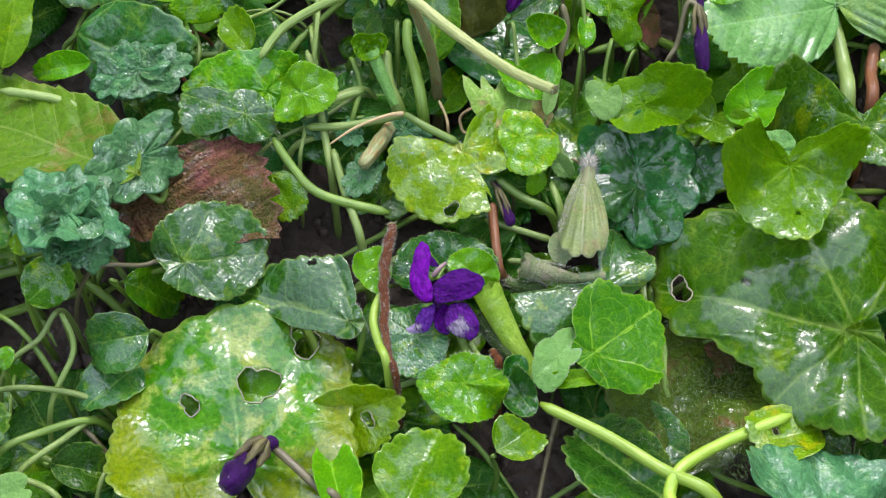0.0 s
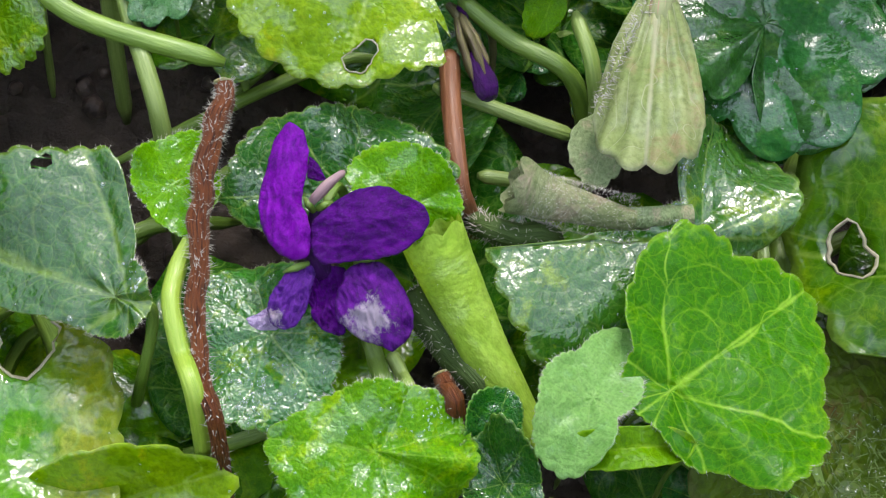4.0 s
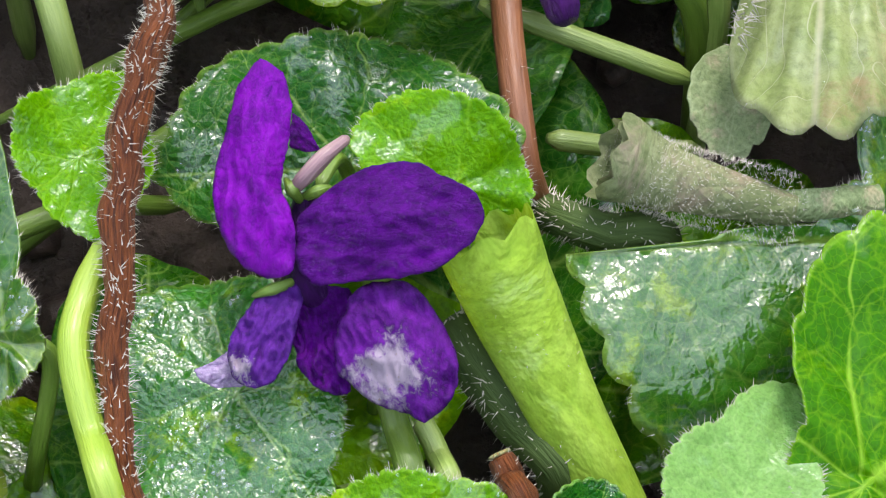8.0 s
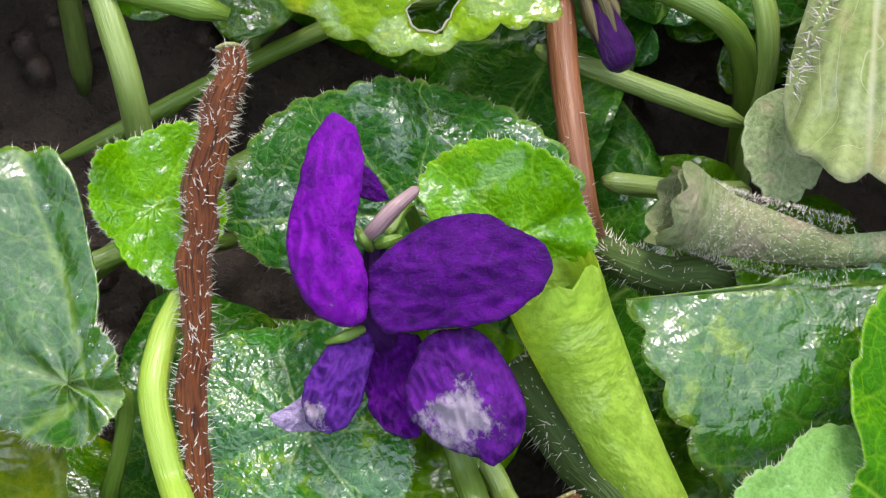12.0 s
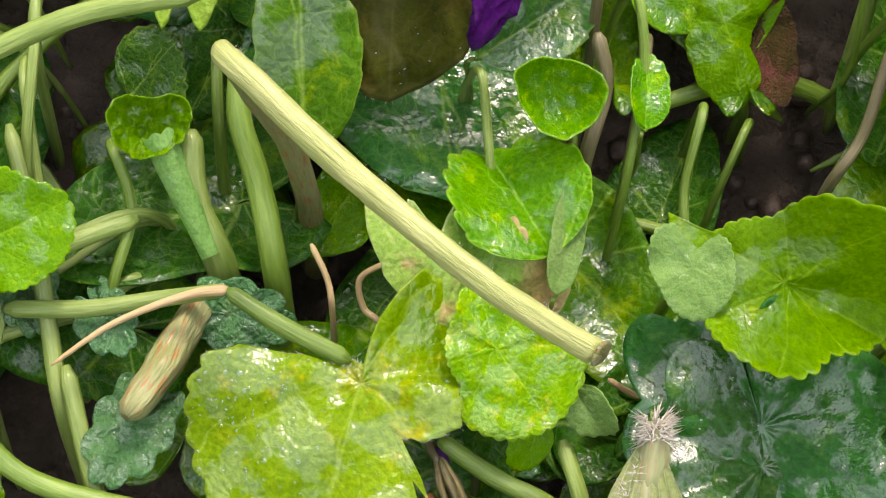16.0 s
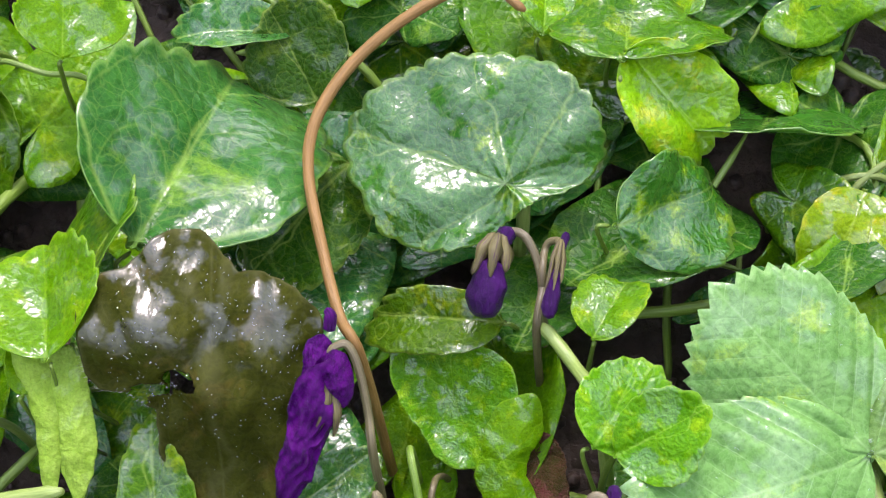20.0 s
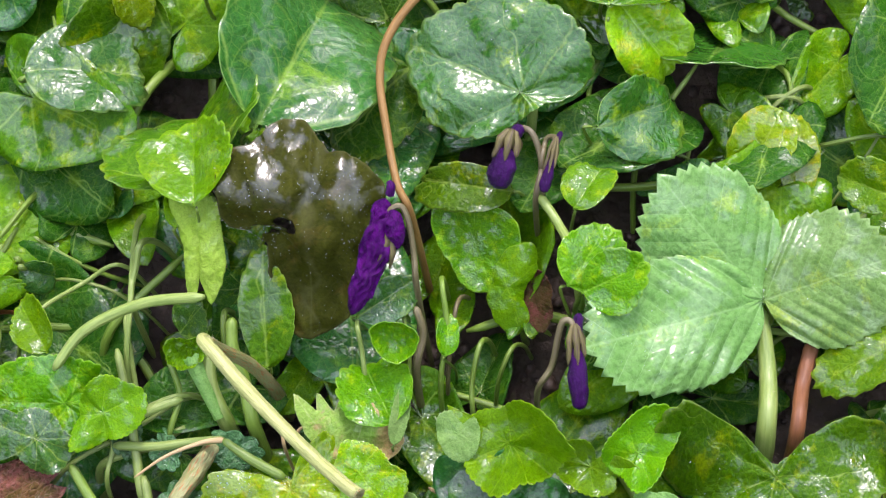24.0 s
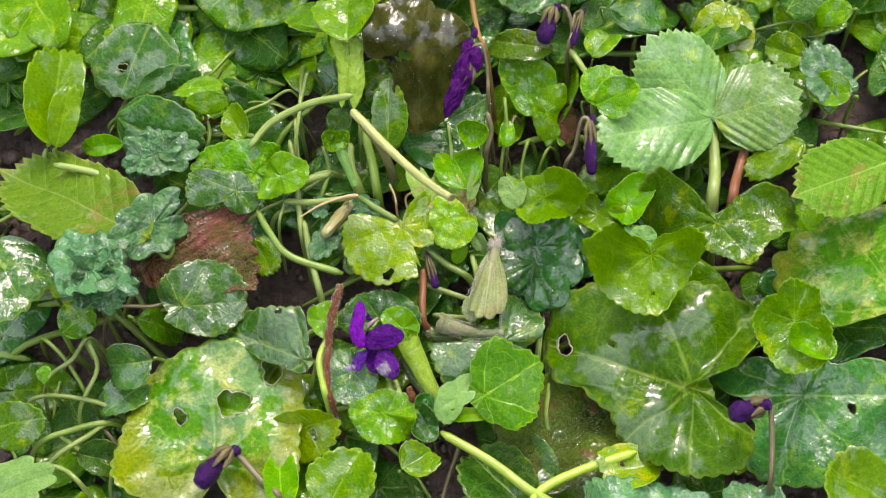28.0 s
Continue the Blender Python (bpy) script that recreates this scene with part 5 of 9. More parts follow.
leaf('violet_leaf', (-0.0100, 0.0024, -0.0026), (-0.0048, -0.0044, -0.0037), (-0.050, -0.199, 0.979), 1.76, fuzz=220, drops=255, fine=2, wave=0.04, quilt=0.03, vee=0.0, bend=-0.15, ruffle=0.03, seed=11, kind=((-156, 0.82), (-130, 0.75), (-86, 0.52), (-40, 0.68), (-15, 0.73), (0, 1.0), (36, 0.91), (71, 0.93), (126, 0.65), (173, 0.87)), material='milky', root=(-0.0100, 0.0064, -0.0229), stalk_r=0.00014, label='wet violet leaf with beaded water', category="leaf")
leaf('violet_leaf', (-0.0310, -0.0107, -0.0132), (-0.0130, -0.0086, -0.0047), (-0.208, -0.752, 0.625), 0.77, drops=17, holes=((0.1, 0.62, 0.06, 1.0),), seed=12, vee=0.27, bend=-0.05, ruffle=0.035, lobes=-0.28, curl=0.4, cup=0.06, kind='oval', material='yellow', root=(-0.0310, -0.0067, -0.0262), stalk_r=0.00051, label='yellowing violet leaf low among the stalks', category="leaf")
leaf('violet_leaf', (0.0247, 0.0112, -0.0004), (0.0080, 0.0086, 0.0025), (0.213, -0.363, 0.907), 1.29, fuzz=220, drops=187, fine=2, wave=0.06, cup=-0.2, quilt=0.03, bend=-0.2, vee=0.0, ruffle=0.03, seed=13, kind=((-167, 0.36), (-78, 0.23), (-55, 0.57), (-49, 0.77), (-41, 0.99), (-28, 0.98), (-16, 0.98), (0, 1.0), (2, 0.56), (16, 0.2), (85, 0.2), (88, 0.44), (95, 0.65), (113, 0.69), (132, 0.72), (152, 0.67), (167, 0.58)), material='milky', root=(0.0247, 0.0152, -0.0206), stalk_r=0.00025, label='broad wet violet leaf with yellow flecks', category="leaf")
leaf('violet_leaf', (0.0224, -0.0035, 0.0012), (0.0345, 0.0064, 0.0007), (0.146, -0.131, 0.981), 1.49, fuzz=220, fine=2, wave=0.03, cup=0.3, bend=-0.2, quilt=0.02, vee=0.0, ruffle=0.03, seed=14, kind=((-107, 0.29), (-77, 0.57), (-61, 0.78), (-48, 0.89), (-34, 0.89), (-24, 0.83), (-14, 0.96), (0, 1.0), (16, 0.9), (39, 0.77), (62, 0.81), (90, 0.74), (107, 0.48), (159, 0.29)), material='veined', root=(0.0224, 0.0005, -0.0244), stalk_r=0.00024, label='upright bright green violet leaf lit from behind', category="leaf")
leaf('violet_leaf', (0.0155, -0.0049, 0.0017), (0.0193, 0.0018, 0.0012), (0.109, 0.003, 0.994), 0.97, fuzz=220, cup=0.3, fine=2, vee=0.0, bend=-0.15, ruffle=0.03, seed=15, kind=((-171, 0.89), (-128, 0.61), (-47, 0.52), (0, 1.0), (36, 0.56), (108, 0.33), (170, 0.88)), material='pale', root=(0.0155, -0.0009, -0.0247), stalk_r=0.00024, label='pale underside of a folded violet leaf', category="leaf")
leaf('violet_leaf', (0.0236, -0.0082, 0.0003), (0.0121, -0.0096, 0.0011), (0.101, -0.298, 0.949), 0.30, seed=16, vee=0.36, bend=-0.17, ruffle=0.032, lobes=0.29, curl=0.24, cup=0.17, kind='oval', material='light', root=(0.0236, -0.0042, -0.0256), stalk_r=0.00024, label='yellow-green turned edge of a violet leaf', category="leaf")
leaf('violet_leaf', (-0.0016, -0.0086, -0.0009), (-0.0102, -0.0076, -0.0007), (-0.019, -0.315, 0.949), 1.74, fuzz=220, drops=153, fine=2, wave=0.05, cup=0.3, quilt=0.03, vee=0.0, bend=-0.15, ruffle=0.03, seed=17, kind=((-166, 0.88), (-138, 0.91), (-87, 0.87), (-37, 0.86), (0, 1.0), (23, 0.74), (51, 0.62), (106, 0.66), (134, 0.82), (158, 0.88)), material='mid', root=(-0.0016, -0.0046, -0.0257), stalk_r=0.00023, label='fresh green violet leaf with water on its rim', category="leaf")
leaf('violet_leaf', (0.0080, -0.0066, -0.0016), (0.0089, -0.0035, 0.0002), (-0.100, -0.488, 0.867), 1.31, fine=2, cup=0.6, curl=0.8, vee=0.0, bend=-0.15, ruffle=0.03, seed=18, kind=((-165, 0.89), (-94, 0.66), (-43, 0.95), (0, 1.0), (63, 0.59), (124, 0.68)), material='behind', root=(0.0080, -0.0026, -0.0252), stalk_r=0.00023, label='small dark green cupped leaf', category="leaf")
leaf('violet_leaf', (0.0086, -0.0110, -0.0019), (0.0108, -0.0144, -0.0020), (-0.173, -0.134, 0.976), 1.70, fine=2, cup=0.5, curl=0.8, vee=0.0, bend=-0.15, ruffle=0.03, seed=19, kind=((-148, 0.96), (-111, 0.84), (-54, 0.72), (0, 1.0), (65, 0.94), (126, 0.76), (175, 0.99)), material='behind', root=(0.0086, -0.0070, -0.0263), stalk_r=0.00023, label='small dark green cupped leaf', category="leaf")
leaf('violet_leaf', (0.0039, -0.0221, -0.0015), (0.0106, -0.0170, -0.0019), (0.135, -0.108, 0.985), 1.21, cup=0.31, seed=20, vee=0.35, bend=-0.11, ruffle=0.047, lobes=0.84, curl=-0.26, kind='oval', material='mid', root=(0.0039, -0.0181, -0.0291), stalk_r=0.0005, label='fresh green violet leaf folded along its midrib', category="leaf")
leaf('violet_leaf', (-0.0231, -0.0335, -0.0043), (-0.0266, -0.0164, -0.0041), (0.034, -0.008, 0.999), 0.55, cup=0.53, seed=21, vee=0.34, bend=-0.34, ruffle=0.035, lobes=0.61, curl=-0.1, kind='oval', material='light', root=(-0.0231, -0.0295, -0.0320), stalk_r=0.00066, label='folded violet leaf standing on edge', category="leaf")
leaf('violet_leaf', (-0.0131, -0.0329, -0.0028), (-0.0061, -0.0179, -0.0025), (-0.084, 0.019, 0.996), 1.21, cup=0.35, wave=0.06, seed=22, vee=0.35, bend=0.24, ruffle=0.029, lobes=0.91, curl=-0.28, kind='oval', material='mid', root=(-0.0131, -0.0289, -0.0319), stalk_r=0.00066, label='bright violet leaf beside a folded leaf', category="leaf")
leaf('violet_leaf', (0.0386, -0.0190, -0.0109), (0.0254, -0.0083, -0.0097), (-0.026, -0.141, 0.990), 0.77, drops=51, seed=23, vee=0.17, bend=-0.47, ruffle=0.052, lobes=-0.06, curl=0.01, cup=0.1, kind='oval', material='blue', root=(0.0386, -0.0150, -0.0283), stalk_r=0.0005, label='wet bluish green violet leaf', category="leaf")
leaf('violet_leaf', (0.0343, -0.0279, -0.0110), (0.0184, -0.0137, -0.0114), (-0.019, 0.012, 1.000), 0.89, cup=0.22, seed=24, vee=0.39, bend=0.04, ruffle=0.033, lobes=0.2, curl=-0.09, kind='oval', material='dark', root=(0.0343, -0.0239, -0.0306), stalk_r=0.0005, label='dark glossy violet leaf low in the clump', category="leaf")
leaf('violet_leaf', (0.0626, -0.0156, -0.0072), (0.0491, -0.0197, -0.0055), (0.086, 0.117, 0.989), 1.03, cup=0.7, holes=((0.1, 0.6, 0.05, 1.0),), seed=25, vee=0.19, bend=0.07, ruffle=0.057, lobes=0.96, curl=-0.31, kind='oval', material='yellow', root=(0.0626, -0.0116, -0.0275), stalk_r=0.00051, label='yellowed curled leaf with brown spots', category="leaf")
leaf('violet_leaf', (0.0611, -0.0358, -0.0051), (0.0607, -0.0207, -0.0056), (0.349, 0.039, 0.936), 2.47, fine=2, drops=102, wave=0.08, seed=26, vee=0.06, bend=0.13, ruffle=0.062, lobes=1.26, curl=-0.14, cup=0.07, kind='oval', material='ivy', root=(0.0611, -0.0318, -0.0326), stalk_r=0.00064, label='wrinkled pale green leaf with scalloped rim and water beads', category="leaf")
leaf('violet_leaf', (0.0862, -0.0342, -0.0058), (0.0847, -0.0220, -0.0013), (-0.298, -0.366, 0.882), 1.24, drops=68, wave=0.08, seed=27, vee=0.17, bend=-0.5, ruffle=0.03, lobes=0.39, curl=0.4, cup=0.15, kind='oval', material='ivy', root=(0.0862, -0.0302, -0.0322), stalk_r=0.00064, label='wrinkled pale green leaf with scalloped rim and water beads', category="leaf")
leaf('violet_leaf', (0.0682, 0.0007, 0.0007), (0.0335, 0.0124, -0.0005), (-0.130, -0.287, 0.949), 1.37, fine=2, drops=119, wave=0.08, cup=-0.25, quilt=0.045, bend=-0.2, ruffle=0.05, holes=((0.02, 0.85, 0.055, 1.0), (0.12, 0.52, 0.028, 1.4)), vee=0.0, seed=28, kind=((-174, 0.2), (-164, 0.56), (-141, 0.62), (-121, 0.59), (-88, 0.53), (-65, 0.54), (-39, 0.5), (-19, 0.64), (-16, 0.83), (0, 1.0), (16, 1.03), (26, 0.94), (41, 0.79), (70, 0.68), (97, 0.69), (111, 0.71), (126, 0.58), (144, 0.34), (145, 0.15)), material='glossy', root=(0.0682, 0.0047, -0.0233), stalk_r=0.00092, label='very large glossy violet leaf with brown spots and a hole', category="leaf")
leaf('violet_leaf', (0.0595, 0.0278, 0.0143), (0.0613, 0.0138, 0.0092), (-0.010, -0.342, 0.940), 2.12, fine=2, cup=0.35, wave=0.07, lobes=1.6, curl=0.7, bend=0.25, drops=20, holes=((0.03, 0.62, 0.03, 1.5),), vee=0.0, ruffle=0.03, seed=29, kind=((-130, 0.42), (-117, 0.71), (-90, 0.84), (-63, 0.69), (-28, 0.73), (0, 1.0), (31, 0.96), (72, 1.0), (90, 1.06), (115, 0.81), (134, 0.69), (135, 0.39), (176, 0.11)), material='light', root=(0.0595, 0.0318, -0.0164), stalk_r=0.00093, label='bright green heart-shaped violet leaf', category="leaf")
leaf('violet_leaf', (0.0578, 0.0314, 0.0150), (0.0531, 0.0341, 0.0162), (0.008, -0.382, 0.924), 1.04, cup=0.3, vee=0.0, bend=-0.15, ruffle=0.03, seed=30, kind=((-33, 0.72), (0, 1.0), (35, 0.64), (114, 0.57), (172, 0.4)), material='pale', root=(0.0578, 0.0354, -0.0155), stalk_r=0.00067, label='pale turned-up lobe of the heart-shaped leaf', category="leaf")
leaf('violet_leaf', (0.0926, 0.0138, 0.0089), (0.0927, 0.0026, 0.0054), (-0.06, -0.30, 0.95), 1.5, fine=2, cup=0.3, wave=0.05, lobes=0.6, curl=0.6, ruffle=0.03, seed=31, kind=((-180, 0.83), (-162, 0.83), (-144, 0.77), (-126, 0.6), (-108, 0.55), (-90, 0.67), (-72, 0.77), (-54, 0.92), (-36, 1.0), (0, 1.0), (18, 0.96), (36, 0.84), (54, 0.78), (90, 0.82), (108, 0.75), (126, 0.69), (144, 0.6), (162, 0.72)), material='mid', root=(0.0927, 0.0154, -0.0206), stalk_r=0.00065, label='bright green violet leaf with upturned sides', category="leaf")
leaf('violet_leaf', (0.0951, 0.0100, 0.0088), (0.1020, 0.0094, 0.0078), (0.097, -0.361, 0.927), 1.22, cup=0.8, curl=1.2, vee=0.0, bend=-0.15, ruffle=0.03, seed=32, kind=((-149, 0.62), (-64, 0.46), (0, 1.0), (38, 0.99), (101, 0.5), (169, 0.59)), material='light', root=(0.0951, 0.0140, -0.0209), stalk_r=0.00065, label='upturned lobe of a bright green leaf', category="leaf")
leaf('violet_leaf', (0.0960, 0.0010, -0.0021), (0.1210, 0.0021, -0.0020), (0.008, -0.316, 0.949), 1.66, fine=2, drops=391, wave=0.07, quilt=0.03, holes=((0.12, 0.42, 0.04, 1.0),), vee=0.0, bend=-0.15, ruffle=0.03, seed=33, kind=((-167, 0.89), (-157, 0.84), (-142, 0.58), (-118, 0.28), (-45, 0.4), (-25, 0.77), (0, 1.0), (30, 1.03), (63, 0.86), (99, 0.84), (124, 0.88), (134, 0.83), (146, 0.55), (171, 0.49)), material='blue', root=(0.0960, 0.0050, -0.0232), stalk_r=0.00065, label='wet violet leaf with rows of water drops', category="leaf")
leaf('dead_leaf', (0.0535, 0.0062, -0.0135), (0.0306, -0.0011, -0.0162), (-0.060, -0.163, 0.985), 1.02, wave=0.1, seed=34, vee=-0.06, bend=0.19, ruffle=0.043, lobes=-0.12, curl=-0.48, cup=0.19, kind='oval', material='moss', label='brown dead leaf in the gap under the large leaf', category="leaf")
leaf('violet_leaf', (0.1163, -0.0249, -0.0048), (0.0993, -0.0176, -0.0015), (0.157, -0.083, 0.984), 1.04, seed=35, vee=0.29, bend=0.17, ruffle=0.057, lobes=0.39, curl=0.2, cup=0.02, kind='oval', material='mid', root=(0.1163, -0.0209, -0.0298), stalk_r=0.00064, label='round green violet leaf', category="leaf")
leaf('violet_leaf', (0.1178, 0.0199, 0.0085), (0.1025, 0.0454, 0.0088), (-0.259, -0.167, 0.951), 1.50, fine=2, drops=153, wave=0.06, seed=36, vee=-0.01, bend=-0.62, ruffle=0.06, lobes=1.02, curl=0.42, cup=-0.06, kind='oval', material='holed', root=(0.1178, 0.0239, -0.0184), stalk_r=0.00066, label='large yellow-edged wet leaf', category="leaf")

# leaves behind the flower
leaf('violet_leaf', (-0.0010, 0.0366, 0.0087), (-0.0050, 0.0225, 0.0056), (0.016, -0.220, 0.975), 1.80, drops=255, fine=2, wave=0.06, cup=-0.2, quilt=0.03, fuzz=220, holes=((-0.07, 0.8, 0.085, 1.0),), vee=0.0, bend=-0.15, ruffle=0.03, seed=37, kind=((-176, 0.41), (-165, 0.7), (-149, 0.75), (-134, 0.57), (-106, 0.53), (-82, 0.59), (-67, 0.5), (-51, 0.37), (-45, 0.73), (-42, 0.53), (-40, 0.87), (-23, 0.87), (0, 1.0), (28, 1.03), (46, 1.01), (71, 0.95), (84, 0.86), (92, 0.69), (97, 0.42), (109, 0.18), (173, 0.1)), material='yellow', root=(-0.0010, 0.0406, -0.0142), stalk_r=0.00023, label='yellowing violet leaf with holes and drops of water', category="leaf")
leaf('violet_leaf', (0.0102, 0.0390, 0.0098), (0.0148, 0.0334, 0.0069), (0.042, -0.433, 0.901), 1.48, drops=34, fine=2, wave=0.05, lobes=0.4, vee=0.0, bend=-0.15, ruffle=0.03, seed=38, kind=((-170, 0.74), (-142, 0.65), (-76, 0.63), (-52, 0.94), (-39, 1.0), (0, 1.0), (25, 0.98), (57, 0.87), (84, 0.53), (164, 0.56)), material='yellow', root=(0.0102, 0.0430, -0.0135), stalk_r=0.00023, label='yellow-green lobe of a torn violet leaf', category="leaf")
leaf('violet_leaf', (0.0074, 0.0410, 0.0079), (-0.0006, 0.0510, 0.0130), (0.10, -0.40, 0.91), 0.93, wave=0.12, fine=2, curl=0.4, ruffle=0.06, seed=39, kind=((-180, 0.40), (-150, 0.34), (-120, 0.24), (-75, 0.24), (-45, 0.30), (-30, 0.46), (-22, 0.38), (-15, 0.62), (0, 1.0), (8, 0.72), (15, 0.88), (24, 0.62), (34, 0.82), (45, 0.60), (60, 0.78), (75, 0.66), (90, 0.80), (105, 0.72), (120, 0.49), (150, 0.50)), material='ragged', root=(0.0074, 0.0450, -0.0130), stalk_r=0.00023, label='torn withering leaf with a brown ragged rim', category="leaf")
leaf('violet_leaf', (0.0151, 0.0470, 0.0111), (0.0098, 0.0570, 0.0131), (0.045, -0.172, 0.984), 1.12, cup=0.27, fine=2, seed=40, vee=0.34, bend=-0.43, ruffle=0.064, lobes=1.02, curl=-0.07, kind='oval', material='mid', root=(0.0151, 0.0510, -0.0115), stalk_r=0.00023, label='dark green violet leaf with a wet midrib', category="leaf")
leaf('violet_leaf', (0.0154, 0.0437, 0.0104), (0.0173, 0.0525, 0.0125), (0.151, -0.266, 0.952), 0.36, seed=41, vee=0.36, bend=0.12, ruffle=0.039, lobes=0.42, curl=0.01, cup=-0.07, kind='oval', material='pale', root=(0.0154, 0.0477, -0.0123), stalk_r=0.00023, label='pale folded side of a violet leaf', category="leaf")
leaf('violet_leaf', (0.0169, 0.0371, 0.0059), (0.0191, 0.0329, 0.0048), (-0.441, -0.420, 0.793), 0.95, cup=0.28, seed=42, vee=0.23, bend=-0.46, ruffle=0.035, lobes=-0.23, curl=0.07, kind='oval', material='pale', root=(0.0169, 0.0411, -0.0140), stalk_r=0.00019, label='small pale leaf folded downwards', category="leaf")
leaf('violet_leaf', (0.0143, 0.0351, 0.0039), (0.0125, 0.0305, 0.0024), (0.196, -0.369, 0.908), 0.84, seed=43, vee=0.0, bend=-0.6, ruffle=0.054, lobes=0.22, curl=-0.44, cup=0.21, kind='oval', material='light', root=(0.0143, 0.0391, -0.0145), stalk_r=0.00019, label='small bright lobed leaf', category="leaf")
leaf('mallow_leaf', (0.0322, 0.0331, 0.0068), (0.0357, 0.0207, 0.0010), (-0.152, -0.450, 0.880), 1.50, fine=2, drops=102, wave=0.1, cup=-0.2, seed=44, kind='ivy', material='mallow', root=(0.0322, 0.0371, -0.0150), stalk_r=0.00054, label='dark round mallow leaf with a shiny puckered blade', category="leaf")
leaf('mallow_leaf', (0.0321, 0.0302, 0.0053), (0.0350, 0.0406, 0.0084), (0.127, -0.320, 0.939), 1.83, fine=2, drops=102, wave=0.1, seed=45, kind='ivy', material='mallow', root=(0.0321, 0.0342, -0.0158), stalk_r=0.00053, label='dark upper half of a round puckered leaf', category="leaf")
leaf('mallow_leaf', (0.0432, 0.0320, 0.0053), (0.0494, 0.0345, 0.0098), (-0.373, -0.506, 0.778), 1.20, seed=46, kind='ivy', material='mallow', root=(0.0432, 0.0360, -0.0153), stalk_r=0.00053, label='small puckered leaf beside a round leaf', category="leaf")
leaf('violet_leaf', (0.0336, 0.0430, 0.0141), (0.0242, 0.0483, 0.0163), (-0.066, -0.474, 0.878), 1.57, fine=2, cup=0.5, wave=0.06, curl=1.2, lobes=0.8, vee=0.0, bend=-0.15, ruffle=0.03, seed=47, kind=((-145, 0.5), (-97, 0.66), (-61, 0.68), (-29, 0.38), (0, 1.0), (3, 0.63), (47, 0.49), (84, 0.72), (118, 0.88), (141, 0.95), (166, 0.77)), material='light', root=(0.0336, 0.0470, -0.0125), stalk_r=0.00054, label='bright green violet leaf cupped like a shell', category="leaf")
leaf('violet_leaf', (0.0261, 0.0440, 0.0147), (0.0264, 0.0398, 0.0136), (-0.089, -0.256, 0.963), 1.53, cup=0.4, vee=0.0, bend=-0.15, ruffle=0.03, seed=48, kind=((-164, 0.82), (-78, 0.78), (0, 1.0), (64, 0.76), (137, 0.95)), material='pale', root=(0.0261, 0.0480, -0.0123), stalk_r=0.00054, label='pale turned-over margin of a violet leaf', category="leaf")
leaf('violet_leaf', (0.0537, 0.0412, 0.0150), (0.0591, 0.0470, 0.0187), (-0.124, -0.443, 0.888), 1.12, fine=2, cup=0.7, curl=0.9, vee=0.0, bend=-0.15, ruffle=0.03, seed=49, kind=((-142, 0.62), (-71, 0.58), (0, 1.0), (61, 0.52), (117, 0.63), (172, 0.47)), material='light', root=(0.0537, 0.0452, -0.0130), stalk_r=0.00054, label='bright green upright leaf', category="leaf")
leaf('violet_leaf', (0.0465, 0.0395, 0.0130), (0.0548, 0.0362, 0.0138), (-0.248, -0.405, 0.880), 0.98, fine=2, cup=0.6, curl=1.0, vee=0.0, bend=-0.15, ruffle=0.03, seed=50, kind=((-154, 0.56), (-109, 0.52), (-76, 0.16), (0, 1.0), (2, 0.46), (25, 0.57), (115, 0.42), (156, 0.62)), material='light', root=(0.0465, 0.0435, -0.0134), stalk_r=0.00054, label='bright green leaf folded at its base', category="leaf")
leaf('violet_leaf', (0.0749, 0.0375, 0.0137), (0.0833, 0.0276, 0.0122), (-0.07, -0.20, 0.98), 2.0, fine=2, drops=120, wave=0.06, cup=-0.15, quilt=0.04, ruffle=0.04, seed=51, kind=((-180, 0.7), (-172, 0.3), (-160, 0.2), (-141, 0.18), (-116, 0.3), (-103, 0.67), (-90, 1.11), (-77, 1.43), (-64, 1.46), (-51, 1.4), (-39, 1.13), (-26, 0.95), (0, 1.0), (13, 0.85), (26, 0.7), (39, 0.61), (64, 0.55), (90, 0.56), (103, 0.62), (116, 0.8), (129, 1.25), (141, 1.43), (154, 1.5), (167, 1.35)), material='green', root=(0.0749, 0.0380, -0.0140), stalk_r=0.0006, label='glossy violet leaf with two broad lobes', category="leaf")
cupped = thing("violet_leaf", (0.0160, 0.0582, 0.0170), "small curled violet leaf like a cup", "leaf")
sheet(cupped, 'blade', (0.0155, 0.0582, 0.0181), (0.0160, 0.0553, 0.0161), (0.05, -0.60, 0.80), even(0.89, 0.87, 0.9, 0.97, 1.09, 1.13, 1.03, 1.01, 0.97, 0.94, 1.0, 0.91, 0.91, 0.84, 0.85, 0.92, 1.0, 1.21, 1.11, 1.01), 'mid', dome=-0.55, crumple=0.10, curl=0.25, seed=54, thick=0.03)
tube('petiole', [(0.0155, 0.0586, 0.0158), (0.0162, 0.0580, 0.0120), (0.0170, 0.0584, -0.0096)], [0.0009, 0.0006, 0.0006], 'stalk', cupped)
leaf('violet_leaf', (0.0234, 0.0575, 0.0139), (0.0236, 0.0638, 0.0157), (0.270, -0.276, 0.922), 0.64, cup=0.76, seed=55, vee=0.05, bend=0.1, ruffle=0.04, lobes=0.08, curl=0.05, kind='oval', material='mid', root=(0.0234, 0.0615, -0.0088), stalk_r=0.00025, label='small curled leaf in the deep shade', category="leaf")
folded = thing("violet_leaf", (0.0345, 0.0670, 0.0030), "bright violet leaf folded along its midrib with a turned yellow-green side", "leaf")
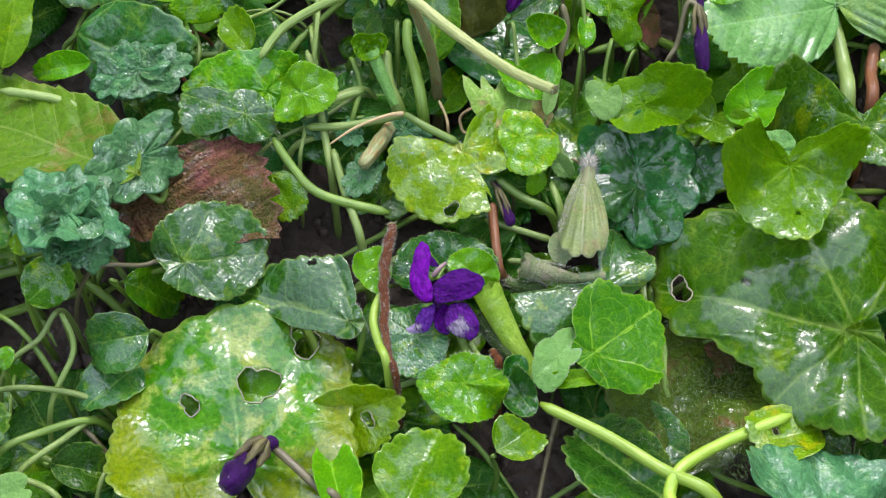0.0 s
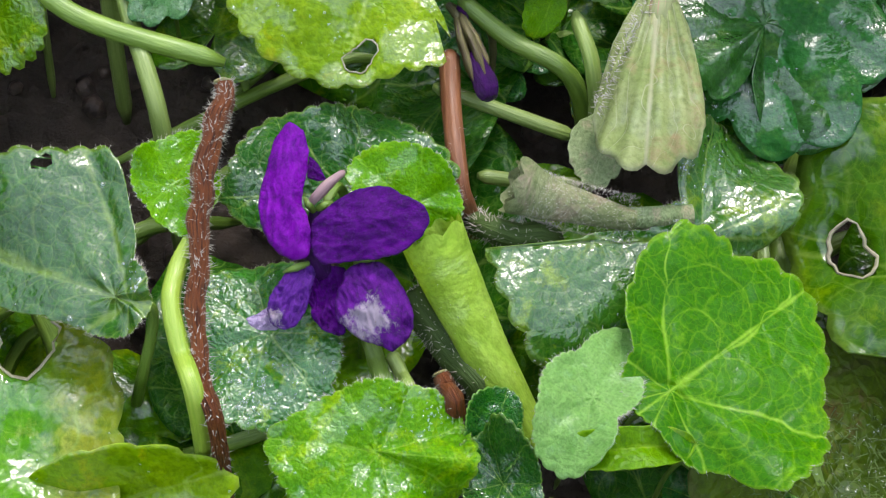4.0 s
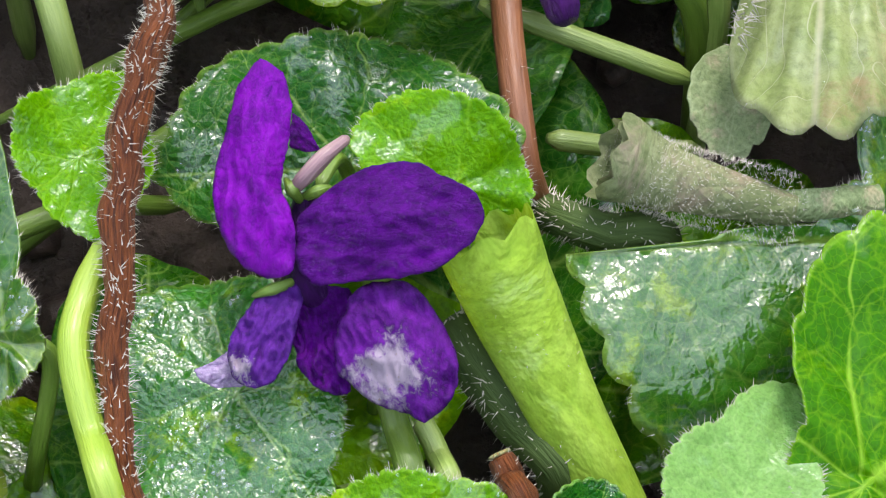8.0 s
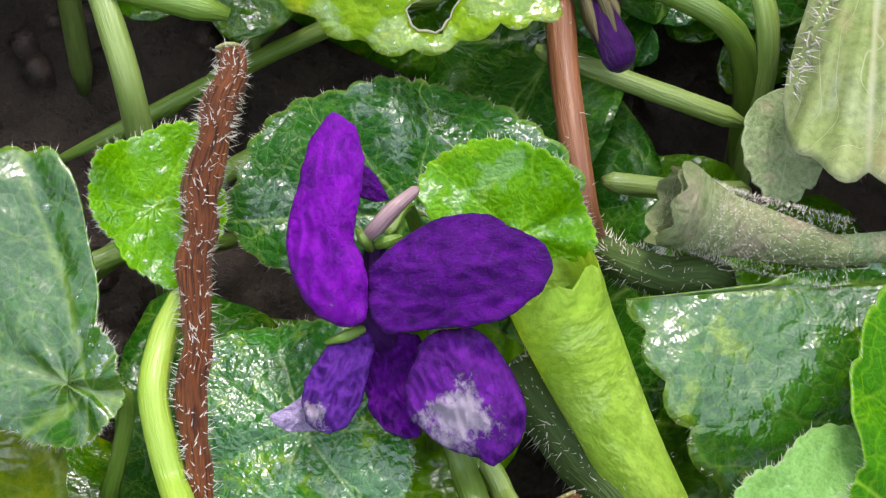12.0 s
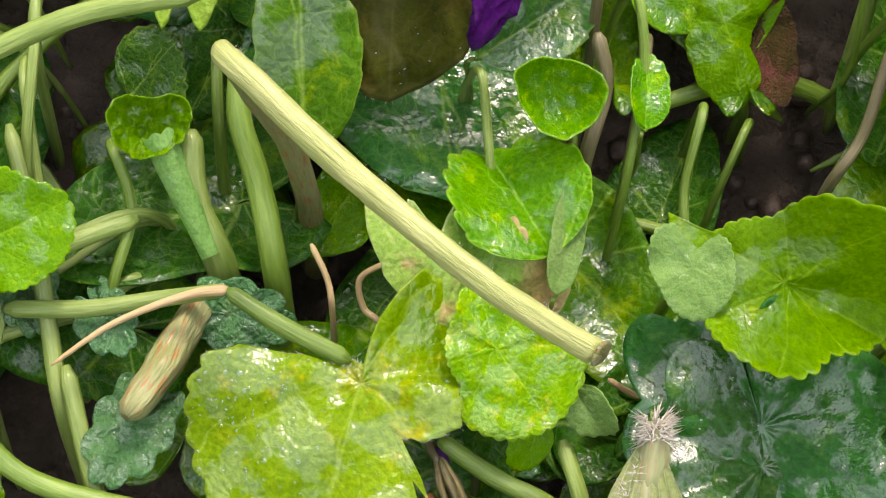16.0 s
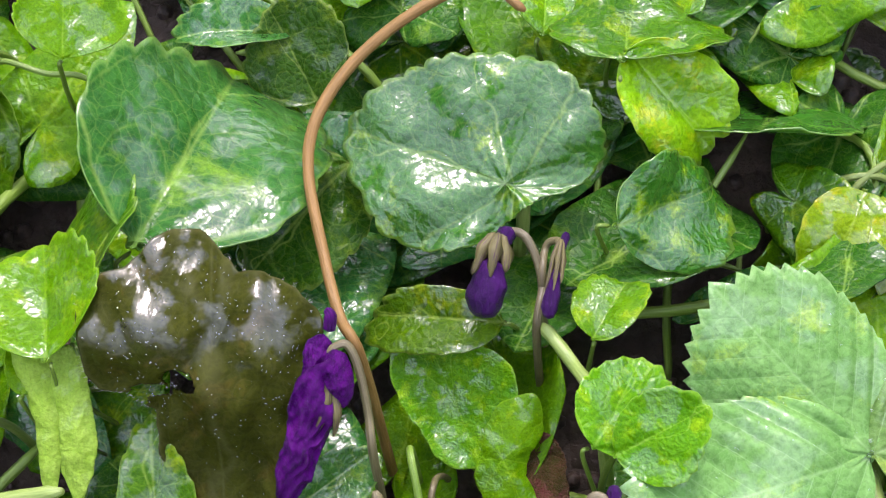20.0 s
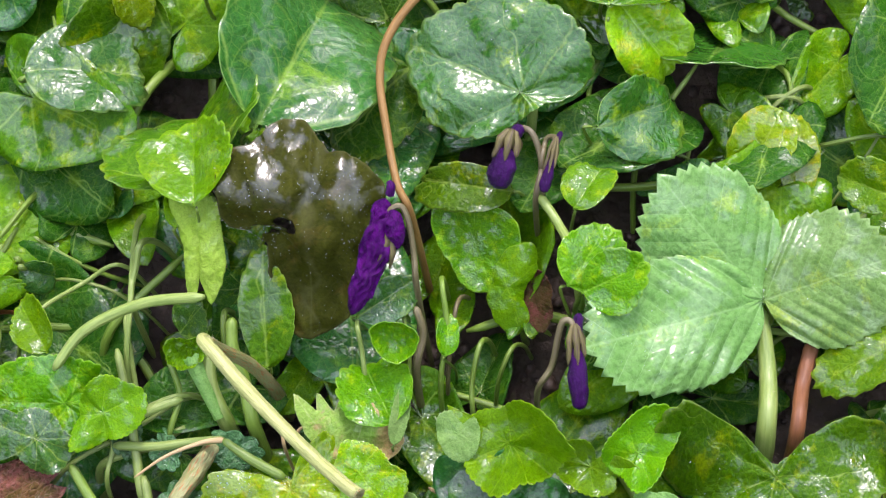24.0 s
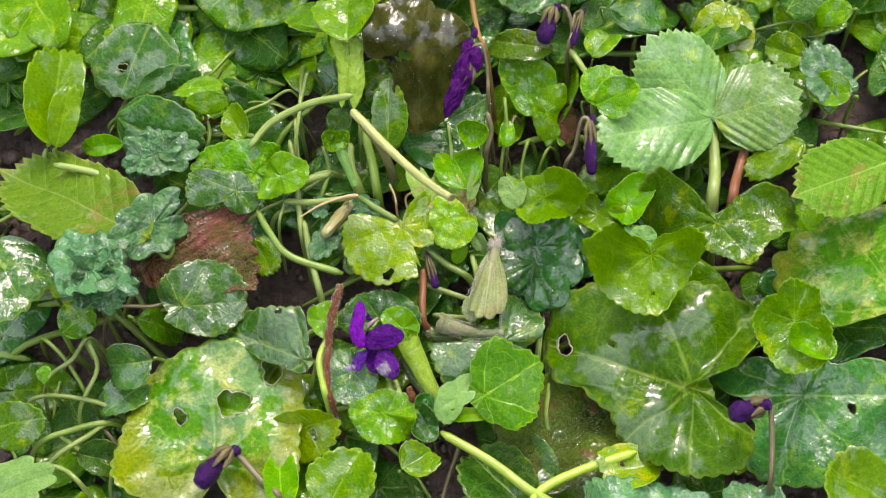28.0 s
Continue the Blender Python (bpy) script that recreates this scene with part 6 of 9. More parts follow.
sheet(folded, 'blade', (0.0273, 0.0779, 0.0113), (0.0300, 0.0716, 0.0071), (0.0, -0.552, 0.834), even(1.33, 0.98, 0.91, 0.96, 0.99, 0.94, 0.86, 0.81, 0.82, 1.0, 0.95, 0.83, 0.68, 0.62, 0.70, 0.83, 1.06, 1.31), 'mid', 'glossy green inner face', dome=-0.16, crumple=0.05, seed=56, thick=0.012, around=140, rings=24)
sheet(folded, 'turned_side', (0.0326, 0.0720, 0.0074), (0.0353, 0.0657, 0.0032), (0.1, -0.50, 0.86), even(0.60, 0.9, 1.09, 0.77, 0.40, 0.34, 0.38, 0.81, 1.0, 0.77, 0.55, 0.49, 0.38, 0.32, 0.42), 'light', 'yellow-green turned side', dome=0.10, crumple=0.05, lean=(-0.1, 0.0), seed=57, thick=0.012)
tube('petiole', [(0.0345, 0.0672, 0.0040), (0.0350, 0.0665, 0.0010), (0.0352, 0.0680, -0.0070)], [0.0005, 0.0006, 0.0007], 'stalk', folded)
withered = thing("withered_leaf", (0.0042, 0.0827, 0.0330), "dark olive withered leaf hanging with wet folded top", "leaf")
tube("stalk", [(0.0030, 0.0775, 0.0300), (0.0040, 0.0800, 0.0270), (0.0060, 0.0810, 0.0150), (0.0080, 0.0800, -0.0050)], [0.0006, 0.0007, 0.0008, 0.0009], "stalk_dark", withered, "thin brown stalk")
sheet(withered, 'blade', (0.0026, 0.0759, 0.0306), (0.0015, 0.0610, 0.0132), (0.016, -0.76, 0.65), even(0.54, 0.47, 0.41, 0.42, 0.45, 0.48, 0.5, 0.51, 0.53, 0.53, 0.49, 0.48, 0.47, 0.48, 0.5, 0.53, 0.59, 0.7, 0.86, 0.96, 1.0, 0.95, 0.81, 0.63, 0.51, 0.44, 0.44, 0.47, 0.6, 0.63, 0.63, 0.65, 0.68, 0.71, 0.66, 0.59, 0.59, 0.63, 0.62, 0.60), 'olive', dome=0.05, crumple=0.12, crease=0.05, fold=(-0.04, 30, 0.35), seed=58, thick=0.01, rings=40, around=220, beads=420, fringe=160, gaps=((0.16, 0.13, 0.085, 0.065), (0.30, 0.20, 0.10, 0.04), (0.42, 0.26, 0.10, 0.05)))
leaf('violet_leaf', (0.0092, 0.0630, 0.0166), (0.0186, 0.0691, 0.0181), (0.143, -0.441, 0.886), 0.71, seed=59, vee=0.38, bend=-0.07, ruffle=0.043, lobes=-0.28, curl=0.4, cup=0.12, kind='oval', material='blue', root=(0.0092, 0.0670, -0.0074), stalk_r=0.00025, label='green leaf behind a hanging flower', category="leaf")
leaf('violet_leaf', (-0.0056, 0.0560, 0.0120), (-0.0061, 0.0715, 0.0244), (-0.015, -0.624, 0.781), 0.52, wave=0.06, seed=60, vee=0.23, bend=-0.18, ruffle=0.067, lobes=0.49, curl=-0.16, cup=-0.17, kind='oval', material='green', root=(-0.0056, 0.0600, -0.0092), stalk_r=0.00025, label='green violet leaf with yellow flecks', category="leaf")
cupped = thing("violet_leaf", (-0.0183, 0.0570, 0.0140), "crumpled young violet leaf opening from its funnel", "leaf")
sheet(cupped, 'blade', (-0.0185, 0.0574, 0.0147), (-0.0194, 0.0552, 0.0131), (0.10, -0.60, 0.80), even(0.92, 1.2, 1.33, 1.28, 1.12, 1.02, 0.88, 0.86, 0.83, 0.85, 0.95, 1.02, 1.02, 1.08, 1.13, 1.31, 1.31, 1.17, 0.93, 0.85), 'light', dome=-0.5, crumple=0.35, crease=0.3, curl=0.3, seed=61, thick=0.03)
tube('petiole', [(-0.0184, 0.0576, 0.0120), (-0.0182, 0.0580, 0.0080), (-0.0181, 0.0595, -0.0093)], [0.0009, 0.0006, 0.0006], 'stalk', cupped)
leaf('violet_leaf', (-0.0207, 0.0622, 0.0116), (-0.0168, 0.0652, 0.0156), (-0.302, -0.597, 0.743), 1.21, seed=62, vee=-0.01, bend=-0.21, ruffle=0.023, lobes=0.63, curl=-0.4, cup=0.08, kind='oval', material='dark', root=(-0.0207, 0.0662, -0.0076), stalk_r=0.00025, label='dark green leaf in the undergrowth', category="leaf")
leaf('violet_leaf', (-0.0325, 0.0495, 0.0131), (-0.0257, 0.0519, 0.0117), (0.361, -0.581, 0.730), 0.76, cup=0.35, seed=63, vee=0.34, bend=0.12, ruffle=0.062, lobes=1.01, curl=0.17, kind='oval', material='mid', root=(-0.0325, 0.0535, -0.0109), stalk_r=0.00025, label='bright leaf with a pointed lobe', category="leaf")

# leaves further up the bank
leaf('violet_leaf', (0.0348, 0.0995, 0.0246), (0.0163, 0.1079, 0.0263), (-0.10, -0.40, 0.91), 1.5, fine=2, wave=0.07, drops=34, cup=-0.15, quilt=0.05, ruffle=0.04, seed=64, kind=((-180, 0.22), (-166, 0.2), (-138, 0.19), (-111, 0.22), (-97, 0.28), (-83, 0.41), (-69, 0.52), (-55, 0.64), (-42, 0.76), (-28, 0.81), (-14, 0.93), (0, 1.0), (14, 0.96), (28, 0.88), (42, 0.83), (55, 0.79), (83, 0.75), (111, 0.7), (125, 0.66), (138, 0.61), (152, 0.49), (166, 0.35)), material='milky', root=(0.0348, 0.1000, 0.0010), stalk_r=0.0009, stalk='stalk_pale', label='broad puckered violet leaf with a white spot', category="leaf")
leaf('violet_leaf', (-0.0067, 0.0897, 0.0319), (0.0053, 0.1191, 0.0298), (0.440, -0.119, 0.890), 0.96, fine=2, wave=0.06, cup=0.29, seed=66, vee=0.19, bend=-0.41, ruffle=0.046, lobes=0.7, curl=-0.34, kind='oval', material='blue', root=(-0.0067, 0.0937, -0.0006), stalk_r=0.00031, label='large glossy green violet leaf', category="leaf")
leaf('violet_leaf', (0.0159, 0.1071, 0.0201), (0.0042, 0.0924, 0.0215), (0.310, -0.164, 0.936), 0.85, wave=0.05, cup=0.15, seed=67, vee=0.01, bend=-0.66, ruffle=0.032, lobes=0.44, curl=0.26, kind='oval', material='dark', root=(0.0159, 0.1111, 0.0038), stalk_r=0.00034, label='glossy dark violet leaf', category="leaf")
leaf('violet_leaf', (-0.0148, 0.0800, 0.0294), (-0.0211, 0.0990, 0.0229), (-0.378, 0.186, 0.907), 1.41, wave=0.06, seed=68, vee=0.37, bend=-0.32, ruffle=0.033, lobes=1.27, curl=0.18, cup=-0.1, kind='oval', material='green', root=(-0.0148, 0.0840, -0.0031), stalk_r=0.00031, label='light green violet leaf behind a hanging leaf', category="leaf")
leaf('violet_leaf', (-0.0194, 0.0741, 0.0264), (-0.0182, 0.0824, 0.0294), (0.253, -0.364, 0.896), 0.60, cup=0.49, seed=69, vee=0.03, bend=-0.48, ruffle=0.061, lobes=0.1, curl=-0.27, kind='oval', material='light', root=(-0.0194, 0.0781, -0.0046), stalk_r=0.00031, label='pale young leaf at the edge of the bank', category="leaf")
leaf('violet_leaf', (-0.0178, 0.1177, 0.0314), (-0.0181, 0.1273, 0.0339), (0.406, -0.215, 0.888), 1.74, cup=0.88, seed=70, vee=-0.1, bend=0.23, ruffle=0.026, lobes=1.23, curl=0.09, kind='oval', material='light', root=(-0.0178, 0.1217, 0.0065), stalk_r=0.00034, label='bright rolled leaf at the top of the bank', category="leaf")
leaf('violet_leaf', (0.0335, 0.0854, 0.0168), (0.0178, 0.0870, 0.0185), (0.061, -0.386, 0.920), 0.60, seed=71, vee=0.29, bend=-0.32, ruffle=0.045, lobes=0.97, curl=0.03, cup=-0.06, kind='oval', material='green', root=(0.0335, 0.0894, -0.0017), stalk_r=0.00032, label='striped green leaf behind the buds', category="leaf")
leaf('violet_leaf', (0.0438, 0.0803, 0.0206), (0.0481, 0.0876, 0.0229), (-0.128, -0.223, 0.966), 1.01, seed=72, vee=0.26, bend=-0.6, ruffle=0.035, lobes=0.87, curl=-0.41, cup=-0.01, kind='oval', material='mid', root=(0.0438, 0.0843, -0.0030), stalk_r=0.00031, label='small green leaf beside the buds', category="leaf")
leaf('violet_leaf', (0.0429, 0.0663, 0.0218), (0.0498, 0.0765, 0.0228), (0.364, -0.331, 0.871), 1.06, cup=0.22, seed=73, vee=-0.07, bend=-0.58, ruffle=0.036, lobes=0.43, curl=0.48, kind='oval', material='mid', root=(0.0429, 0.0703, -0.0066), stalk_r=0.0003, label='small green lobed leaf', category="leaf")
leaf('violet_leaf', (0.0502, 0.1149, 0.0286), (0.0603, 0.1053, 0.0206), (0.184, -0.509, 0.841), 0.86, wave=0.1, seed=74, vee=0.33, bend=-0.39, ruffle=0.065, lobes=0.3, curl=-0.28, cup=-0.11, kind='oval', material='yellow', root=(0.0502, 0.1189, 0.0058), stalk_r=0.00033, label='yellowing leaf in the upper bank', category="leaf")
leaf('violet_leaf', (0.0494, 0.1128, 0.0291), (0.0525, 0.1266, 0.0260), (-0.001, 0.220, 0.976), 1.72, wave=0.09, seed=75, vee=-0.03, bend=-0.01, ruffle=0.061, lobes=0.87, curl=-0.17, cup=0.15, kind='oval', material='green', root=(0.0494, 0.1168, 0.0053), stalk_r=0.00033, label='mottled green leaf in the upper bank', category="leaf")
leaf('violet_leaf', (0.0473, 0.0935, 0.0233), (0.0625, 0.1006, 0.0205), (0.391, -0.552, 0.737), 1.01, wave=0.1, seed=76, vee=0.08, bend=-0.46, ruffle=0.054, lobes=-0.26, curl=-0.03, cup=0.13, kind='oval', material='milky', root=(0.0473, 0.0975, 0.0004), stalk_r=0.00032, label='dark wet leaf mirroring the sky', category="leaf")
leaf('violet_leaf', (0.0775, 0.1005, 0.0167), (0.0720, 0.0884, 0.0150), (0.014, -0.140, 0.990), 0.85, seed=77, vee=0.18, bend=-0.45, ruffle=0.053, lobes=0.93, curl=0.1, cup=0.14, kind='oval', material='yellow', root=(0.0775, 0.1045, 0.0021), stalk_r=0.00033, label='yellow-tipped leaf by the stone', category="leaf")
leaf('violet_leaf', (0.0119, 0.1156, 0.0219), (0.0071, 0.1254, 0.0291), (-0.131, -0.623, 0.771), 1.15, seed=78, vee=0.17, bend=0.22, ruffle=0.035, lobes=1.24, curl=0.16, cup=-0.2, kind='oval', material='dark', root=(0.0119, 0.1196, 0.0060), stalk_r=0.00034, label='green leaf at the top of the bank', category="leaf")
leaf('violet_leaf', (0.0403, 0.1199, 0.0268), (0.0415, 0.1295, 0.0282), (0.421, -0.183, 0.888), 1.08, seed=79, vee=0.29, bend=-0.18, ruffle=0.047, lobes=-0.23, curl=0.23, cup=-0.12, kind='oval', material='mid', root=(0.0403, 0.1239, 0.0071), stalk_r=0.00034, label='green leaf at the top of the bank', category="leaf")
leaf('violet_leaf', (-0.0300, 0.1188, 0.0288), (-0.0411, 0.1057, 0.0160), (0.324, -0.785, 0.527), 0.99, wave=0.1, seed=80, vee=0.01, bend=0.15, ruffle=0.038, lobes=0.21, curl=-0.42, cup=0.13, kind='oval', material='green', root=(-0.0300, 0.1228, 0.0068), stalk_r=0.00044, label='wide green leaf at the top of the bank', category="leaf")
leaf('violet_leaf', (-0.0316, 0.1209, 0.0305), (-0.0300, 0.1113, 0.0258), (0.391, -0.351, 0.851), 0.72, seed=81, vee=0.03, bend=-0.69, ruffle=0.064, lobes=1.16, curl=0.01, cup=0.11, kind='oval', material='yellow', root=(-0.0316, 0.1249, 0.0074), stalk_r=0.00044, label='pale mottled leaf near the edge', category="leaf")
leaf('violet_leaf', (-0.0491, 0.1049, 0.0241), (-0.0292, 0.1064, 0.0233), (0.043, -0.014, 0.999), 0.98, seed=82, vee=0.15, bend=-0.32, ruffle=0.032, lobes=0.07, curl=-0.09, cup=-0.25, kind='oval', material='blue', root=(-0.0491, 0.1089, 0.0033), stalk_r=0.00051, label='green leaf lying over the bank', category="leaf")
leaf('violet_leaf', (0.0099, 0.1233, 0.0267), (-0.0046, 0.1211, 0.0308), (0.266, 0.011, 0.964), 0.54, seed=83, vee=0.24, bend=-0.13, ruffle=0.06, lobes=0.69, curl=0.11, cup=0.2, kind='oval', material='blue', root=(0.0099, 0.1273, 0.0080), stalk_r=0.00044, label='dark green leaf in the upper bank', category="leaf")
leaf('violet_leaf', (0.0452, 0.0654, 0.0211), (0.0557, 0.0685, 0.0255), (-0.233, -0.445, 0.865), 1.00, cup=0.2, seed=84, vee=0.0, bend=0.21, ruffle=0.03, lobes=1.09, curl=0.59, kind='oval', material='mid', root=(0.0452, 0.0694, -0.0068), stalk_r=0.00047, label='small green leaf beside the strawberry leaf', category="leaf")
leaf('strawberry_leaflet', (0.0956, 0.0611, 0.0135), (0.0818, 0.0550, 0.0083), (-0.354, -0.001, 0.935), 0.65, pleat=0.02, seed=85, kind='straw', material='mid', root=(0.0956, 0.0651, -0.0079), stalk_r=0.00047, label='bright leaf under the strawberry leaf', category="leaf")
leaf('violet_leaf', (0.1065, 0.0725, 0.0180), (0.0957, 0.0760, 0.0152), (-0.328, -0.296, 0.897), 0.90, cup=0.41, seed=86, vee=0.1, bend=-0.29, ruffle=0.034, lobes=-0.04, curl=0.06, kind='oval', material='mid', root=(0.1065, 0.0765, -0.0050), stalk_r=0.00047, label='small lobed green leaf', category="leaf")
leaf('violet_leaf', (0.0958, 0.0837, 0.0171), (0.0864, 0.0887, 0.0152), (-0.402, -0.428, 0.810), 0.93, seed=87, vee=0.31, bend=-0.12, ruffle=0.033, lobes=0.21, curl=0.33, cup=0.01, kind='oval', material='mid', root=(0.0958, 0.0877, -0.0021), stalk_r=0.00048, label='small green leaf by the stone', category="leaf")
leaf('ground_ivy_leaf', (0.1013, 0.0784, 0.0170), (0.0967, 0.0866, 0.0179), (-0.098, -0.164, 0.982), 1.20, quilt=0.07, seed=88, kind='ivy', material='ivy', root=(0.1013, 0.0824, -0.0035), stalk_r=0.00047, label='puckered round green ground ivy leaf', category="leaf")
leaf('violet_leaf', (0.0798, 0.0860, 0.0111), (0.0797, 0.0993, 0.0174), (0.285, -0.410, 0.866), 0.57, seed=89, vee=0.18, bend=-0.15, ruffle=0.037, lobes=1.07, curl=-0.44, cup=0.01, kind='oval', material='yellow', root=(0.0798, 0.0900, -0.0016), stalk_r=0.00049, label='narrow leaf standing on its stalk', category="leaf")
leaf('violet_leaf', (0.1069, 0.0947, 0.0227), (0.0968, 0.0949, 0.0206), (-0.183, -0.517, 0.836), 0.71, seed=90, vee=-0.04, bend=-0.54, ruffle=0.059, lobes=-0.23, curl=-0.24, cup=-0.04, kind='oval', material='light', root=(0.1069, 0.0987, 0.0007), stalk_r=0.00047, label='bright small leaf on the bank', category="leaf")

# strawberry and ground ivy leaves
leaf('strawberry_leaflet', (-0.0621, 0.0275, 0.0050), (-0.0363, 0.0220, 0.0038), (-0.014, -0.281, 0.960), 1.0, fine=2, pleat=0.04, wave=0.06, cup=-0.25, fuzz=420, drops=40, seed=91, kind=((-180, 0.2), (-147, 0.2), (-115, 0.24), (-98, 0.30), (-82, 0.40), (-72, 0.52), (-65, 0.64), (-58, 0.72), (-52, 0.92), (-48, 0.975), (-47, 0.91), (-40.5, 0.985), (-38.5, 0.905), (-33.5, 0.985), (-32, 0.895), (-25.5, 1.0), (-24.3, 0.905), (-16, 1.015), (-14.6, 0.925), (-8.8, 1.03), (-7.6, 0.95), (-2.4, 1.05), (-1.2, 0.98), (2.0, 1.02), (3.2, 0.93), (8, 0.82), (16, 0.5), (33, 0.36), (65, 0.28), (98, 0.22), (147, 0.2)), material='berry_brown', root=(-0.0640, 0.0280, -0.0160), stalk_r=0.00053, label='strawberry leaflet turned brown and wine red', category="leaf")
leaf('strawberry_leaflet', (-0.0615, 0.0291, 0.0132), (-0.1035, 0.0500, 0.0080), (-0.085, 0.076, 0.993), 0.50, fine=2, pleat=0.025, cup=0.3, seed=92, kind='straw', material='berry_yellow', root=(-0.0615, 0.0331, -0.0161), stalk_r=0.00069, label='yellow-green strawberry leaflet with parallel ribs', category="leaf")
strawberry = thing("strawberry_leaf", (0.0735, 0.0670, 0.0139), "large light green strawberry leaf with three toothed leaflets", "leaf")
leaf('leaflet', (0.0735, 0.0670, 0.0139), (0.0456, 0.0565, 0.0201), (0.290, -0.229, 0.929), 0.72, drops=102, cup=-0.3, fine=2, pleat=0.03, parent=strawberry, wave=0.05, seed=93, kind='straw', material='berry', root=(0.0735, 0.0710, -0.0064), stalk_r=0.00048, label='', category="leaf")
leaf('leaflet', (0.0735, 0.0675, 0.0140), (0.0575, 0.0835, 0.0245), (0.134, -0.449, 0.884), 0.88, drops=34, cup=-0.3, fine=2, pleat=0.03, parent=strawberry, wave=0.05, seed=94, kind='straw', material='berry', label='', category="leaf")
leaf('leaflet', (0.0739, 0.0673, 0.0139), (0.0942, 0.0733, 0.0175), (-0.068, -0.342, 0.937), 1.05, drops=34, cup=-0.3, fine=2, pleat=0.03, parent=strawberry, wave=0.05, seed=95, kind='straw', material='berry', label='', category="leaf")
leaf('strawberry_leaflet', (0.1159, 0.0551, 0.0155), (0.0925, 0.0418, 0.0202), (0.288, -0.175, 0.941), 0.70, fine=2, pleat=0.03, seed=96, kind='straw', material='berry_yellow', root=(0.1159, 0.0591, -0.0094), stalk_r=0.00067, label='yellowing strawberry leaflet with brown rim', category="leaf")
leaf('strawberry_leaflet', (0.0222, 0.0316, 0.0108), (0.0206, 0.0147, 0.0047), (-0.176, -0.319, 0.931), 0.58, fuzz=220, fine=2, pleat=0.02, cup=-0.8, drops=42, seed=97, kind='fan', material='berry_pale', root=(0.0222, 0.0356, -0.0154), stalk_r=0.00019, label='dry pale strawberry leaflet folded like a fan', category="leaf")
leaf('violet_leaf', (0.0188, 0.0236, 0.0007), (0.0168, 0.0162, 0.0018), (-0.048, 0.152, 0.987), 0.75, cup=0.52, seed=98, vee=0.1, bend=-0.6, ruffle=0.059, lobes=-0.1, curl=0.57, kind='oval', material='felt', root=(0.0188, 0.0276, -0.0175), stalk_r=0.00019, label='downy fold of a dry leaf', category="leaf")
trefoil = thing("trefoil_leaf", (0.0713, 0.1259, 0.0055), "small wet bluish leaf in three parts", "leaf")
leaf('leaflet', (0.0713, 0.1259, 0.0055), (0.0739, 0.1369, 0.0101), (-0.440, -0.252, 0.862), 1.08, parent=trefoil, drops=34, seed=99, vee=0.09, bend=-0.51, ruffle=0.038, lobes=-0.16, curl=-0.01, cup=0.03, kind='oval', material='milky', root=(0.0713, 0.1299, 0.0086), stalk_r=0.00037, label='', category="leaf")
leaf('leaflet', (0.0713, 0.1259, 0.0055), (0.0840, 0.1217, 0.0095), (-0.375, -0.327, 0.867), 0.85, parent=trefoil, drops=34, seed=100, vee=0.02, bend=-0.25, ruffle=0.028, lobes=0.19, curl=0.13, cup=-0.02, kind='oval', material='milky', label='', category="leaf")
leaf('leaflet', (0.0713, 0.1259, 0.0055), (0.0642, 0.1015, 0.0214), (0.081, 0.528, 0.845), 0.81, parent=trefoil, drops=34, seed=101, vee=-0.03, bend=0.23, ruffle=0.053, lobes=0.37, curl=0.14, cup=0.02, kind='oval', material='milky', label='', category="leaf")
ivy_plant = thing("ground_ivy", (-0.0718, 0.0160, 0.0162), "rosette of crinkled grey-green ground ivy leaves", "plant")
leaf('leaf', (-0.0734, 0.0177, 0.0165), (-0.0817, 0.0276, 0.0134), (-0.131, 0.190, 0.973), 1.23, quilt=0.07, parent=ivy_plant, wave=0.18, drops=17, seed=102, kind='ivy', material='ivy', root=(-0.0734, 0.0197, -0.0195), stalk_r=0.00051, label='', category="leaf")
leaf('leaf', (-0.0734, 0.0166, 0.0163), (-0.0831, 0.0185, 0.0120), (-0.436, -0.265, 0.860), 1.21, quilt=0.07, parent=ivy_plant, wave=0.18, drops=17, seed=103, kind='ivy', material='ivy', label='', category="leaf")
leaf('leaf', (-0.0719, 0.0171, 0.0164), (-0.0741, 0.0276, 0.0158), (-0.129, 0.028, 0.991), 1.22, quilt=0.07, parent=ivy_plant, wave=0.18, drops=17, seed=104, kind='ivy', material='ivy', label='', category="leaf")
leaf('leaf', (-0.0709, 0.0171, 0.0164), (-0.0662, 0.0224, 0.0167), (0.446, -0.434, 0.783), 1.25, quilt=0.07, parent=ivy_plant, wave=0.18, drops=17, seed=105, kind='ivy', material='ivy', label='', category="leaf")
leaf('leaf', (-0.0703, 0.0155, 0.0160), (-0.0629, 0.0161, 0.0114), (0.496, -0.473, 0.728), 1.20, quilt=0.07, parent=ivy_plant, wave=0.18, drops=17, seed=106, kind='ivy', material='ivy', label='', category="leaf")
leaf('leaf', (-0.0717, 0.0149, 0.0159), (-0.0739, 0.0087, 0.0145), (0.291, -0.311, 0.905), 1.21, quilt=0.07, parent=ivy_plant, wave=0.18, drops=17, seed=107, kind='ivy', material='ivy', label='', category="leaf")
leaf('leaf', (-0.0707, 0.0149, 0.0159), (-0.0665, 0.0100, 0.0114), (-0.042, -0.693, 0.720), 1.27, quilt=0.07, parent=ivy_plant, wave=0.18, drops=17, seed=108, kind='ivy', material='ivy', label='', category="leaf")
leaf('leaf', (-0.0723, 0.0163, 0.0163), (-0.0775, 0.0205, 0.0152), (-0.273, -0.101, 0.957), 1.00, quilt=0.07, parent=ivy_plant, wave=0.18, drops=17, seed=109, kind='ivy', material='ivy', label='', category="leaf")
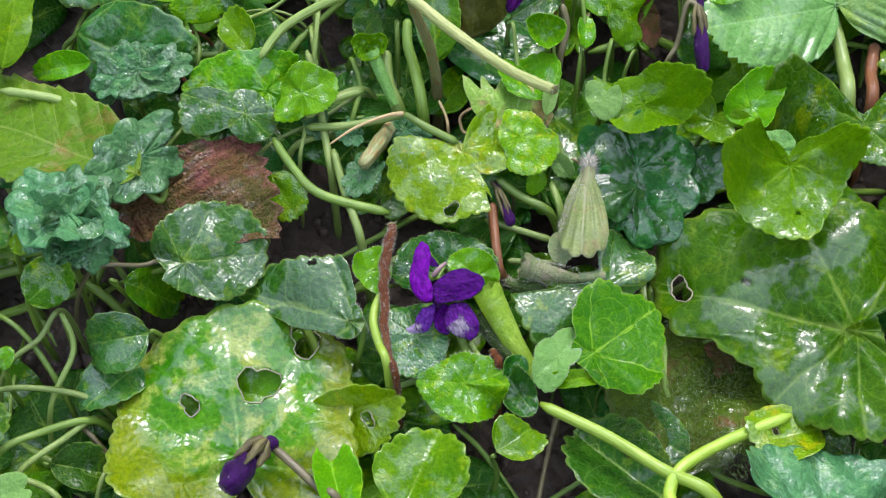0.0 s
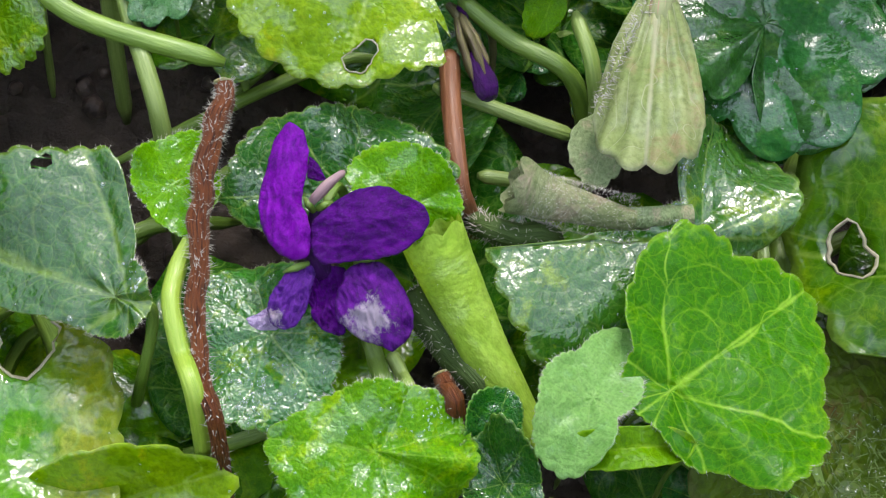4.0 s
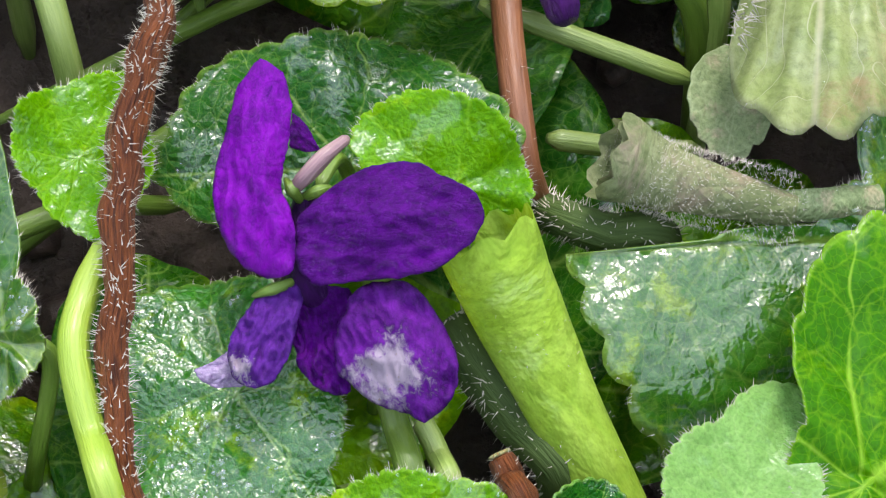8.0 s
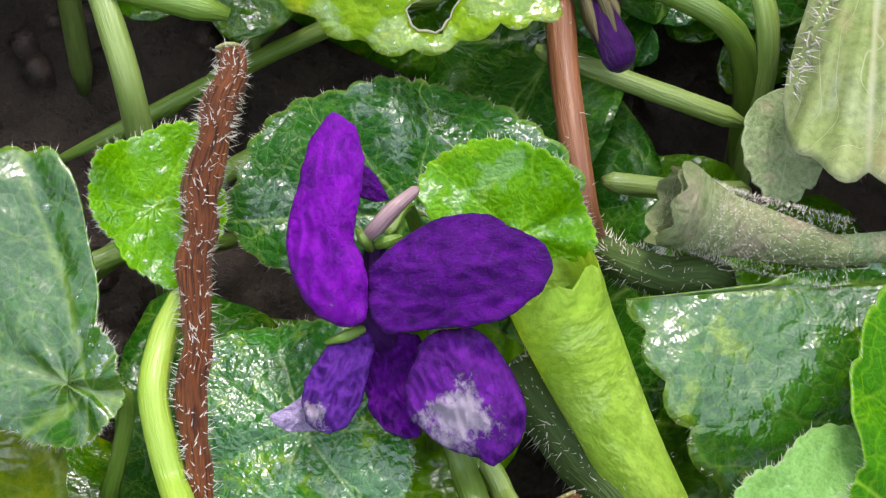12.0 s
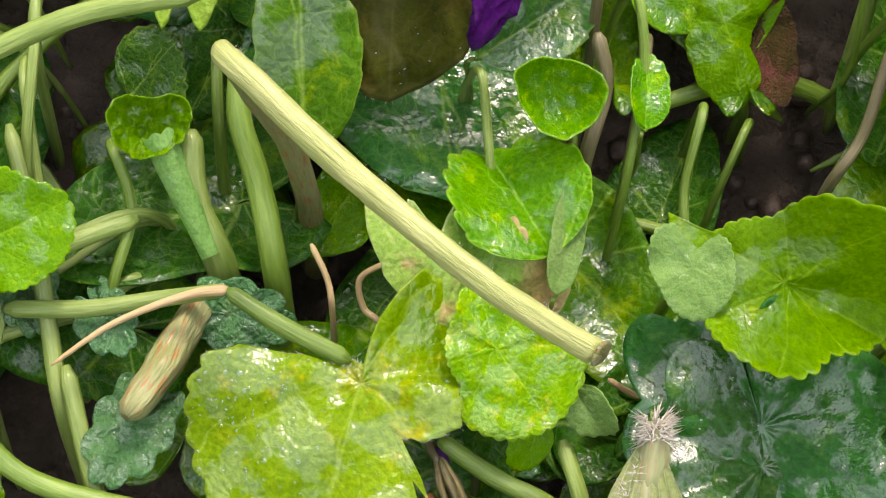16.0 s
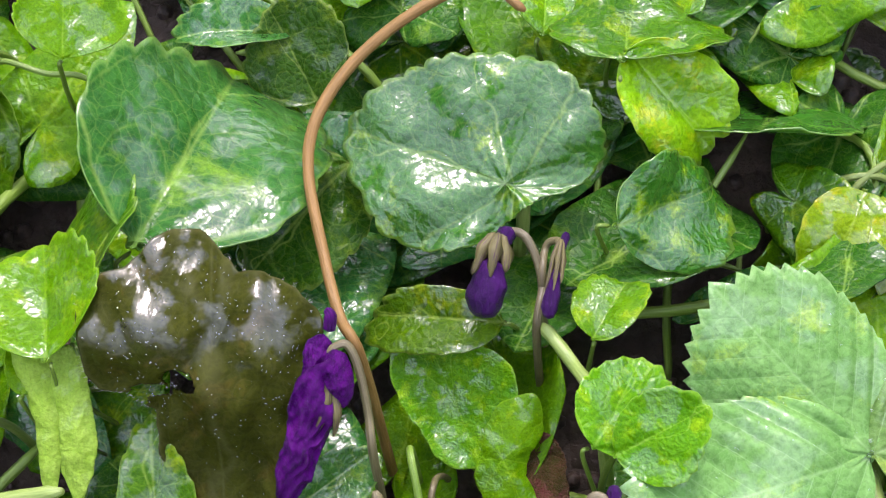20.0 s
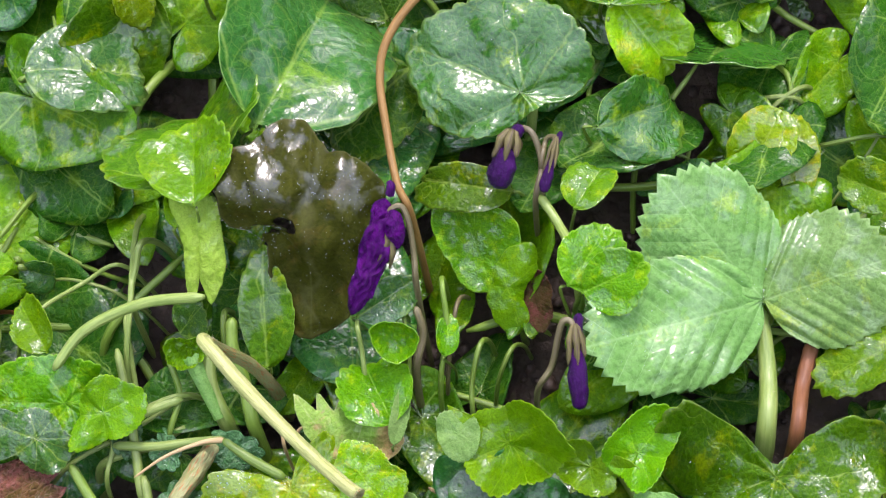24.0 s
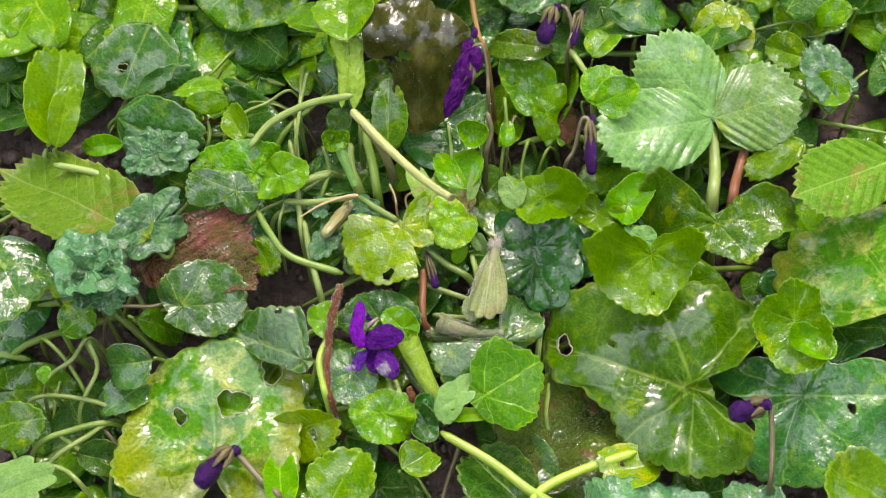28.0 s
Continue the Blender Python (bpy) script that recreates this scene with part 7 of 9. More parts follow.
leaf('leaf', (-0.0715, 0.0165, 0.0163), (-0.0693, 0.0202, 0.0154), (0.134, 0.152, 0.979), 1.07, quilt=0.07, parent=ivy_plant, wave=0.18, drops=17, seed=110, kind='ivy', material='ivy', label='', category="leaf")
leaf('leaf', (-0.0718, 0.0155, 0.0161), (-0.0772, 0.0125, 0.0151), (0.120, -0.502, 0.857), 1.00, quilt=0.07, parent=ivy_plant, wave=0.18, drops=17, seed=111, kind='ivy', material='ivy', label='', category="leaf")
leaf('leaf', (-0.0711, 0.0155, 0.0161), (-0.0678, 0.0122, 0.0135), (-0.071, -0.656, 0.751), 0.96, quilt=0.07, parent=ivy_plant, wave=0.18, drops=17, seed=112, kind='ivy', material='ivy', label='', category="leaf")
leaf('ground_ivy_leaf', (-0.0614, 0.0328, 0.0130), (-0.0694, 0.0255, 0.0160), (0.528, -0.239, 0.815), 1.26, quilt=0.07, wave=0.1, seed=113, kind='ivy', material='ivy', root=(-0.0614, 0.0368, -0.0151), stalk_r=0.00053, label='crinkled grey-green ground ivy leaf', category="leaf")
ivy_small = thing("ground_ivy", (-0.0635, 0.0535, 0.0135), "small cluster of crinkled grey-green ground ivy leaves", "plant")
leaf('leaf', (-0.0641, 0.0535, 0.0135), (-0.0710, 0.0494, 0.0119), (-0.016, -0.335, 0.942), 1.12, quilt=0.07, parent=ivy_small, wave=0.16, seed=114, kind='ivy', material='ivy', root=(-0.0641, 0.0555, -0.0103), stalk_r=0.00054, label='', category="leaf")
leaf('leaf', (-0.0635, 0.0541, 0.0136), (-0.0673, 0.0600, 0.0135), (-0.422, -0.256, 0.870), 1.17, quilt=0.07, parent=ivy_small, wave=0.16, seed=115, kind='ivy', material='ivy', label='', category="leaf")
leaf('leaf', (-0.0625, 0.0541, 0.0136), (-0.0581, 0.0569, 0.0153), (0.005, -0.511, 0.860), 1.10, quilt=0.07, parent=ivy_small, wave=0.16, seed=116, kind='ivy', material='ivy', label='', category="leaf")
leaf('leaf', (-0.0629, 0.0529, 0.0134), (-0.0531, 0.0539, 0.0145), (-0.099, -0.133, 0.986), 1.19, quilt=0.07, parent=ivy_small, wave=0.16, seed=117, kind='ivy', material='ivy', label='', category="leaf")
leaf('leaf', (-0.0635, 0.0529, 0.0134), (-0.0607, 0.0482, 0.0114), (-0.007, -0.392, 0.920), 1.10, quilt=0.07, parent=ivy_small, wave=0.16, seed=118, kind='ivy', material='ivy', label='', category="leaf")
leaf('ground_ivy_leaf', (-0.0199, 0.0345, 0.0045), (-0.0221, 0.0298, 0.0039), (0.040, -0.138, 0.990), 1.26, quilt=0.07, wave=0.06, drops=17, seed=119, kind='ivy', material='ivy', root=(-0.0199, 0.0385, -0.0147), stalk_r=0.00019, label='small scalloped blue-green ivy leaf', category="leaf")
leaf('ground_ivy_leaf', (-0.0118, 0.0444, 0.0050), (-0.0071, 0.0436, 0.0034), (0.197, -0.531, 0.824), 1.22, quilt=0.07, wave=0.06, seed=120, kind='ivy', material='ivy', root=(-0.0118, 0.0484, -0.0122), stalk_r=0.00023, label='small scalloped blue-green ivy leaf', category="leaf")
leaf('ground_ivy_leaf', (-0.0229, 0.0442, 0.0054), (-0.0204, 0.0410, 0.0056), (-0.182, -0.081, 0.980), 1.20, quilt=0.07, wave=0.06, seed=121, kind='ivy', material='ivy', root=(-0.0229, 0.0482, -0.0122), stalk_r=0.00023, label='small scalloped blue-green ivy leaf', category="leaf")
leaf('ground_ivy_leaf', (-0.0294, 0.0468, 0.0064), (-0.0284, 0.0428, 0.0051), (0.346, -0.207, 0.915), 1.23, quilt=0.07, wave=0.06, seed=122, kind='ivy', material='ivy', root=(-0.0294, 0.0508, -0.0115), stalk_r=0.00023, label='small scalloped blue-green ivy leaf', category="leaf")

# leaves along the left side
folded = thing("folded_violet_leaf", (-0.0358, 0.0435, 0.0116), "violet leaf folded over with a shiny bluish half", "leaf")
leaf('upper_half', (-0.0385, 0.0498, 0.0115), (-0.0543, 0.0495, 0.0124), (0.057, -0.469, 0.882), 0.98, fine=2, cup=0.3, parent=folded, quilt=0.03, vee=0.0, bend=-0.15, ruffle=0.03, seed=123, kind=((-133, 0.28), (-103, 0.32), (-30, 0.55), (0, 1.0), (17, 0.89), (42, 0.66), (67, 0.53), (106, 0.49), (134, 0.56), (153, 0.31)), material='mid', root=(-0.0385, 0.0538, -0.0108), stalk_r=0.00054, label='bright green upper half', category="leaf")
leaf('lower_half', (-0.0425, 0.0435, 0.0126), (-0.0541, 0.0467, 0.0149), (0.053, -0.454, 0.889), 1.13, fine=2, cup=-0.3, parent=folded, vee=0.0, bend=-0.15, ruffle=0.03, seed=124, kind=((-151, 0.56), (-64, 0.32), (-36, 0.97), (-18, 0.98), (0, 1.0), (37, 0.38), (144, 0.4), (167, 0.56)), material='blue', label='shiny bluish lower half', category="leaf")
leaf('lobe', (-0.0313, 0.0477, 0.0130), (-0.0248, 0.0508, 0.0142), (0.054, -0.466, 0.883), 1.53, fine=2, cup=0.3, parent=folded, vee=0.0, bend=-0.15, ruffle=0.03, seed=125, kind=((-161, 0.56), (-108, 0.63), (-64, 0.85), (-30, 0.81), (0, 1.0), (109, 0.59), (157, 0.99)), material='light', label='bright yellow-green lobe', category="leaf")
leaf('violet_leaf', (-0.0374, 0.0345, 0.0048), (-0.0330, 0.0259, 0.0029), (-0.346, -0.370, 0.862), 0.96, seed=126, vee=0.03, bend=-0.55, ruffle=0.06, lobes=-0.18, curl=-0.33, cup=0.05, kind='oval', material='mid', root=(-0.0374, 0.0385, -0.0147), stalk_r=0.00053, label='light green leaf beside the brown leaf', category="leaf")
leaf('violet_leaf', (-0.0886, 0.0530, 0.0155), (-0.0862, 0.0673, 0.0220), (0.341, -0.436, 0.833), 0.51, seed=127, vee=0.32, bend=-0.14, ruffle=0.042, lobes=-0.11, curl=0.55, cup=-0.18, kind='oval', material='light', root=(-0.0886, 0.0570, -0.0100), stalk_r=0.00054, label='pale leaf standing on its stalk', category="leaf")
leaf('violet_leaf', (-0.0724, 0.0556, 0.0137), (-0.0859, 0.0552, 0.0111), (-0.137, -0.576, 0.806), 0.45, cup=0.33, seed=128, vee=0.19, bend=-0.57, ruffle=0.044, lobes=0.23, curl=0.27, kind='oval', material='light', root=(-0.0724, 0.0596, -0.0093), stalk_r=0.00054, label='bright folded leaf on a pale stalk', category="leaf")
leaf('violet_leaf', (-0.0907, 0.0537, 0.0157), (-0.0910, 0.0801, 0.0204), (0.403, -0.155, 0.902), 0.63, cup=0.35, seed=129, vee=0.26, bend=-0.06, ruffle=0.024, lobes=0.51, curl=-0.02, kind='oval', material='light', root=(-0.0907, 0.0577, -0.0098), stalk_r=0.00071, label='yellow-green curled violet leaf', category="leaf")
leaf('violet_leaf', (-0.0695, 0.0880, 0.0202), (-0.0758, 0.0686, 0.0166), (0.025, -0.190, 0.982), 1.14, holes=((0.1, 0.62, 0.05, 1.0),), seed=130, vee=0.05, bend=-0.33, ruffle=0.022, lobes=0.87, curl=0.14, cup=-0.04, kind='oval', material='blue', root=(-0.0695, 0.0920, -0.0010), stalk_r=0.00072, label='dull green violet leaf with a small hole', category="leaf")
leaf('violet_leaf', (-0.1031, 0.0292, 0.0079), (-0.0901, 0.0115, 0.0077), (0.189, 0.131, 0.973), 1.13, seed=131, vee=0.04, bend=-0.23, ruffle=0.023, lobes=1.24, curl=0.36, cup=-0.22, kind='oval', material='blue', root=(-0.1031, 0.0332, -0.0160), stalk_r=0.0007, label='bluish green violet leaf at the side', category="leaf")
leaf('violet_leaf', (-0.0490, 0.0731, 0.0156), (-0.0608, 0.0706, 0.0163), (0.069, -0.035, 0.997), 0.55, seed=132, vee=0.13, bend=-0.04, ruffle=0.046, lobes=-0.2, curl=0.07, cup=-0.19, kind='oval', material='light', root=(-0.0490, 0.0771, -0.0048), stalk_r=0.00071, label='small yellow-green violet leaf', category="leaf")
leaf('violet_leaf', (-0.0488, 0.0733, 0.0129), (-0.0435, 0.0726, 0.0092), (0.289, -0.778, 0.557), 1.08, seed=133, vee=0.37, bend=-0.38, ruffle=0.054, lobes=0.16, curl=-0.32, cup=0.04, kind='oval', material='blue', root=(-0.0488, 0.0773, -0.0048), stalk_r=0.00071, label='small green leaf among stalks', category="leaf")
leaf('violet_leaf', (-0.0940, -0.0321, -0.0060), (-0.0791, -0.0269, -0.0031), (-0.176, -0.048, 0.983), 0.96, quilt=0.07, seed=134, kind='ivy', material='pale', root=(-0.0940, -0.0281, -0.0317), stalk_r=0.00067, label='pale green leaf at the lower corner', category="leaf")
leaf('violet_leaf', (-0.0986, -0.0154, -0.0046), (-0.0829, -0.0138, -0.0000), (-0.227, -0.358, 0.906), 0.80, seed=135, vee=0.01, bend=-0.21, ruffle=0.065, lobes=0.52, curl=0.03, cup=0.02, kind='oval', material='green', root=(-0.0986, -0.0114, -0.0274), stalk_r=0.00068, label='dark green leaf at the lower corner', category="leaf")
leaf('violet_leaf', (-0.0830, 0.0135, 0.0120), (-0.0786, 0.0148, 0.0145), (-0.281, -0.537, 0.796), 0.90, seed=136, vee=0.15, bend=-0.47, ruffle=0.026, lobes=0.47, curl=-0.36, cup=0.08, kind='oval', material='light', root=(-0.0830, 0.0175, -0.0200), stalk_r=0.00051, label='small bright leaf near the rosette', category="leaf")
leaf('violet_leaf', (-0.0761, 0.0658, 0.0103), (-0.0572, 0.0531, 0.0113), (-0.418, -0.560, 0.715), 0.98, seed=137, vee=-0.04, bend=-0.58, ruffle=0.027, lobes=-0.19, curl=0.3, cup=-0.01, kind='oval', material='blue', root=(-0.0761, 0.0698, -0.0067), stalk_r=0.00055, label='dark leaf in the undergrowth', category="leaf")
leaf('violet_leaf', (-0.0716, 0.0695, 0.0127), (-0.0553, 0.0756, 0.0122), (0.300, -0.751, 0.588), 0.87, seed=138, vee=0.12, bend=-0.06, ruffle=0.02, lobes=-0.26, curl=-0.05, cup=0.14, kind='oval', material='blue', root=(-0.0716, 0.0735, -0.0058), stalk_r=0.00055, label='broad dull leaf at the top edge', category="leaf")
leaf('violet_leaf', (-0.0575, 0.0668, 0.0164), (-0.0468, 0.0687, 0.0148), (0.227, -0.737, 0.637), 0.64, seed=139, vee=-0.08, bend=-0.52, ruffle=0.053, lobes=0.03, curl=0.54, cup=-0.05, kind='oval', material='light', root=(-0.0575, 0.0708, -0.0065), stalk_r=0.00055, label='bright leaf at the top edge', category="leaf")
leaf('violet_leaf', (-0.0419, 0.0578, 0.0139), (-0.0472, 0.0662, 0.0143), (-0.162, -0.154, 0.975), 0.90, cup=1.0, seed=140, vee=0.26, bend=0.07, ruffle=0.027, lobes=0.38, curl=-0.19, kind='oval', material='light', root=(-0.0419, 0.0618, -0.0087), stalk_r=0.00055, label='funnel of a young violet leaf', category="leaf")
leaf('violet_leaf', (-0.0643, 0.0135, 0.0003), (-0.0542, 0.0151, -0.0104), (0.706, -0.351, 0.616), 0.70, seed=141, vee=0.16, bend=-0.33, ruffle=0.04, lobes=0.54, curl=0.38, cup=-0.15, kind='oval', material='green', root=(-0.0643, 0.0175, -0.0200), stalk_r=0.00051, label='green leaf low on the soil', category="leaf")
leaf('violet_leaf', (-0.0772, -0.0170, -0.0131), (-0.0674, -0.0176, -0.0168), (0.317, -0.320, 0.893), 0.90, seed=142, vee=0.38, bend=0.14, ruffle=0.069, lobes=-0.07, curl=-0.41, cup=0.12, kind='oval', material='dark', root=(-0.0772, -0.0130, -0.0278), stalk_r=0.0005, label='round dark leaf on the soil', category="leaf")
leaf('violet_leaf', (-0.0852, -0.0044, 0.0003), (-0.0829, -0.0025, 0.0031), (-0.407, -0.572, 0.712), 1.04, seed=143, vee=0.35, bend=-0.45, ruffle=0.057, lobes=0.82, curl=-0.44, cup=-0.0, kind='oval', material='mid', root=(-0.0852, -0.0004, -0.0246), stalk_r=0.00051, label='green leaf near the pale stalks', category="leaf")
leaf('violet_leaf', (-0.0800, 0.0054, 0.0068), (-0.0716, 0.0110, 0.0113), (-0.052, -0.586, 0.808), 0.90, seed=144, vee=-0.02, bend=0.23, ruffle=0.044, lobes=0.49, curl=0.55, cup=0.05, kind='oval', material='green', root=(-0.0800, 0.0094, -0.0221), stalk_r=0.00067, label='mid green leaf at the side of the bank', category="leaf")

# stalks and twigs
stem('stem', [(-0.0166, 0.0081, 0.0036), (-0.0176, 0.0054, 0.0028), (-0.0179, 0.0022, 0.0028), (-0.0169, -0.0016, 0.0017), (-0.0154, -0.0061, 0.0004), (-0.0148, -0.0081, -0.0266)], [0.00058, 0.00079, 0.00082, 0.00083, 0.00082, 0.00082], 'stalk_lime', 'bright yellow-green bare stalk', 'stem', groove=0.15)
stem('twig', [(-0.0145, 0.0206, 0.0077), (-0.0143, 0.0191, 0.0074), (-0.0150, 0.0172, 0.0069), (-0.0152, 0.0154, 0.0065), (-0.0158, 0.0133, 0.0058), (-0.0157, 0.0109, 0.0053), (-0.0160, 0.0085, 0.0048), (-0.0157, 0.0050, 0.0039), (-0.0160, 0.0023, 0.0031), (-0.0155, -0.0010, 0.0021), (-0.0152, -0.0037, 0.0013), (-0.0139, -0.0073, -0.0008), (-0.0133, -0.0089, -0.0268)], [0.00081, 0.00090, 0.00098, 0.00086, 0.00106, 0.00087, 0.00089, 0.00077, 0.00079, 0.00070, 0.00070, 0.00067, 0.00067], 'twig', 'brown hairy dead twig with a cut end', 'twig', hair=1400, cut=1, lumps=0.3, hair_size=0.0008, sides=18)
stem('stem', [(0.0047, 0.0293, 0.0017), (0.0048, 0.0248, 0.0010), (0.0051, 0.0198, 0.0008), (0.0056, 0.0159, -0.0003), (0.0064, 0.0154, -0.0030), (0.0075, 0.0162, -0.0076)], [0.00097, 0.00092, 0.00087, 0.00086, 0.00088, 0.00092], 'redwood', 'reddish brown thin stalk', 'stem', hair=60)
stem('stem', [(0.0033, 0.0266, 0.0001), (0.0085, 0.0254, -0.0011), (0.0163, 0.0235, -0.0029)], [0.00066, 0.00067, 0.00068], 'stalk_pale', 'pale green stalk lying slanted', 'stem')
stem('stem', [(0.0073, 0.0192, -0.0029), (0.0122, 0.0194, -0.0041), (0.0168, 0.0199, -0.0051)], [0.00066, 0.00067, 0.00068], 'stalk_pale', 'pale green stalk low on the soil', 'stem')
stem('stem', [(0.0055, 0.0332, 0.0042), (0.0100, 0.0308, 0.0018), (0.0163, 0.0278, -0.0010), (0.0191, 0.0265, -0.0177)], [0.00078, 0.00083, 0.00088, 0.00088], 'stalk', 'green stalk of the torn leaf', 'stem')
stem('stem', [(0.0161, 0.0338, 0.0022), (0.0179, 0.0279, -0.0011), (0.0187, 0.0252, -0.0181)], [0.00071, 0.00076, 0.00076], 'stalk_pale', 'pale thin upright bare stalk', 'stem')
stem('stem', [(-0.0370, 0.0403, 0.0088), (-0.0330, 0.0346, 0.0064), (-0.0277, 0.0298, 0.0046), (-0.0149, 0.0269, 0.0023)], [0.00081, 0.00086, 0.00091, 0.00091], 'stalk', 'green stalk bent across the soil', 'stem')
stem('stem', [(-0.0256, 0.0395, 0.0059), (-0.0235, 0.0314, 0.0032), (-0.0203, 0.0221, -0.0004), (-0.0189, 0.0179, -0.0199)], [0.00076, 0.00081, 0.00086, 0.00086], 'stalk_pale', 'pale stalk rising from the soil', 'stem')
stem('stem', [(0.0119, -0.0121, -0.0024), (0.0242, -0.0186, -0.0036), (0.0328, -0.0246, -0.0042), (0.0423, -0.0310, -0.0048), (0.0465, -0.0339, -0.0332)], [0.00102, 0.00111, 0.00115, 0.00119, 0.00119], 'stalk_lime', 'lime green stalk of a lower leaf', 'stem')
stem('stem', [(0.0574, -0.0137, -0.0052), (0.0455, -0.0189, -0.0047), (0.0368, -0.0244, -0.0037), (0.0340, -0.0290, -0.0042), (0.0341, -0.0348, -0.0057), (0.0342, -0.0374, -0.0340)], [0.00102, 0.00111, 0.00115, 0.00119, 0.00118, 0.00118], 'stalk_lime', 'lime green stalk bent over like a crook', 'stem')
cut_stalk = stem('cut_stalk', [(-0.0098, 0.0510, 0.0352), (-0.0104, 0.0505, 0.0368), (-0.0080, 0.0479, 0.0370), (-0.0036, 0.0432, 0.0368), (0.0020, 0.0376, 0.0368), (0.0075, 0.0324, 0.0372), (0.0115, 0.0288, 0.0384), (0.0145, 0.0264, 0.0392)], [0.0009, 0.00112, 0.00115, 0.00118, 0.00112, 0.00108, 0.00106, 0.00104], 'straw', 'bleached cut leaf stalk snapped over at a knee', 'stalk', hair=160, hair_size=0.0004, groove=0.4, lumps=0.10, cut=-1, sides=18)
tube('lower_stalk', [(-0.0102, 0.0508, 0.0360), (-0.0094, 0.0516, 0.0310), (-0.0070, 0.0535, 0.0200), (-0.0055, 0.0548, 0.0060), (-0.0052, 0.0552, -0.0102)], [0.00085, 0.00095, 0.00105, 0.00115, 0.00125], 'stub', cut_stalk, 'standing yellowed half below the knee', lumps=0.12)
stem('stem', [(-0.0394, 0.0536, 0.0165), (-0.0342, 0.0592, 0.0195), (-0.0240, 0.0618, 0.0243), (-0.0129, 0.0608, 0.0294)], [0.00078, 0.00088, 0.00091, 0.00085], 'stalk_pale', 'pale green arched bare stalk', 'stem')
stem('stem', [(-0.0262, 0.0381, 0.0093), (-0.0212, 0.0414, 0.0102), (-0.0154, 0.0435, 0.0110), (-0.0118, 0.0440, 0.0111)], [0.00018, 0.00027, 0.00036, 0.00050], 'needle', 'thin dry straw-coloured stalk end', 'stem')
stem('stem', [(-0.0120, 0.0440, 0.0111), (-0.0078, 0.0413, 0.0103), (-0.0019, 0.0385, 0.0088)], [0.00063, 0.00081, 0.00077], 'stalk', 'green stalk bent at a dry joint', 'stem')
stem('stem', [(-0.0309, 0.0443, 0.0068), (-0.0240, 0.0440, 0.0074), (-0.0171, 0.0446, 0.0082), (-0.0119, 0.0444, 0.0102)], [0.00078, 0.00078, 0.00073, 0.00059], 'stalk_pale', 'green stalk running into the shade', 'stem')
stem('stub', [(-0.0202, 0.0343, 0.0073), (-0.0174, 0.0389, 0.0069), (-0.0152, 0.0439, 0.0060), (-0.0137, 0.0466, 0.0047)], [0.00118, 0.00150, 0.00128, 0.00110], 'stub', 'short dead stalk stub with an orange rot', 'stem', lumps=0.3, sides=18)
stem('stem', [(-0.0111, 0.0625, 0.0171), (-0.0111, 0.0584, 0.0141), (-0.0096, 0.0542, 0.0104), (-0.0083, 0.0483, 0.0054), (-0.0077, 0.0457, -0.0128)], [0.00092, 0.00106, 0.00112, 0.00118, 0.00118], 'stalk', 'stout pale leaf stalk', 'stem')
stem('stem', [(-0.0153, 0.0580, 0.0131), (-0.0150, 0.0532, 0.0093), (-0.0129, 0.0489, 0.0044), (-0.0119, 0.0469, -0.0125)], [0.00102, 0.00122, 0.00143, 0.00143], 'stalk_pale', 'stout pale leaf stalk', 'stem')
stem('stem', [(-0.0308, 0.0457, 0.0081), (-0.0259, 0.0492, 0.0088), (-0.0199, 0.0519, 0.0085)], [0.00078, 0.00079, 0.00080], 'stalk_pale', 'pale leaf stalk leaning over', 'stem')
stem('stem', [(-0.0308, 0.0591, 0.0121), (-0.0287, 0.0510, 0.0094), (-0.0274, 0.0436, 0.0055), (-0.0261, 0.0365, 0.0020), (-0.0255, 0.0334, -0.0160)], [0.00065, 0.00074, 0.00079, 0.00079, 0.00079], 'stalk_pale', 'pale thin leaf stalk', 'stem')
stem('stem', [(0.0384, 0.1176, 0.0340), (0.0339, 0.1207, 0.0354), (0.0272, 0.1190, 0.0350), (0.0189, 0.1136, 0.0331), (0.0137, 0.1064, 0.0316), (0.0123, 0.0998, 0.0297), (0.0138, 0.0902, 0.0276), (0.0158, 0.0813, 0.0273), (0.0180, 0.0769, 0.0246), (0.0189, 0.0749, -0.0054)], [0.00054, 0.00059, 0.00070, 0.00074, 0.00074, 0.00068, 0.00066, 0.00065, 0.00065, 0.00065], 'redstalk', 'tall reddish arched stalk', 'stem')
stem('stem', [(0.0189, 0.0633, 0.0199), (0.0198, 0.0602, 0.0161), (0.0184, 0.0562, 0.0105), (0.0178, 0.0544, -0.0106)], [0.00065, 0.00066, 0.00067, 0.00067], 'stalk_dark', 'dark stalk in the shade of the clump', 'stem')
stem('stem', [(0.0381, 0.0830, 0.0198), (0.0411, 0.0780, 0.0198), (0.0438, 0.0716, 0.0195), (0.0450, 0.0687, -0.0070)], [0.00077, 0.00076, 0.00081, 0.00081], 'stalk_pale', 'pale green stalk beside the buds', 'stem')
stem('stem', [(0.0818, 0.0626, 0.0077), (0.0799, 0.0554, 0.0074), (0.0785, 0.0468, 0.0083), (0.0779, 0.0429, -0.0136)], [0.00125, 0.00124, 0.00122, 0.00122], 'redwood', 'red-brown stalk under the strawberry leaf', 'stem')
stem('stem', [(0.0734, 0.0675, 0.0107), (0.0744, 0.0568, 0.0088), (0.0738, 0.0468, 0.0082), (0.0736, 0.0422, -0.0137)], [0.00125, 0.00143, 0.00160, 0.00160], 'stalk_pale', 'hairy pale stalk of the strawberry leaf', 'stem', hair=120)
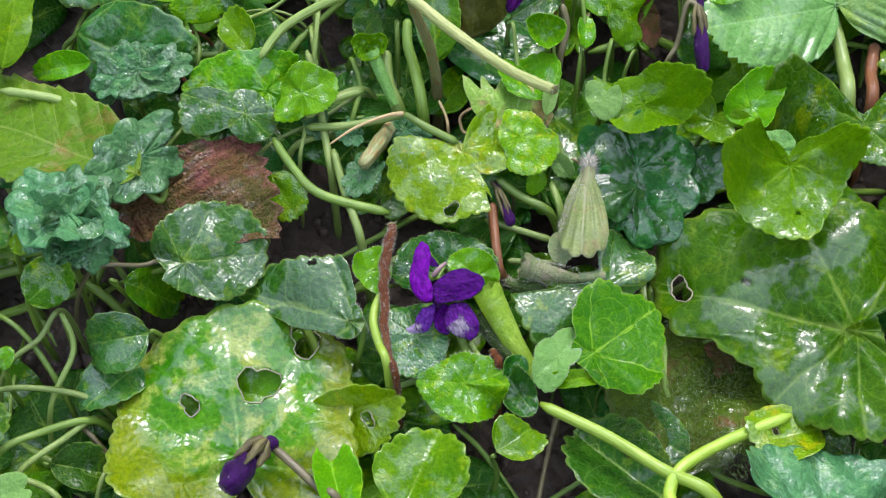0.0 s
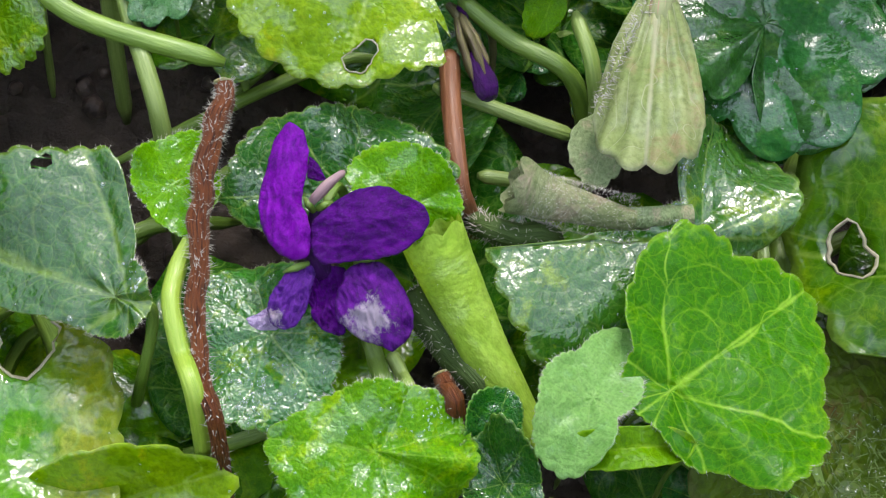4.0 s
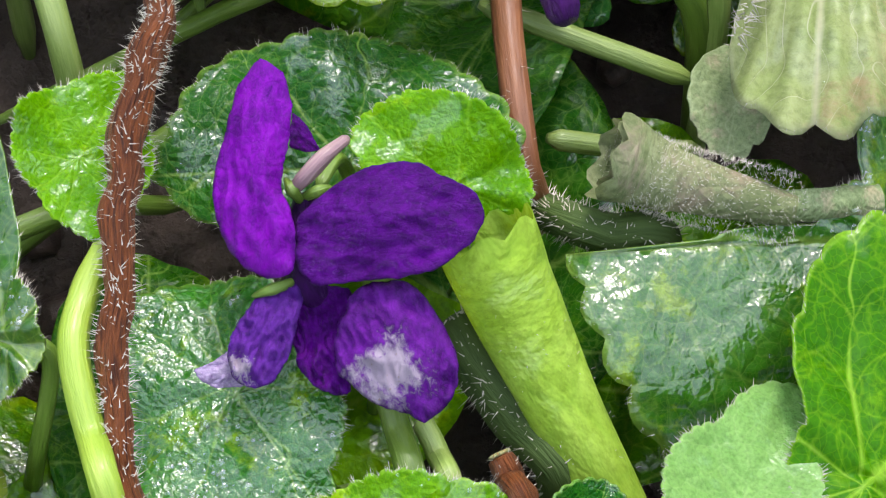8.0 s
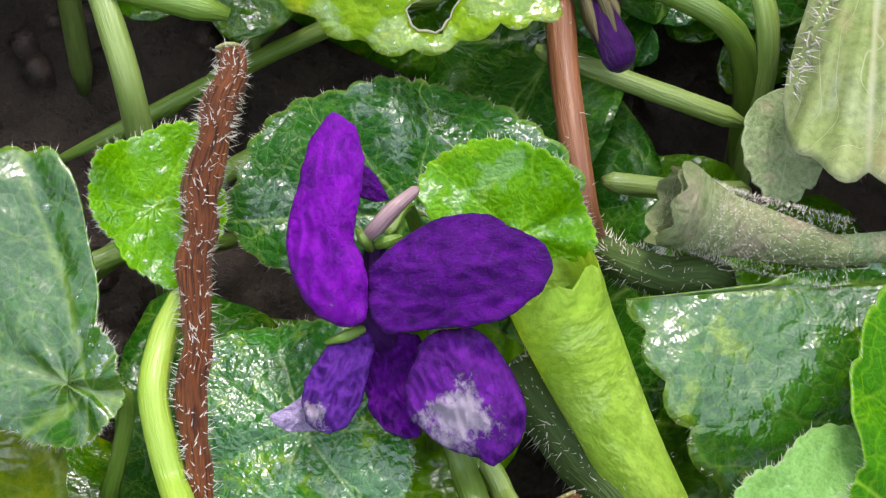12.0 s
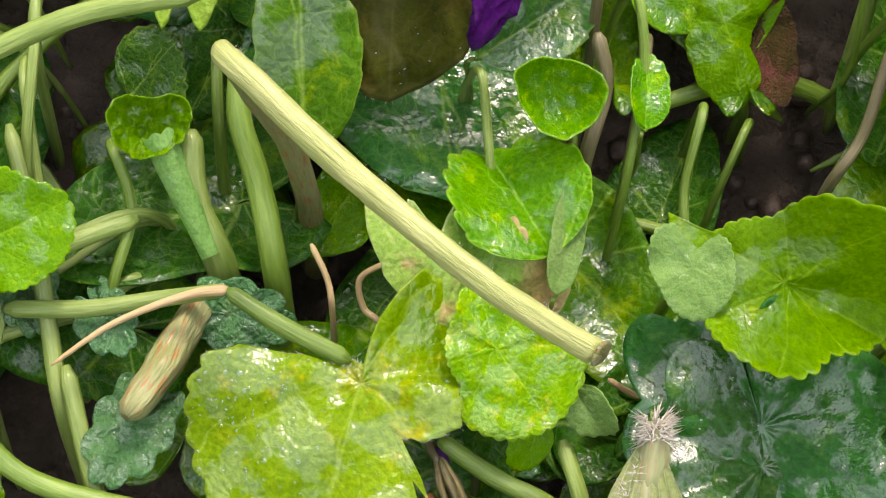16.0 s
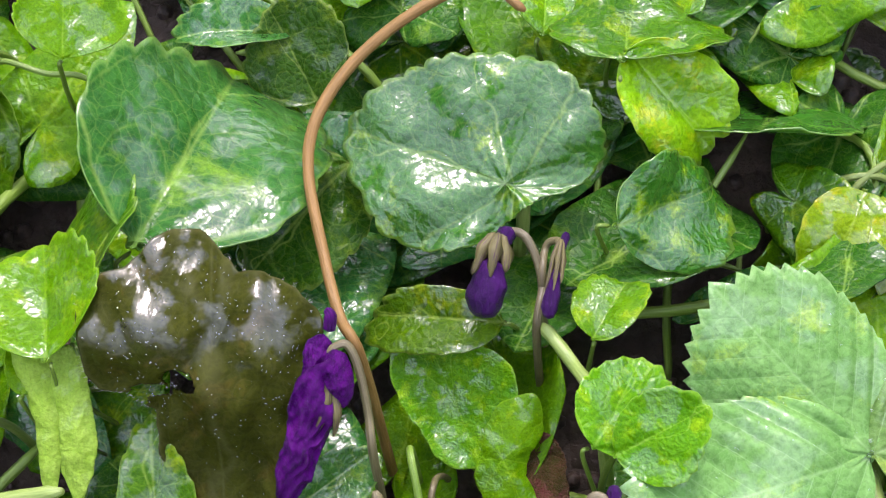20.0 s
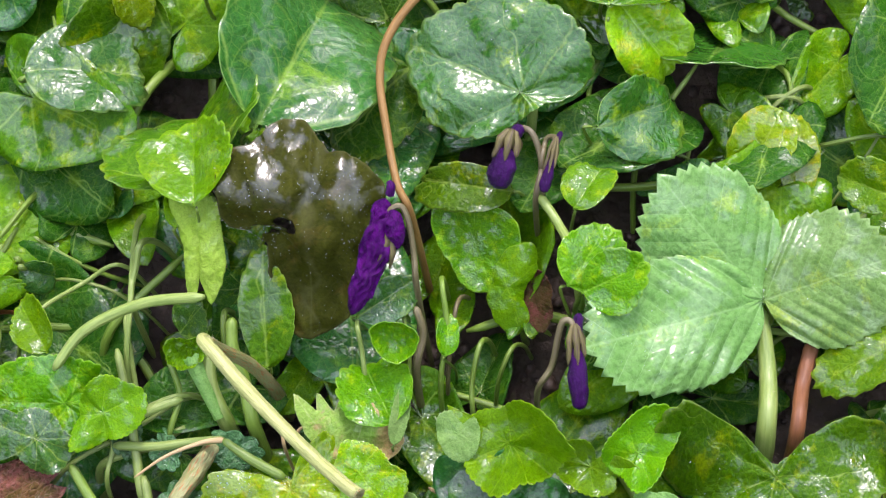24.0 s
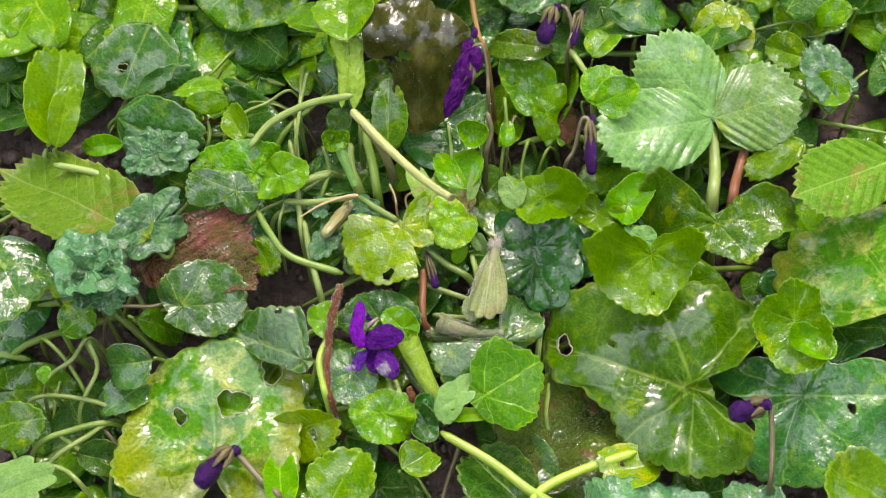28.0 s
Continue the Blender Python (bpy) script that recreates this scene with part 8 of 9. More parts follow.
stem('stem', [(-0.0889, 0.0489, 0.0136), (-0.0781, 0.0475, 0.0123), (-0.0673, 0.0423, 0.0113), (-0.0597, 0.0359, 0.0088)], [0.00084, 0.00091, 0.00091, 0.00090], 'stalk_pale', 'long green stalk over the bank', 'stem')
stem('stem', [(-0.0022, 0.0027, -0.0024), (-0.0015, 0.0007, -0.0030), (-0.0006, -0.0032, -0.0043), (-0.0001, -0.0050, -0.0258)], [0.00069, 0.00078, 0.00080, 0.00080], 'stalk', 'green stalk in the shade below the flower', 'stem')
stem('stem', [(-0.0003, 0.0013, -0.0029), (0.0006, -0.0004, -0.0035), (0.0014, -0.0032, -0.0044), (0.0017, -0.0044, -0.0256)], [0.00060, 0.00066, 0.00065, 0.00065], 'stalk_pale', 'pale stalk in the shade below the flower', 'stem')
stem('twig', [(0.0036, -0.0016, -0.0009), (0.0042, -0.0028, -0.0013), (0.0048, -0.0050, -0.0020), (0.0050, -0.0060, -0.0260)], [0.00064, 0.00081, 0.00080, 0.00080], 'twig', 'short dark red twig stump', 'twig', hair=60, cut=1, lumps=0.4)
stem('stem', [(0.0015, 0.0071, -0.0023), (0.0033, 0.0045, -0.0031), (0.0054, 0.0019, -0.0040), (0.0078, -0.0015, -0.0052), (0.0089, -0.0031, -0.0253)], [0.00169, 0.00183, 0.00183, 0.00166, 0.00166], 'stalk_moss', 'dark green stem covered in dense hairs', 'stem', hair=700, hair_size=0.0011)
stem('stem', [(0.0061, 0.0159, -0.0048), (0.0079, 0.0131, -0.0019), (0.0103, 0.0120, -0.0016), (0.0135, 0.0120, -0.0031), (0.0149, 0.0120, -0.0214)], [0.00099, 0.00111, 0.00126, 0.00128, 0.00128], 'stalk_moss', 'dark green hairy stem under the downy leaf', 'stem', hair=600, hair_size=0.001)
stem('stem', [(-0.0052, 0.0499, 0.0075), (-0.0038, 0.0474, 0.0053), (-0.0034, 0.0452, 0.0022), (-0.0032, 0.0442, -0.0132)], [0.00028, 0.00028, 0.00029, 0.00029], 'needle', 'thin brown dead rootlet on the soil', 'stem')
stem('stem', [(0.0014, 0.0483, 0.0072), (-0.0010, 0.0475, 0.0055), (-0.0007, 0.0456, 0.0035), (0.0009, 0.0442, 0.0019), (0.0017, 0.0436, -0.0134)], [0.00028, 0.00028, 0.00029, 0.00029, 0.00029], 'needle', 'thin brown dead rootlet on the soil', 'stem')
stem('stem', [(0.0203, 0.0392, 0.0025), (0.0228, 0.0382, 0.0012), (0.0249, 0.0381, 0.0003), (0.0258, 0.0380, -0.0148)], [0.00028, 0.00029, 0.00029, 0.00029], 'needle', 'thin brown dead rootlet on the soil', 'stem')
stem('stem', [(-0.0961, -0.0046, -0.0277), (-0.0925, -0.0048, -0.0137), (-0.0866, -0.0051, -0.0067), (-0.0771, -0.0056, -0.0060), (-0.0688, -0.0067, -0.0097), (-0.0651, -0.0072, -0.0263)], [0.00054, 0.00054, 0.00054, 0.00060, 0.00061, 0.00061], 'stalk_pale', 'thin stalk among the undergrowth', 'stem')
stem('stem', [(-0.0882, -0.0247, -0.0328), (-0.0857, -0.0226, -0.0175), (-0.0816, -0.0193, -0.0106), (-0.0750, -0.0139, -0.0102), (-0.0690, -0.0086, -0.0116), (-0.0663, -0.0061, -0.0261)], [0.00057, 0.00057, 0.00057, 0.00065, 0.00066, 0.00066], 'stalk_pale', 'thin stalk among the undergrowth', 'stem')
stem('stem', [(-0.0913, -0.0200, -0.0316), (-0.0891, -0.0187, -0.0161), (-0.0856, -0.0167, -0.0089), (-0.0799, -0.0134, -0.0088), (-0.0693, -0.0096, -0.0108), (-0.0645, -0.0079, -0.0265)], [0.00065, 0.00065, 0.00065, 0.00074, 0.00075, 0.00075], 'stalk', 'thin stalk among the undergrowth', 'stem')
stem('stem', [(-0.0897, -0.0042, -0.0276), (-0.0877, -0.0029, -0.0114), (-0.0845, -0.0008, -0.0038), (-0.0793, 0.0026, -0.0016), (-0.0754, 0.0079, -0.0004), (-0.0737, 0.0103, -0.0219)], [0.00050, 0.00050, 0.00050, 0.00056, 0.00056, 0.00056], 'stalk_pale', 'thin stalk among the undergrowth', 'stem')
stem('stem', [(-0.0769, 0.0111, -0.0237), (-0.0761, 0.0090, -0.0072), (-0.0748, 0.0055, 0.0016), (-0.0731, 0.0009, -0.0030), (-0.0777, -0.0069, -0.0101), (-0.0798, -0.0104, -0.0271)], [0.00050, 0.00050, 0.00050, 0.00056, 0.00056, 0.00056], 'stalk_pale', 'thin stalk among the undergrowth', 'stem')
stem('stem', [(-0.0912, -0.0215, -0.0320), (-0.0889, -0.0217, -0.0169), (-0.0851, -0.0221, -0.0094), (-0.0790, -0.0227, -0.0096), (-0.0738, -0.0262, -0.0106), (-0.0714, -0.0278, -0.0316)], [0.00057, 0.00057, 0.00057, 0.00064, 0.00064, 0.00064], 'stalk_pale', 'thin stalk among the undergrowth', 'stem')
stem('stem', [(-0.0703, -0.0263, -0.0332), (-0.0693, -0.0240, -0.0197), (-0.0678, -0.0202, -0.0138), (-0.0653, -0.0141, -0.0146), (-0.0654, -0.0069, -0.0148), (-0.0655, -0.0036, -0.0254)], [0.00045, 0.00045, 0.00045, 0.00052, 0.00052, 0.00052], 'stalk_pale', 'thin stalk among the undergrowth', 'stem')
stem('stem', [(-0.0775, -0.0047, -0.0277), (-0.0752, -0.0070, -0.0175), (-0.0714, -0.0108, -0.0117), (-0.0653, -0.0169, -0.0160), (-0.0610, -0.0226, -0.0185), (-0.0591, -0.0252, -0.0309)], [0.00054, 0.00054, 0.00054, 0.00061, 0.00061, 0.00061], 'stalk_dark', 'thin stalk among the undergrowth', 'stem')
stem('stem', [(-0.0767, 0.0114, -0.0236), (-0.0737, 0.0123, -0.0043), (-0.0689, 0.0137, 0.0049), (-0.0611, 0.0160, 0.0021), (-0.0548, 0.0187, -0.0007), (-0.0520, 0.0199, -0.0194)], [0.00042, 0.00042, 0.00042, 0.00047, 0.00048, 0.00048], 'stalk_dark', 'thin stalk among the undergrowth', 'stem')
stem('stem', [(-0.0926, 0.0121, -0.0234), (-0.0905, 0.0104, -0.0092), (-0.0871, 0.0077, -0.0017), (-0.0816, 0.0033, -0.0027), (-0.0759, -0.0037, -0.0095), (-0.0733, -0.0068, -0.0262)], [0.00050, 0.00050, 0.00050, 0.00056, 0.00057, 0.00057], 'stalk', 'thin stalk among the undergrowth', 'stem')
stem('stem', [(0.0107, -0.0282, -0.0337), (0.0114, -0.0253, -0.0212), (0.0126, -0.0206, -0.0160), (0.0145, -0.0130, -0.0149), (0.0158, -0.0084, -0.0146), (0.0164, -0.0064, -0.0261)], [0.00046, 0.00046, 0.00046, 0.00052, 0.00052, 0.00052], 'stalk_dark', 'thin stalk among the undergrowth', 'stem')
stem('stem', [(0.0475, 0.0076, -0.0246), (0.0487, 0.0057, -0.0205), (0.0507, 0.0025, -0.0178), (0.0535, -0.0020, -0.0187), (0.0545, -0.0070, -0.0184), (0.0550, -0.0093, -0.0269)], [0.00048, 0.00048, 0.00048, 0.00053, 0.00053, 0.00053], 'stalk', 'thin stalk among the undergrowth', 'stem')
stem('stem', [(0.0565, 0.0103, -0.0239), (0.0566, 0.0080, -0.0196), (0.0567, 0.0043, -0.0167), (0.0569, -0.0008, -0.0186), (0.0563, -0.0054, -0.0193), (0.0560, -0.0074, -0.0264)], [0.00048, 0.00048, 0.00048, 0.00053, 0.00053, 0.00053], 'stalk', 'thin stalk among the undergrowth', 'stem')
stem('stem', [(0.0545, 0.0255, -0.0200), (0.0538, 0.0277, -0.0076), (0.0528, 0.0313, -0.0022), (0.0519, 0.0344, -0.0009), (0.0550, 0.0374, 0.0023), (0.0565, 0.0387, -0.0146)], [0.00079, 0.00079, 0.00079, 0.00089, 0.00088, 0.00088], 'stalk', 'thin stalk among the undergrowth', 'stem')
stem('stem', [(-0.0150, 0.0509, -0.0135), (-0.0170, 0.0498, -0.0016), (-0.0203, 0.0480, 0.0046), (-0.0247, 0.0456, 0.0034), (-0.0335, 0.0424, 0.0028), (-0.0374, 0.0410, -0.0140)], [0.00062, 0.00062, 0.00062, 0.00069, 0.00069, 0.00069], 'stalk_pale', 'thin stalk among the undergrowth', 'stem')
stem('stem', [(-0.0955, 0.0516, -0.0133), (-0.0922, 0.0509, 0.0017), (-0.0867, 0.0497, 0.0093), (-0.0779, 0.0478, 0.0088), (-0.0677, 0.0426, 0.0082), (-0.0609, 0.0385, 0.0069), (-0.0578, 0.0366, -0.0152)], [0.00061, 0.00061, 0.00061, 0.00069, 0.00068, 0.00068, 0.00068], 'stalk_pale', 'thin stalk among the undergrowth', 'stem')
stem('stem', [(-0.0494, 0.0709, -0.0084), (-0.0511, 0.0689, 0.0035), (-0.0538, 0.0656, 0.0101), (-0.0582, 0.0603, 0.0079), (-0.0547, 0.0556, 0.0065), (-0.0531, 0.0535, -0.0109)], [0.00040, 0.00040, 0.00040, 0.00045, 0.00045, 0.00045], 'twig', 'thin stalk among the undergrowth', 'stem')
stem('stem', [(-0.0579, 0.0762, -0.0071), (-0.0569, 0.0738, 0.0039), (-0.0552, 0.0700, 0.0101), (-0.0525, 0.0638, 0.0087), (-0.0528, 0.0592, 0.0056), (-0.0529, 0.0571, -0.0099)], [0.00045, 0.00045, 0.00045, 0.00050, 0.00050, 0.00050], 'stalk', 'thin stalk among the undergrowth', 'stem')
stem('stem', [(-0.0682, 0.0445, -0.0152), (-0.0712, 0.0455, -0.0006), (-0.0761, 0.0471, 0.0062), (-0.0840, 0.0497, 0.0066), (-0.0906, 0.0504, 0.0067), (-0.0936, 0.0507, -0.0116)], [0.00044, 0.00044, 0.00044, 0.00049, 0.00049, 0.00049], 'stalk_dark', 'thin stalk among the undergrowth', 'stem')
stem('stem', [(0.0859, 0.1085, 0.0012), (0.0840, 0.1072, 0.0107), (0.0809, 0.1050, 0.0158), (0.0759, 0.1015, 0.0141), (0.0713, 0.0941, 0.0096), (0.0692, 0.0908, -0.0014)], [0.00044, 0.00044, 0.00044, 0.00044, 0.00044, 0.00044], 'stalk_pale', 'pale stalk on the upper bank', 'stem')
stem('stem', [(0.0662, 0.1041, 0.0000), (0.0690, 0.1040, 0.0094), (0.0735, 0.1038, 0.0140), (0.0808, 0.1035, 0.0146), (0.0840, 0.1033, 0.0018)], [0.00045, 0.00045, 0.00045, 0.00044, 0.00044], 'stalk_pale', 'pale stalk on the upper bank', 'stem')
stem('stem', [(-0.0339, 0.1250, 0.0054), (-0.0317, 0.1243, 0.0182), (-0.0281, 0.1231, 0.0247), (-0.0223, 0.1212, 0.0241), (-0.0160, 0.1198, 0.0229), (-0.0132, 0.1192, 0.0059)], [0.00039, 0.00039, 0.00039, 0.00039, 0.00039, 0.00039], 'stalk', 'pale stalk on the upper bank', 'stem')
stem('stem', [(-0.0266, 0.0689, -0.0089), (-0.0300, 0.0699, 0.0034), (-0.0356, 0.0715, 0.0091), (-0.0446, 0.0741, 0.0061), (-0.0486, 0.0753, -0.0053)], [0.00030, 0.00030, 0.00030, 0.00031, 0.00031], 'stalk_pale', 'pale stalk on the upper bank', 'stem')
stem('stem', [(-0.0252, 0.0811, -0.0058), (-0.0259, 0.0789, 0.0098), (-0.0270, 0.0754, 0.0182), (-0.0281, 0.0719, 0.0162), (-0.0292, 0.0673, 0.0121), (-0.0297, 0.0651, -0.0079)], [0.00055, 0.00055, 0.00055, 0.00055, 0.00055, 0.00055], 'stalk_pale', 'pale stalk on the upper bank', 'stem')
stem('stem', [(-0.0313, 0.0737, -0.0077), (-0.0308, 0.0701, 0.0043), (-0.0300, 0.0642, 0.0114), (-0.0287, 0.0547, 0.0056), (-0.0272, 0.0467, 0.0014), (-0.0265, 0.0430, -0.0135)], [0.00050, 0.00050, 0.00050, 0.00050, 0.00050, 0.00050], 'stalk_pale', 'pale stalk on the upper bank', 'stem')
stem('stem', [(-0.0471, 0.0365, -0.0172), (-0.0436, 0.0386, -0.0022), (-0.0380, 0.0420, 0.0045), (-0.0289, 0.0475, 0.0046), (-0.0194, 0.0533, 0.0052), (-0.0152, 0.0560, -0.0102)], [0.00040, 0.00040, 0.00040, 0.00040, 0.00040, 0.00040], 'stalk_pale', 'pale stalk on the upper bank', 'stem')
stem('stem', [(-0.0133, 0.0702, -0.0086), (-0.0133, 0.0679, 0.0060), (-0.0132, 0.0642, 0.0139), (-0.0131, 0.0584, 0.0075), (-0.0130, 0.0558, -0.0103)], [0.00054, 0.00054, 0.00054, 0.00055, 0.00055], 'stalk', 'pale stalk on the upper bank', 'stem')
stem('stem', [(0.0736, 0.0968, -0.0018), (0.0778, 0.0966, 0.0075), (0.0846, 0.0962, 0.0121), (0.0961, 0.0956, 0.0158), (0.1013, 0.0953, -0.0002)], [0.00040, 0.00040, 0.00040, 0.00039, 0.00039], 'stalk', 'pale stalk on the upper bank', 'stem')
stem('stem', [(0.0828, 0.0835, -0.0052), (0.0846, 0.0857, 0.0049), (0.0876, 0.0893, 0.0091), (0.0924, 0.0951, 0.0129), (0.0961, 0.1007, 0.0168), (0.0978, 0.1033, 0.0018)], [0.00025, 0.00025, 0.00025, 0.00024, 0.00024, 0.00024], 'stalk_pale', 'pale stalk on the upper bank', 'stem')
stem('stem', [(0.0362, 0.0661, -0.0096), (0.0351, 0.0641, 0.0019), (0.0334, 0.0608, 0.0083), (0.0311, 0.0564, 0.0036), (0.0300, 0.0544, -0.0106)], [0.00039, 0.00039, 0.00039, 0.00039, 0.00039], 'stalk', 'pale stalk on the upper bank', 'stem')
stem('stem', [(0.0261, 0.0749, -0.0074), (0.0255, 0.0717, 0.0048), (0.0245, 0.0666, 0.0119), (0.0229, 0.0583, 0.0038), (0.0222, 0.0546, -0.0106)], [0.00039, 0.00039, 0.00039, 0.00040, 0.00040], 'stalk_dark', 'pale stalk on the upper bank', 'stem')
stem('stem', [(-0.0315, 0.0903, -0.0035), (-0.0310, 0.0862, 0.0060), (-0.0301, 0.0794, 0.0120), (-0.0286, 0.0675, 0.0154), (-0.0298, 0.0562, 0.0075), (-0.0303, 0.0511, -0.0115)], [0.00052, 0.00052, 0.00052, 0.00050, 0.00051, 0.00051], 'stalk_pale', 'pale upright stalk in the clump', 'stem')
stem('stem', [(-0.0438, 0.0418, -0.0158), (-0.0409, 0.0432, 0.0009), (-0.0361, 0.0454, 0.0087), (-0.0284, 0.0490, 0.0083), (-0.0191, 0.0529, 0.0075), (-0.0150, 0.0546, -0.0106)], [0.00045, 0.00045, 0.00045, 0.00046, 0.00046, 0.00046], 'stalk_pale', 'pale upright stalk in the clump', 'stem')
stem('stem', [(0.0220, 0.0742, -0.0076), (0.0223, 0.0719, 0.0096), (0.0227, 0.0681, 0.0188), (0.0234, 0.0620, 0.0147), (0.0221, 0.0551, 0.0074), (0.0215, 0.0521, -0.0112)], [0.00045, 0.00045, 0.00045, 0.00045, 0.00045, 0.00045], 'stalk', 'pale upright stalk in the clump', 'stem')
stem('stem', [(0.0081, 0.0675, -0.0093), (0.0085, 0.0653, 0.0076), (0.0092, 0.0616, 0.0166), (0.0098, 0.0584, 0.0139), (0.0103, 0.0538, 0.0081), (0.0105, 0.0518, -0.0113)], [0.00040, 0.00040, 0.00040, 0.00040, 0.00041, 0.00041], 'stalk_pale', 'pale upright stalk in the clump', 'stem')
stem('stem', [(0.0158, 0.0693, -0.0088), (0.0161, 0.0670, 0.0074), (0.0166, 0.0633, 0.0162), (0.0174, 0.0573, 0.0118), (0.0164, 0.0516, 0.0063), (0.0160, 0.0491, -0.0120)], [0.00036, 0.00036, 0.00036, 0.00036, 0.00037, 0.00037], 'stalk', 'pale upright stalk in the clump', 'stem')
stem('stem', [(0.0303, 0.0657, -0.0097), (0.0297, 0.0635, 0.0048), (0.0287, 0.0599, 0.0127), (0.0273, 0.0547, 0.0087), (0.0274, 0.0504, 0.0045), (0.0274, 0.0485, -0.0121)], [0.00045, 0.00045, 0.00045, 0.00045, 0.00045, 0.00045], 'stalk', 'pale upright stalk in the clump', 'stem')
stem('stem', [(-0.0521, 0.0571, -0.0119), (-0.0495, 0.0600, 0.0052), (-0.0453, 0.0646, 0.0127), (-0.0385, 0.0721, 0.0096), (-0.0320, 0.0744, 0.0115), (-0.0291, 0.0754, -0.0053)], [0.00037, 0.00037, 0.00037, 0.00038, 0.00038, 0.00038], 'stalk_pale', 'pale upright stalk in the clump', 'stem')
stem('stem', [(-0.0238, 0.0629, -0.0105), (-0.0231, 0.0607, 0.0037), (-0.0220, 0.0572, 0.0114), (-0.0205, 0.0525, 0.0083), (-0.0224, 0.0461, 0.0043), (-0.0233, 0.0433, -0.0135)], [0.00050, 0.00050, 0.00050, 0.00050, 0.00050, 0.00050], 'stalk', 'pale upright stalk in the clump', 'stem')
stem('stem', [(-0.0352, 0.0605, -0.0111), (-0.0344, 0.0576, 0.0021), (-0.0332, 0.0529, 0.0096), (-0.0312, 0.0453, 0.0065), (-0.0322, 0.0387, 0.0031), (-0.0327, 0.0357, -0.0154)], [0.00041, 0.00041, 0.00041, 0.00041, 0.00041, 0.00041], 'stalk_pale', 'pale upright stalk in the clump', 'stem')

# flowers and buds
FLOWER_OUT = Vector((-0.0655, -0.4981, 0.8647))
open_flower((-0.0066, 0.0061, 0.0029))
bud('flower_bud', (0.0440, 0.0581, 0.0244), (0.0448, 0.0468, 0.0186), 0.00188, [(0.0433, 0.0590, 0.0246), (0.0419, 0.0586, 0.0240), (0.0404, 0.0541, 0.0185), (0.0380, 0.0513, 0.0132), (0.0380, 0.0513, -0.0114)], 0.00052, 'violet bud nodding on a hooked stalk', 0.55)
bud('flower_bud', (0.0336, 0.0921, 0.0247), (0.0312, 0.0838, 0.0208), 0.00265, [(0.0352, 0.0930, 0.0243), (0.0371, 0.0916, 0.0244), (0.0384, 0.0875, 0.0217), (0.0374, 0.0825, 0.0187), (0.0374, 0.0825, -0.0035)], 0.00052, 'violet bud hanging under a broad leaf', 0.50)
bud('flower_bud', (0.0408, 0.0905, 0.0252), (0.0388, 0.0821, 0.0226), 0.00116, [(0.0404, 0.0914, 0.0243), (0.0390, 0.0913, 0.0229), (0.0384, 0.0867, 0.0205), (0.0384, 0.0867, -0.0024)], 0.00045, 'thin violet bud beside another bud', 0.35)
bud('flower_bud', (-0.0373, -0.0187, -0.0025), (-0.0443, -0.0277, -0.0041), 0.00319, [(-0.0362, -0.0188, -0.0044), (-0.0331, -0.0216, -0.0045), (-0.0281, -0.0263, -0.0053), (-0.0240, -0.0294, -0.0058), (-0.0240, -0.0294, -0.0320)], 0.00082, 'brown and violet bud in front of a holed leaf', 0.50)
bud('flower_bud', (0.0856, -0.0071, 0.0093), (0.0778, -0.0104, 0.0086), 0.00312, [(0.0848, -0.0055, 0.0088), (0.0869, -0.0066, 0.0084), (0.0876, -0.0143, 0.0053), (0.0874, -0.0232, 0.0006), (0.0874, -0.0232, -0.0304)], 0.00065, 'small dark violet bud on a purple stalk', 0.55)
bud('flower_bud', (0.0055, 0.0315, 0.0037), (0.0082, 0.0240, 0.0016), 0.00137, [(0.0051, 0.0319, 0.0038), (0.0049, 0.0331, 0.0032), (0.0087, 0.0320, 0.0004), (0.0087, 0.0320, -0.0163)], 0.00038, 'dark bud behind the torn leaf', 0.25)
nodding = thing('nodding_flower', (0.0156, 0.0760, 0.0300), 'wilting violet flower nodding beside the withered leaf', 'flower', 'violet buds')
NOD = (0.1, -0.76, 0.65)
sheet(nodding, 'petal', (0.0117, 0.0682, 0.0240), (0.0084, 0.0628, 0.0180), NOD, even(1.15, 0.85, 0.48, 0.32, 0.26, 0.24, 0.27, 0.36, 0.62, 1.0, 0.60, 0.38, 0.27, 0.24, 0.25, 0.30, 0.46, 0.85), 'wilted_violet', 'long drooping violet petal', dome=0.16, crumple=0.14, crease=0.2, seed=31, thick=0.03)
sheet(nodding, 'petal', (0.0160, 0.0726, 0.0292), (0.0163, 0.0701, 0.0268), NOD, even(0.9, 0.8, 0.6, 0.5, 0.48, 0.5, 0.6, 0.8, 1.0, 0.8, 0.6, 0.5, 0.48, 0.5, 0.6, 0.8), 'wilted_violet', 'short rounded violet petal', dome=0.4, crumple=0.1, crease=0.1, seed=32, thick=0.05)
sheet(nodding, 'petal', (0.0136, 0.0738, 0.0296), (0.0146, 0.0764, 0.0322), NOD, even(1.0, 0.8, 0.5, 0.38, 0.36, 0.42, 0.6, 0.85, 1.0, 0.85, 0.6, 0.42, 0.36, 0.38, 0.5, 0.8), 'wilted_violet', 'upper violet petal', dome=0.2, crumple=0.1, crease=0.15, seed=33, thick=0.04)
tube('spur', [(0.0152, 0.0786, 0.0336), (0.0156, 0.0780, 0.0330), (0.0153, 0.0768, 0.0318)], [0.0004, 0.0008, 0.0007], 'wilted_violet', nodding, 'violet spur', lumps=0.2, sides=12)
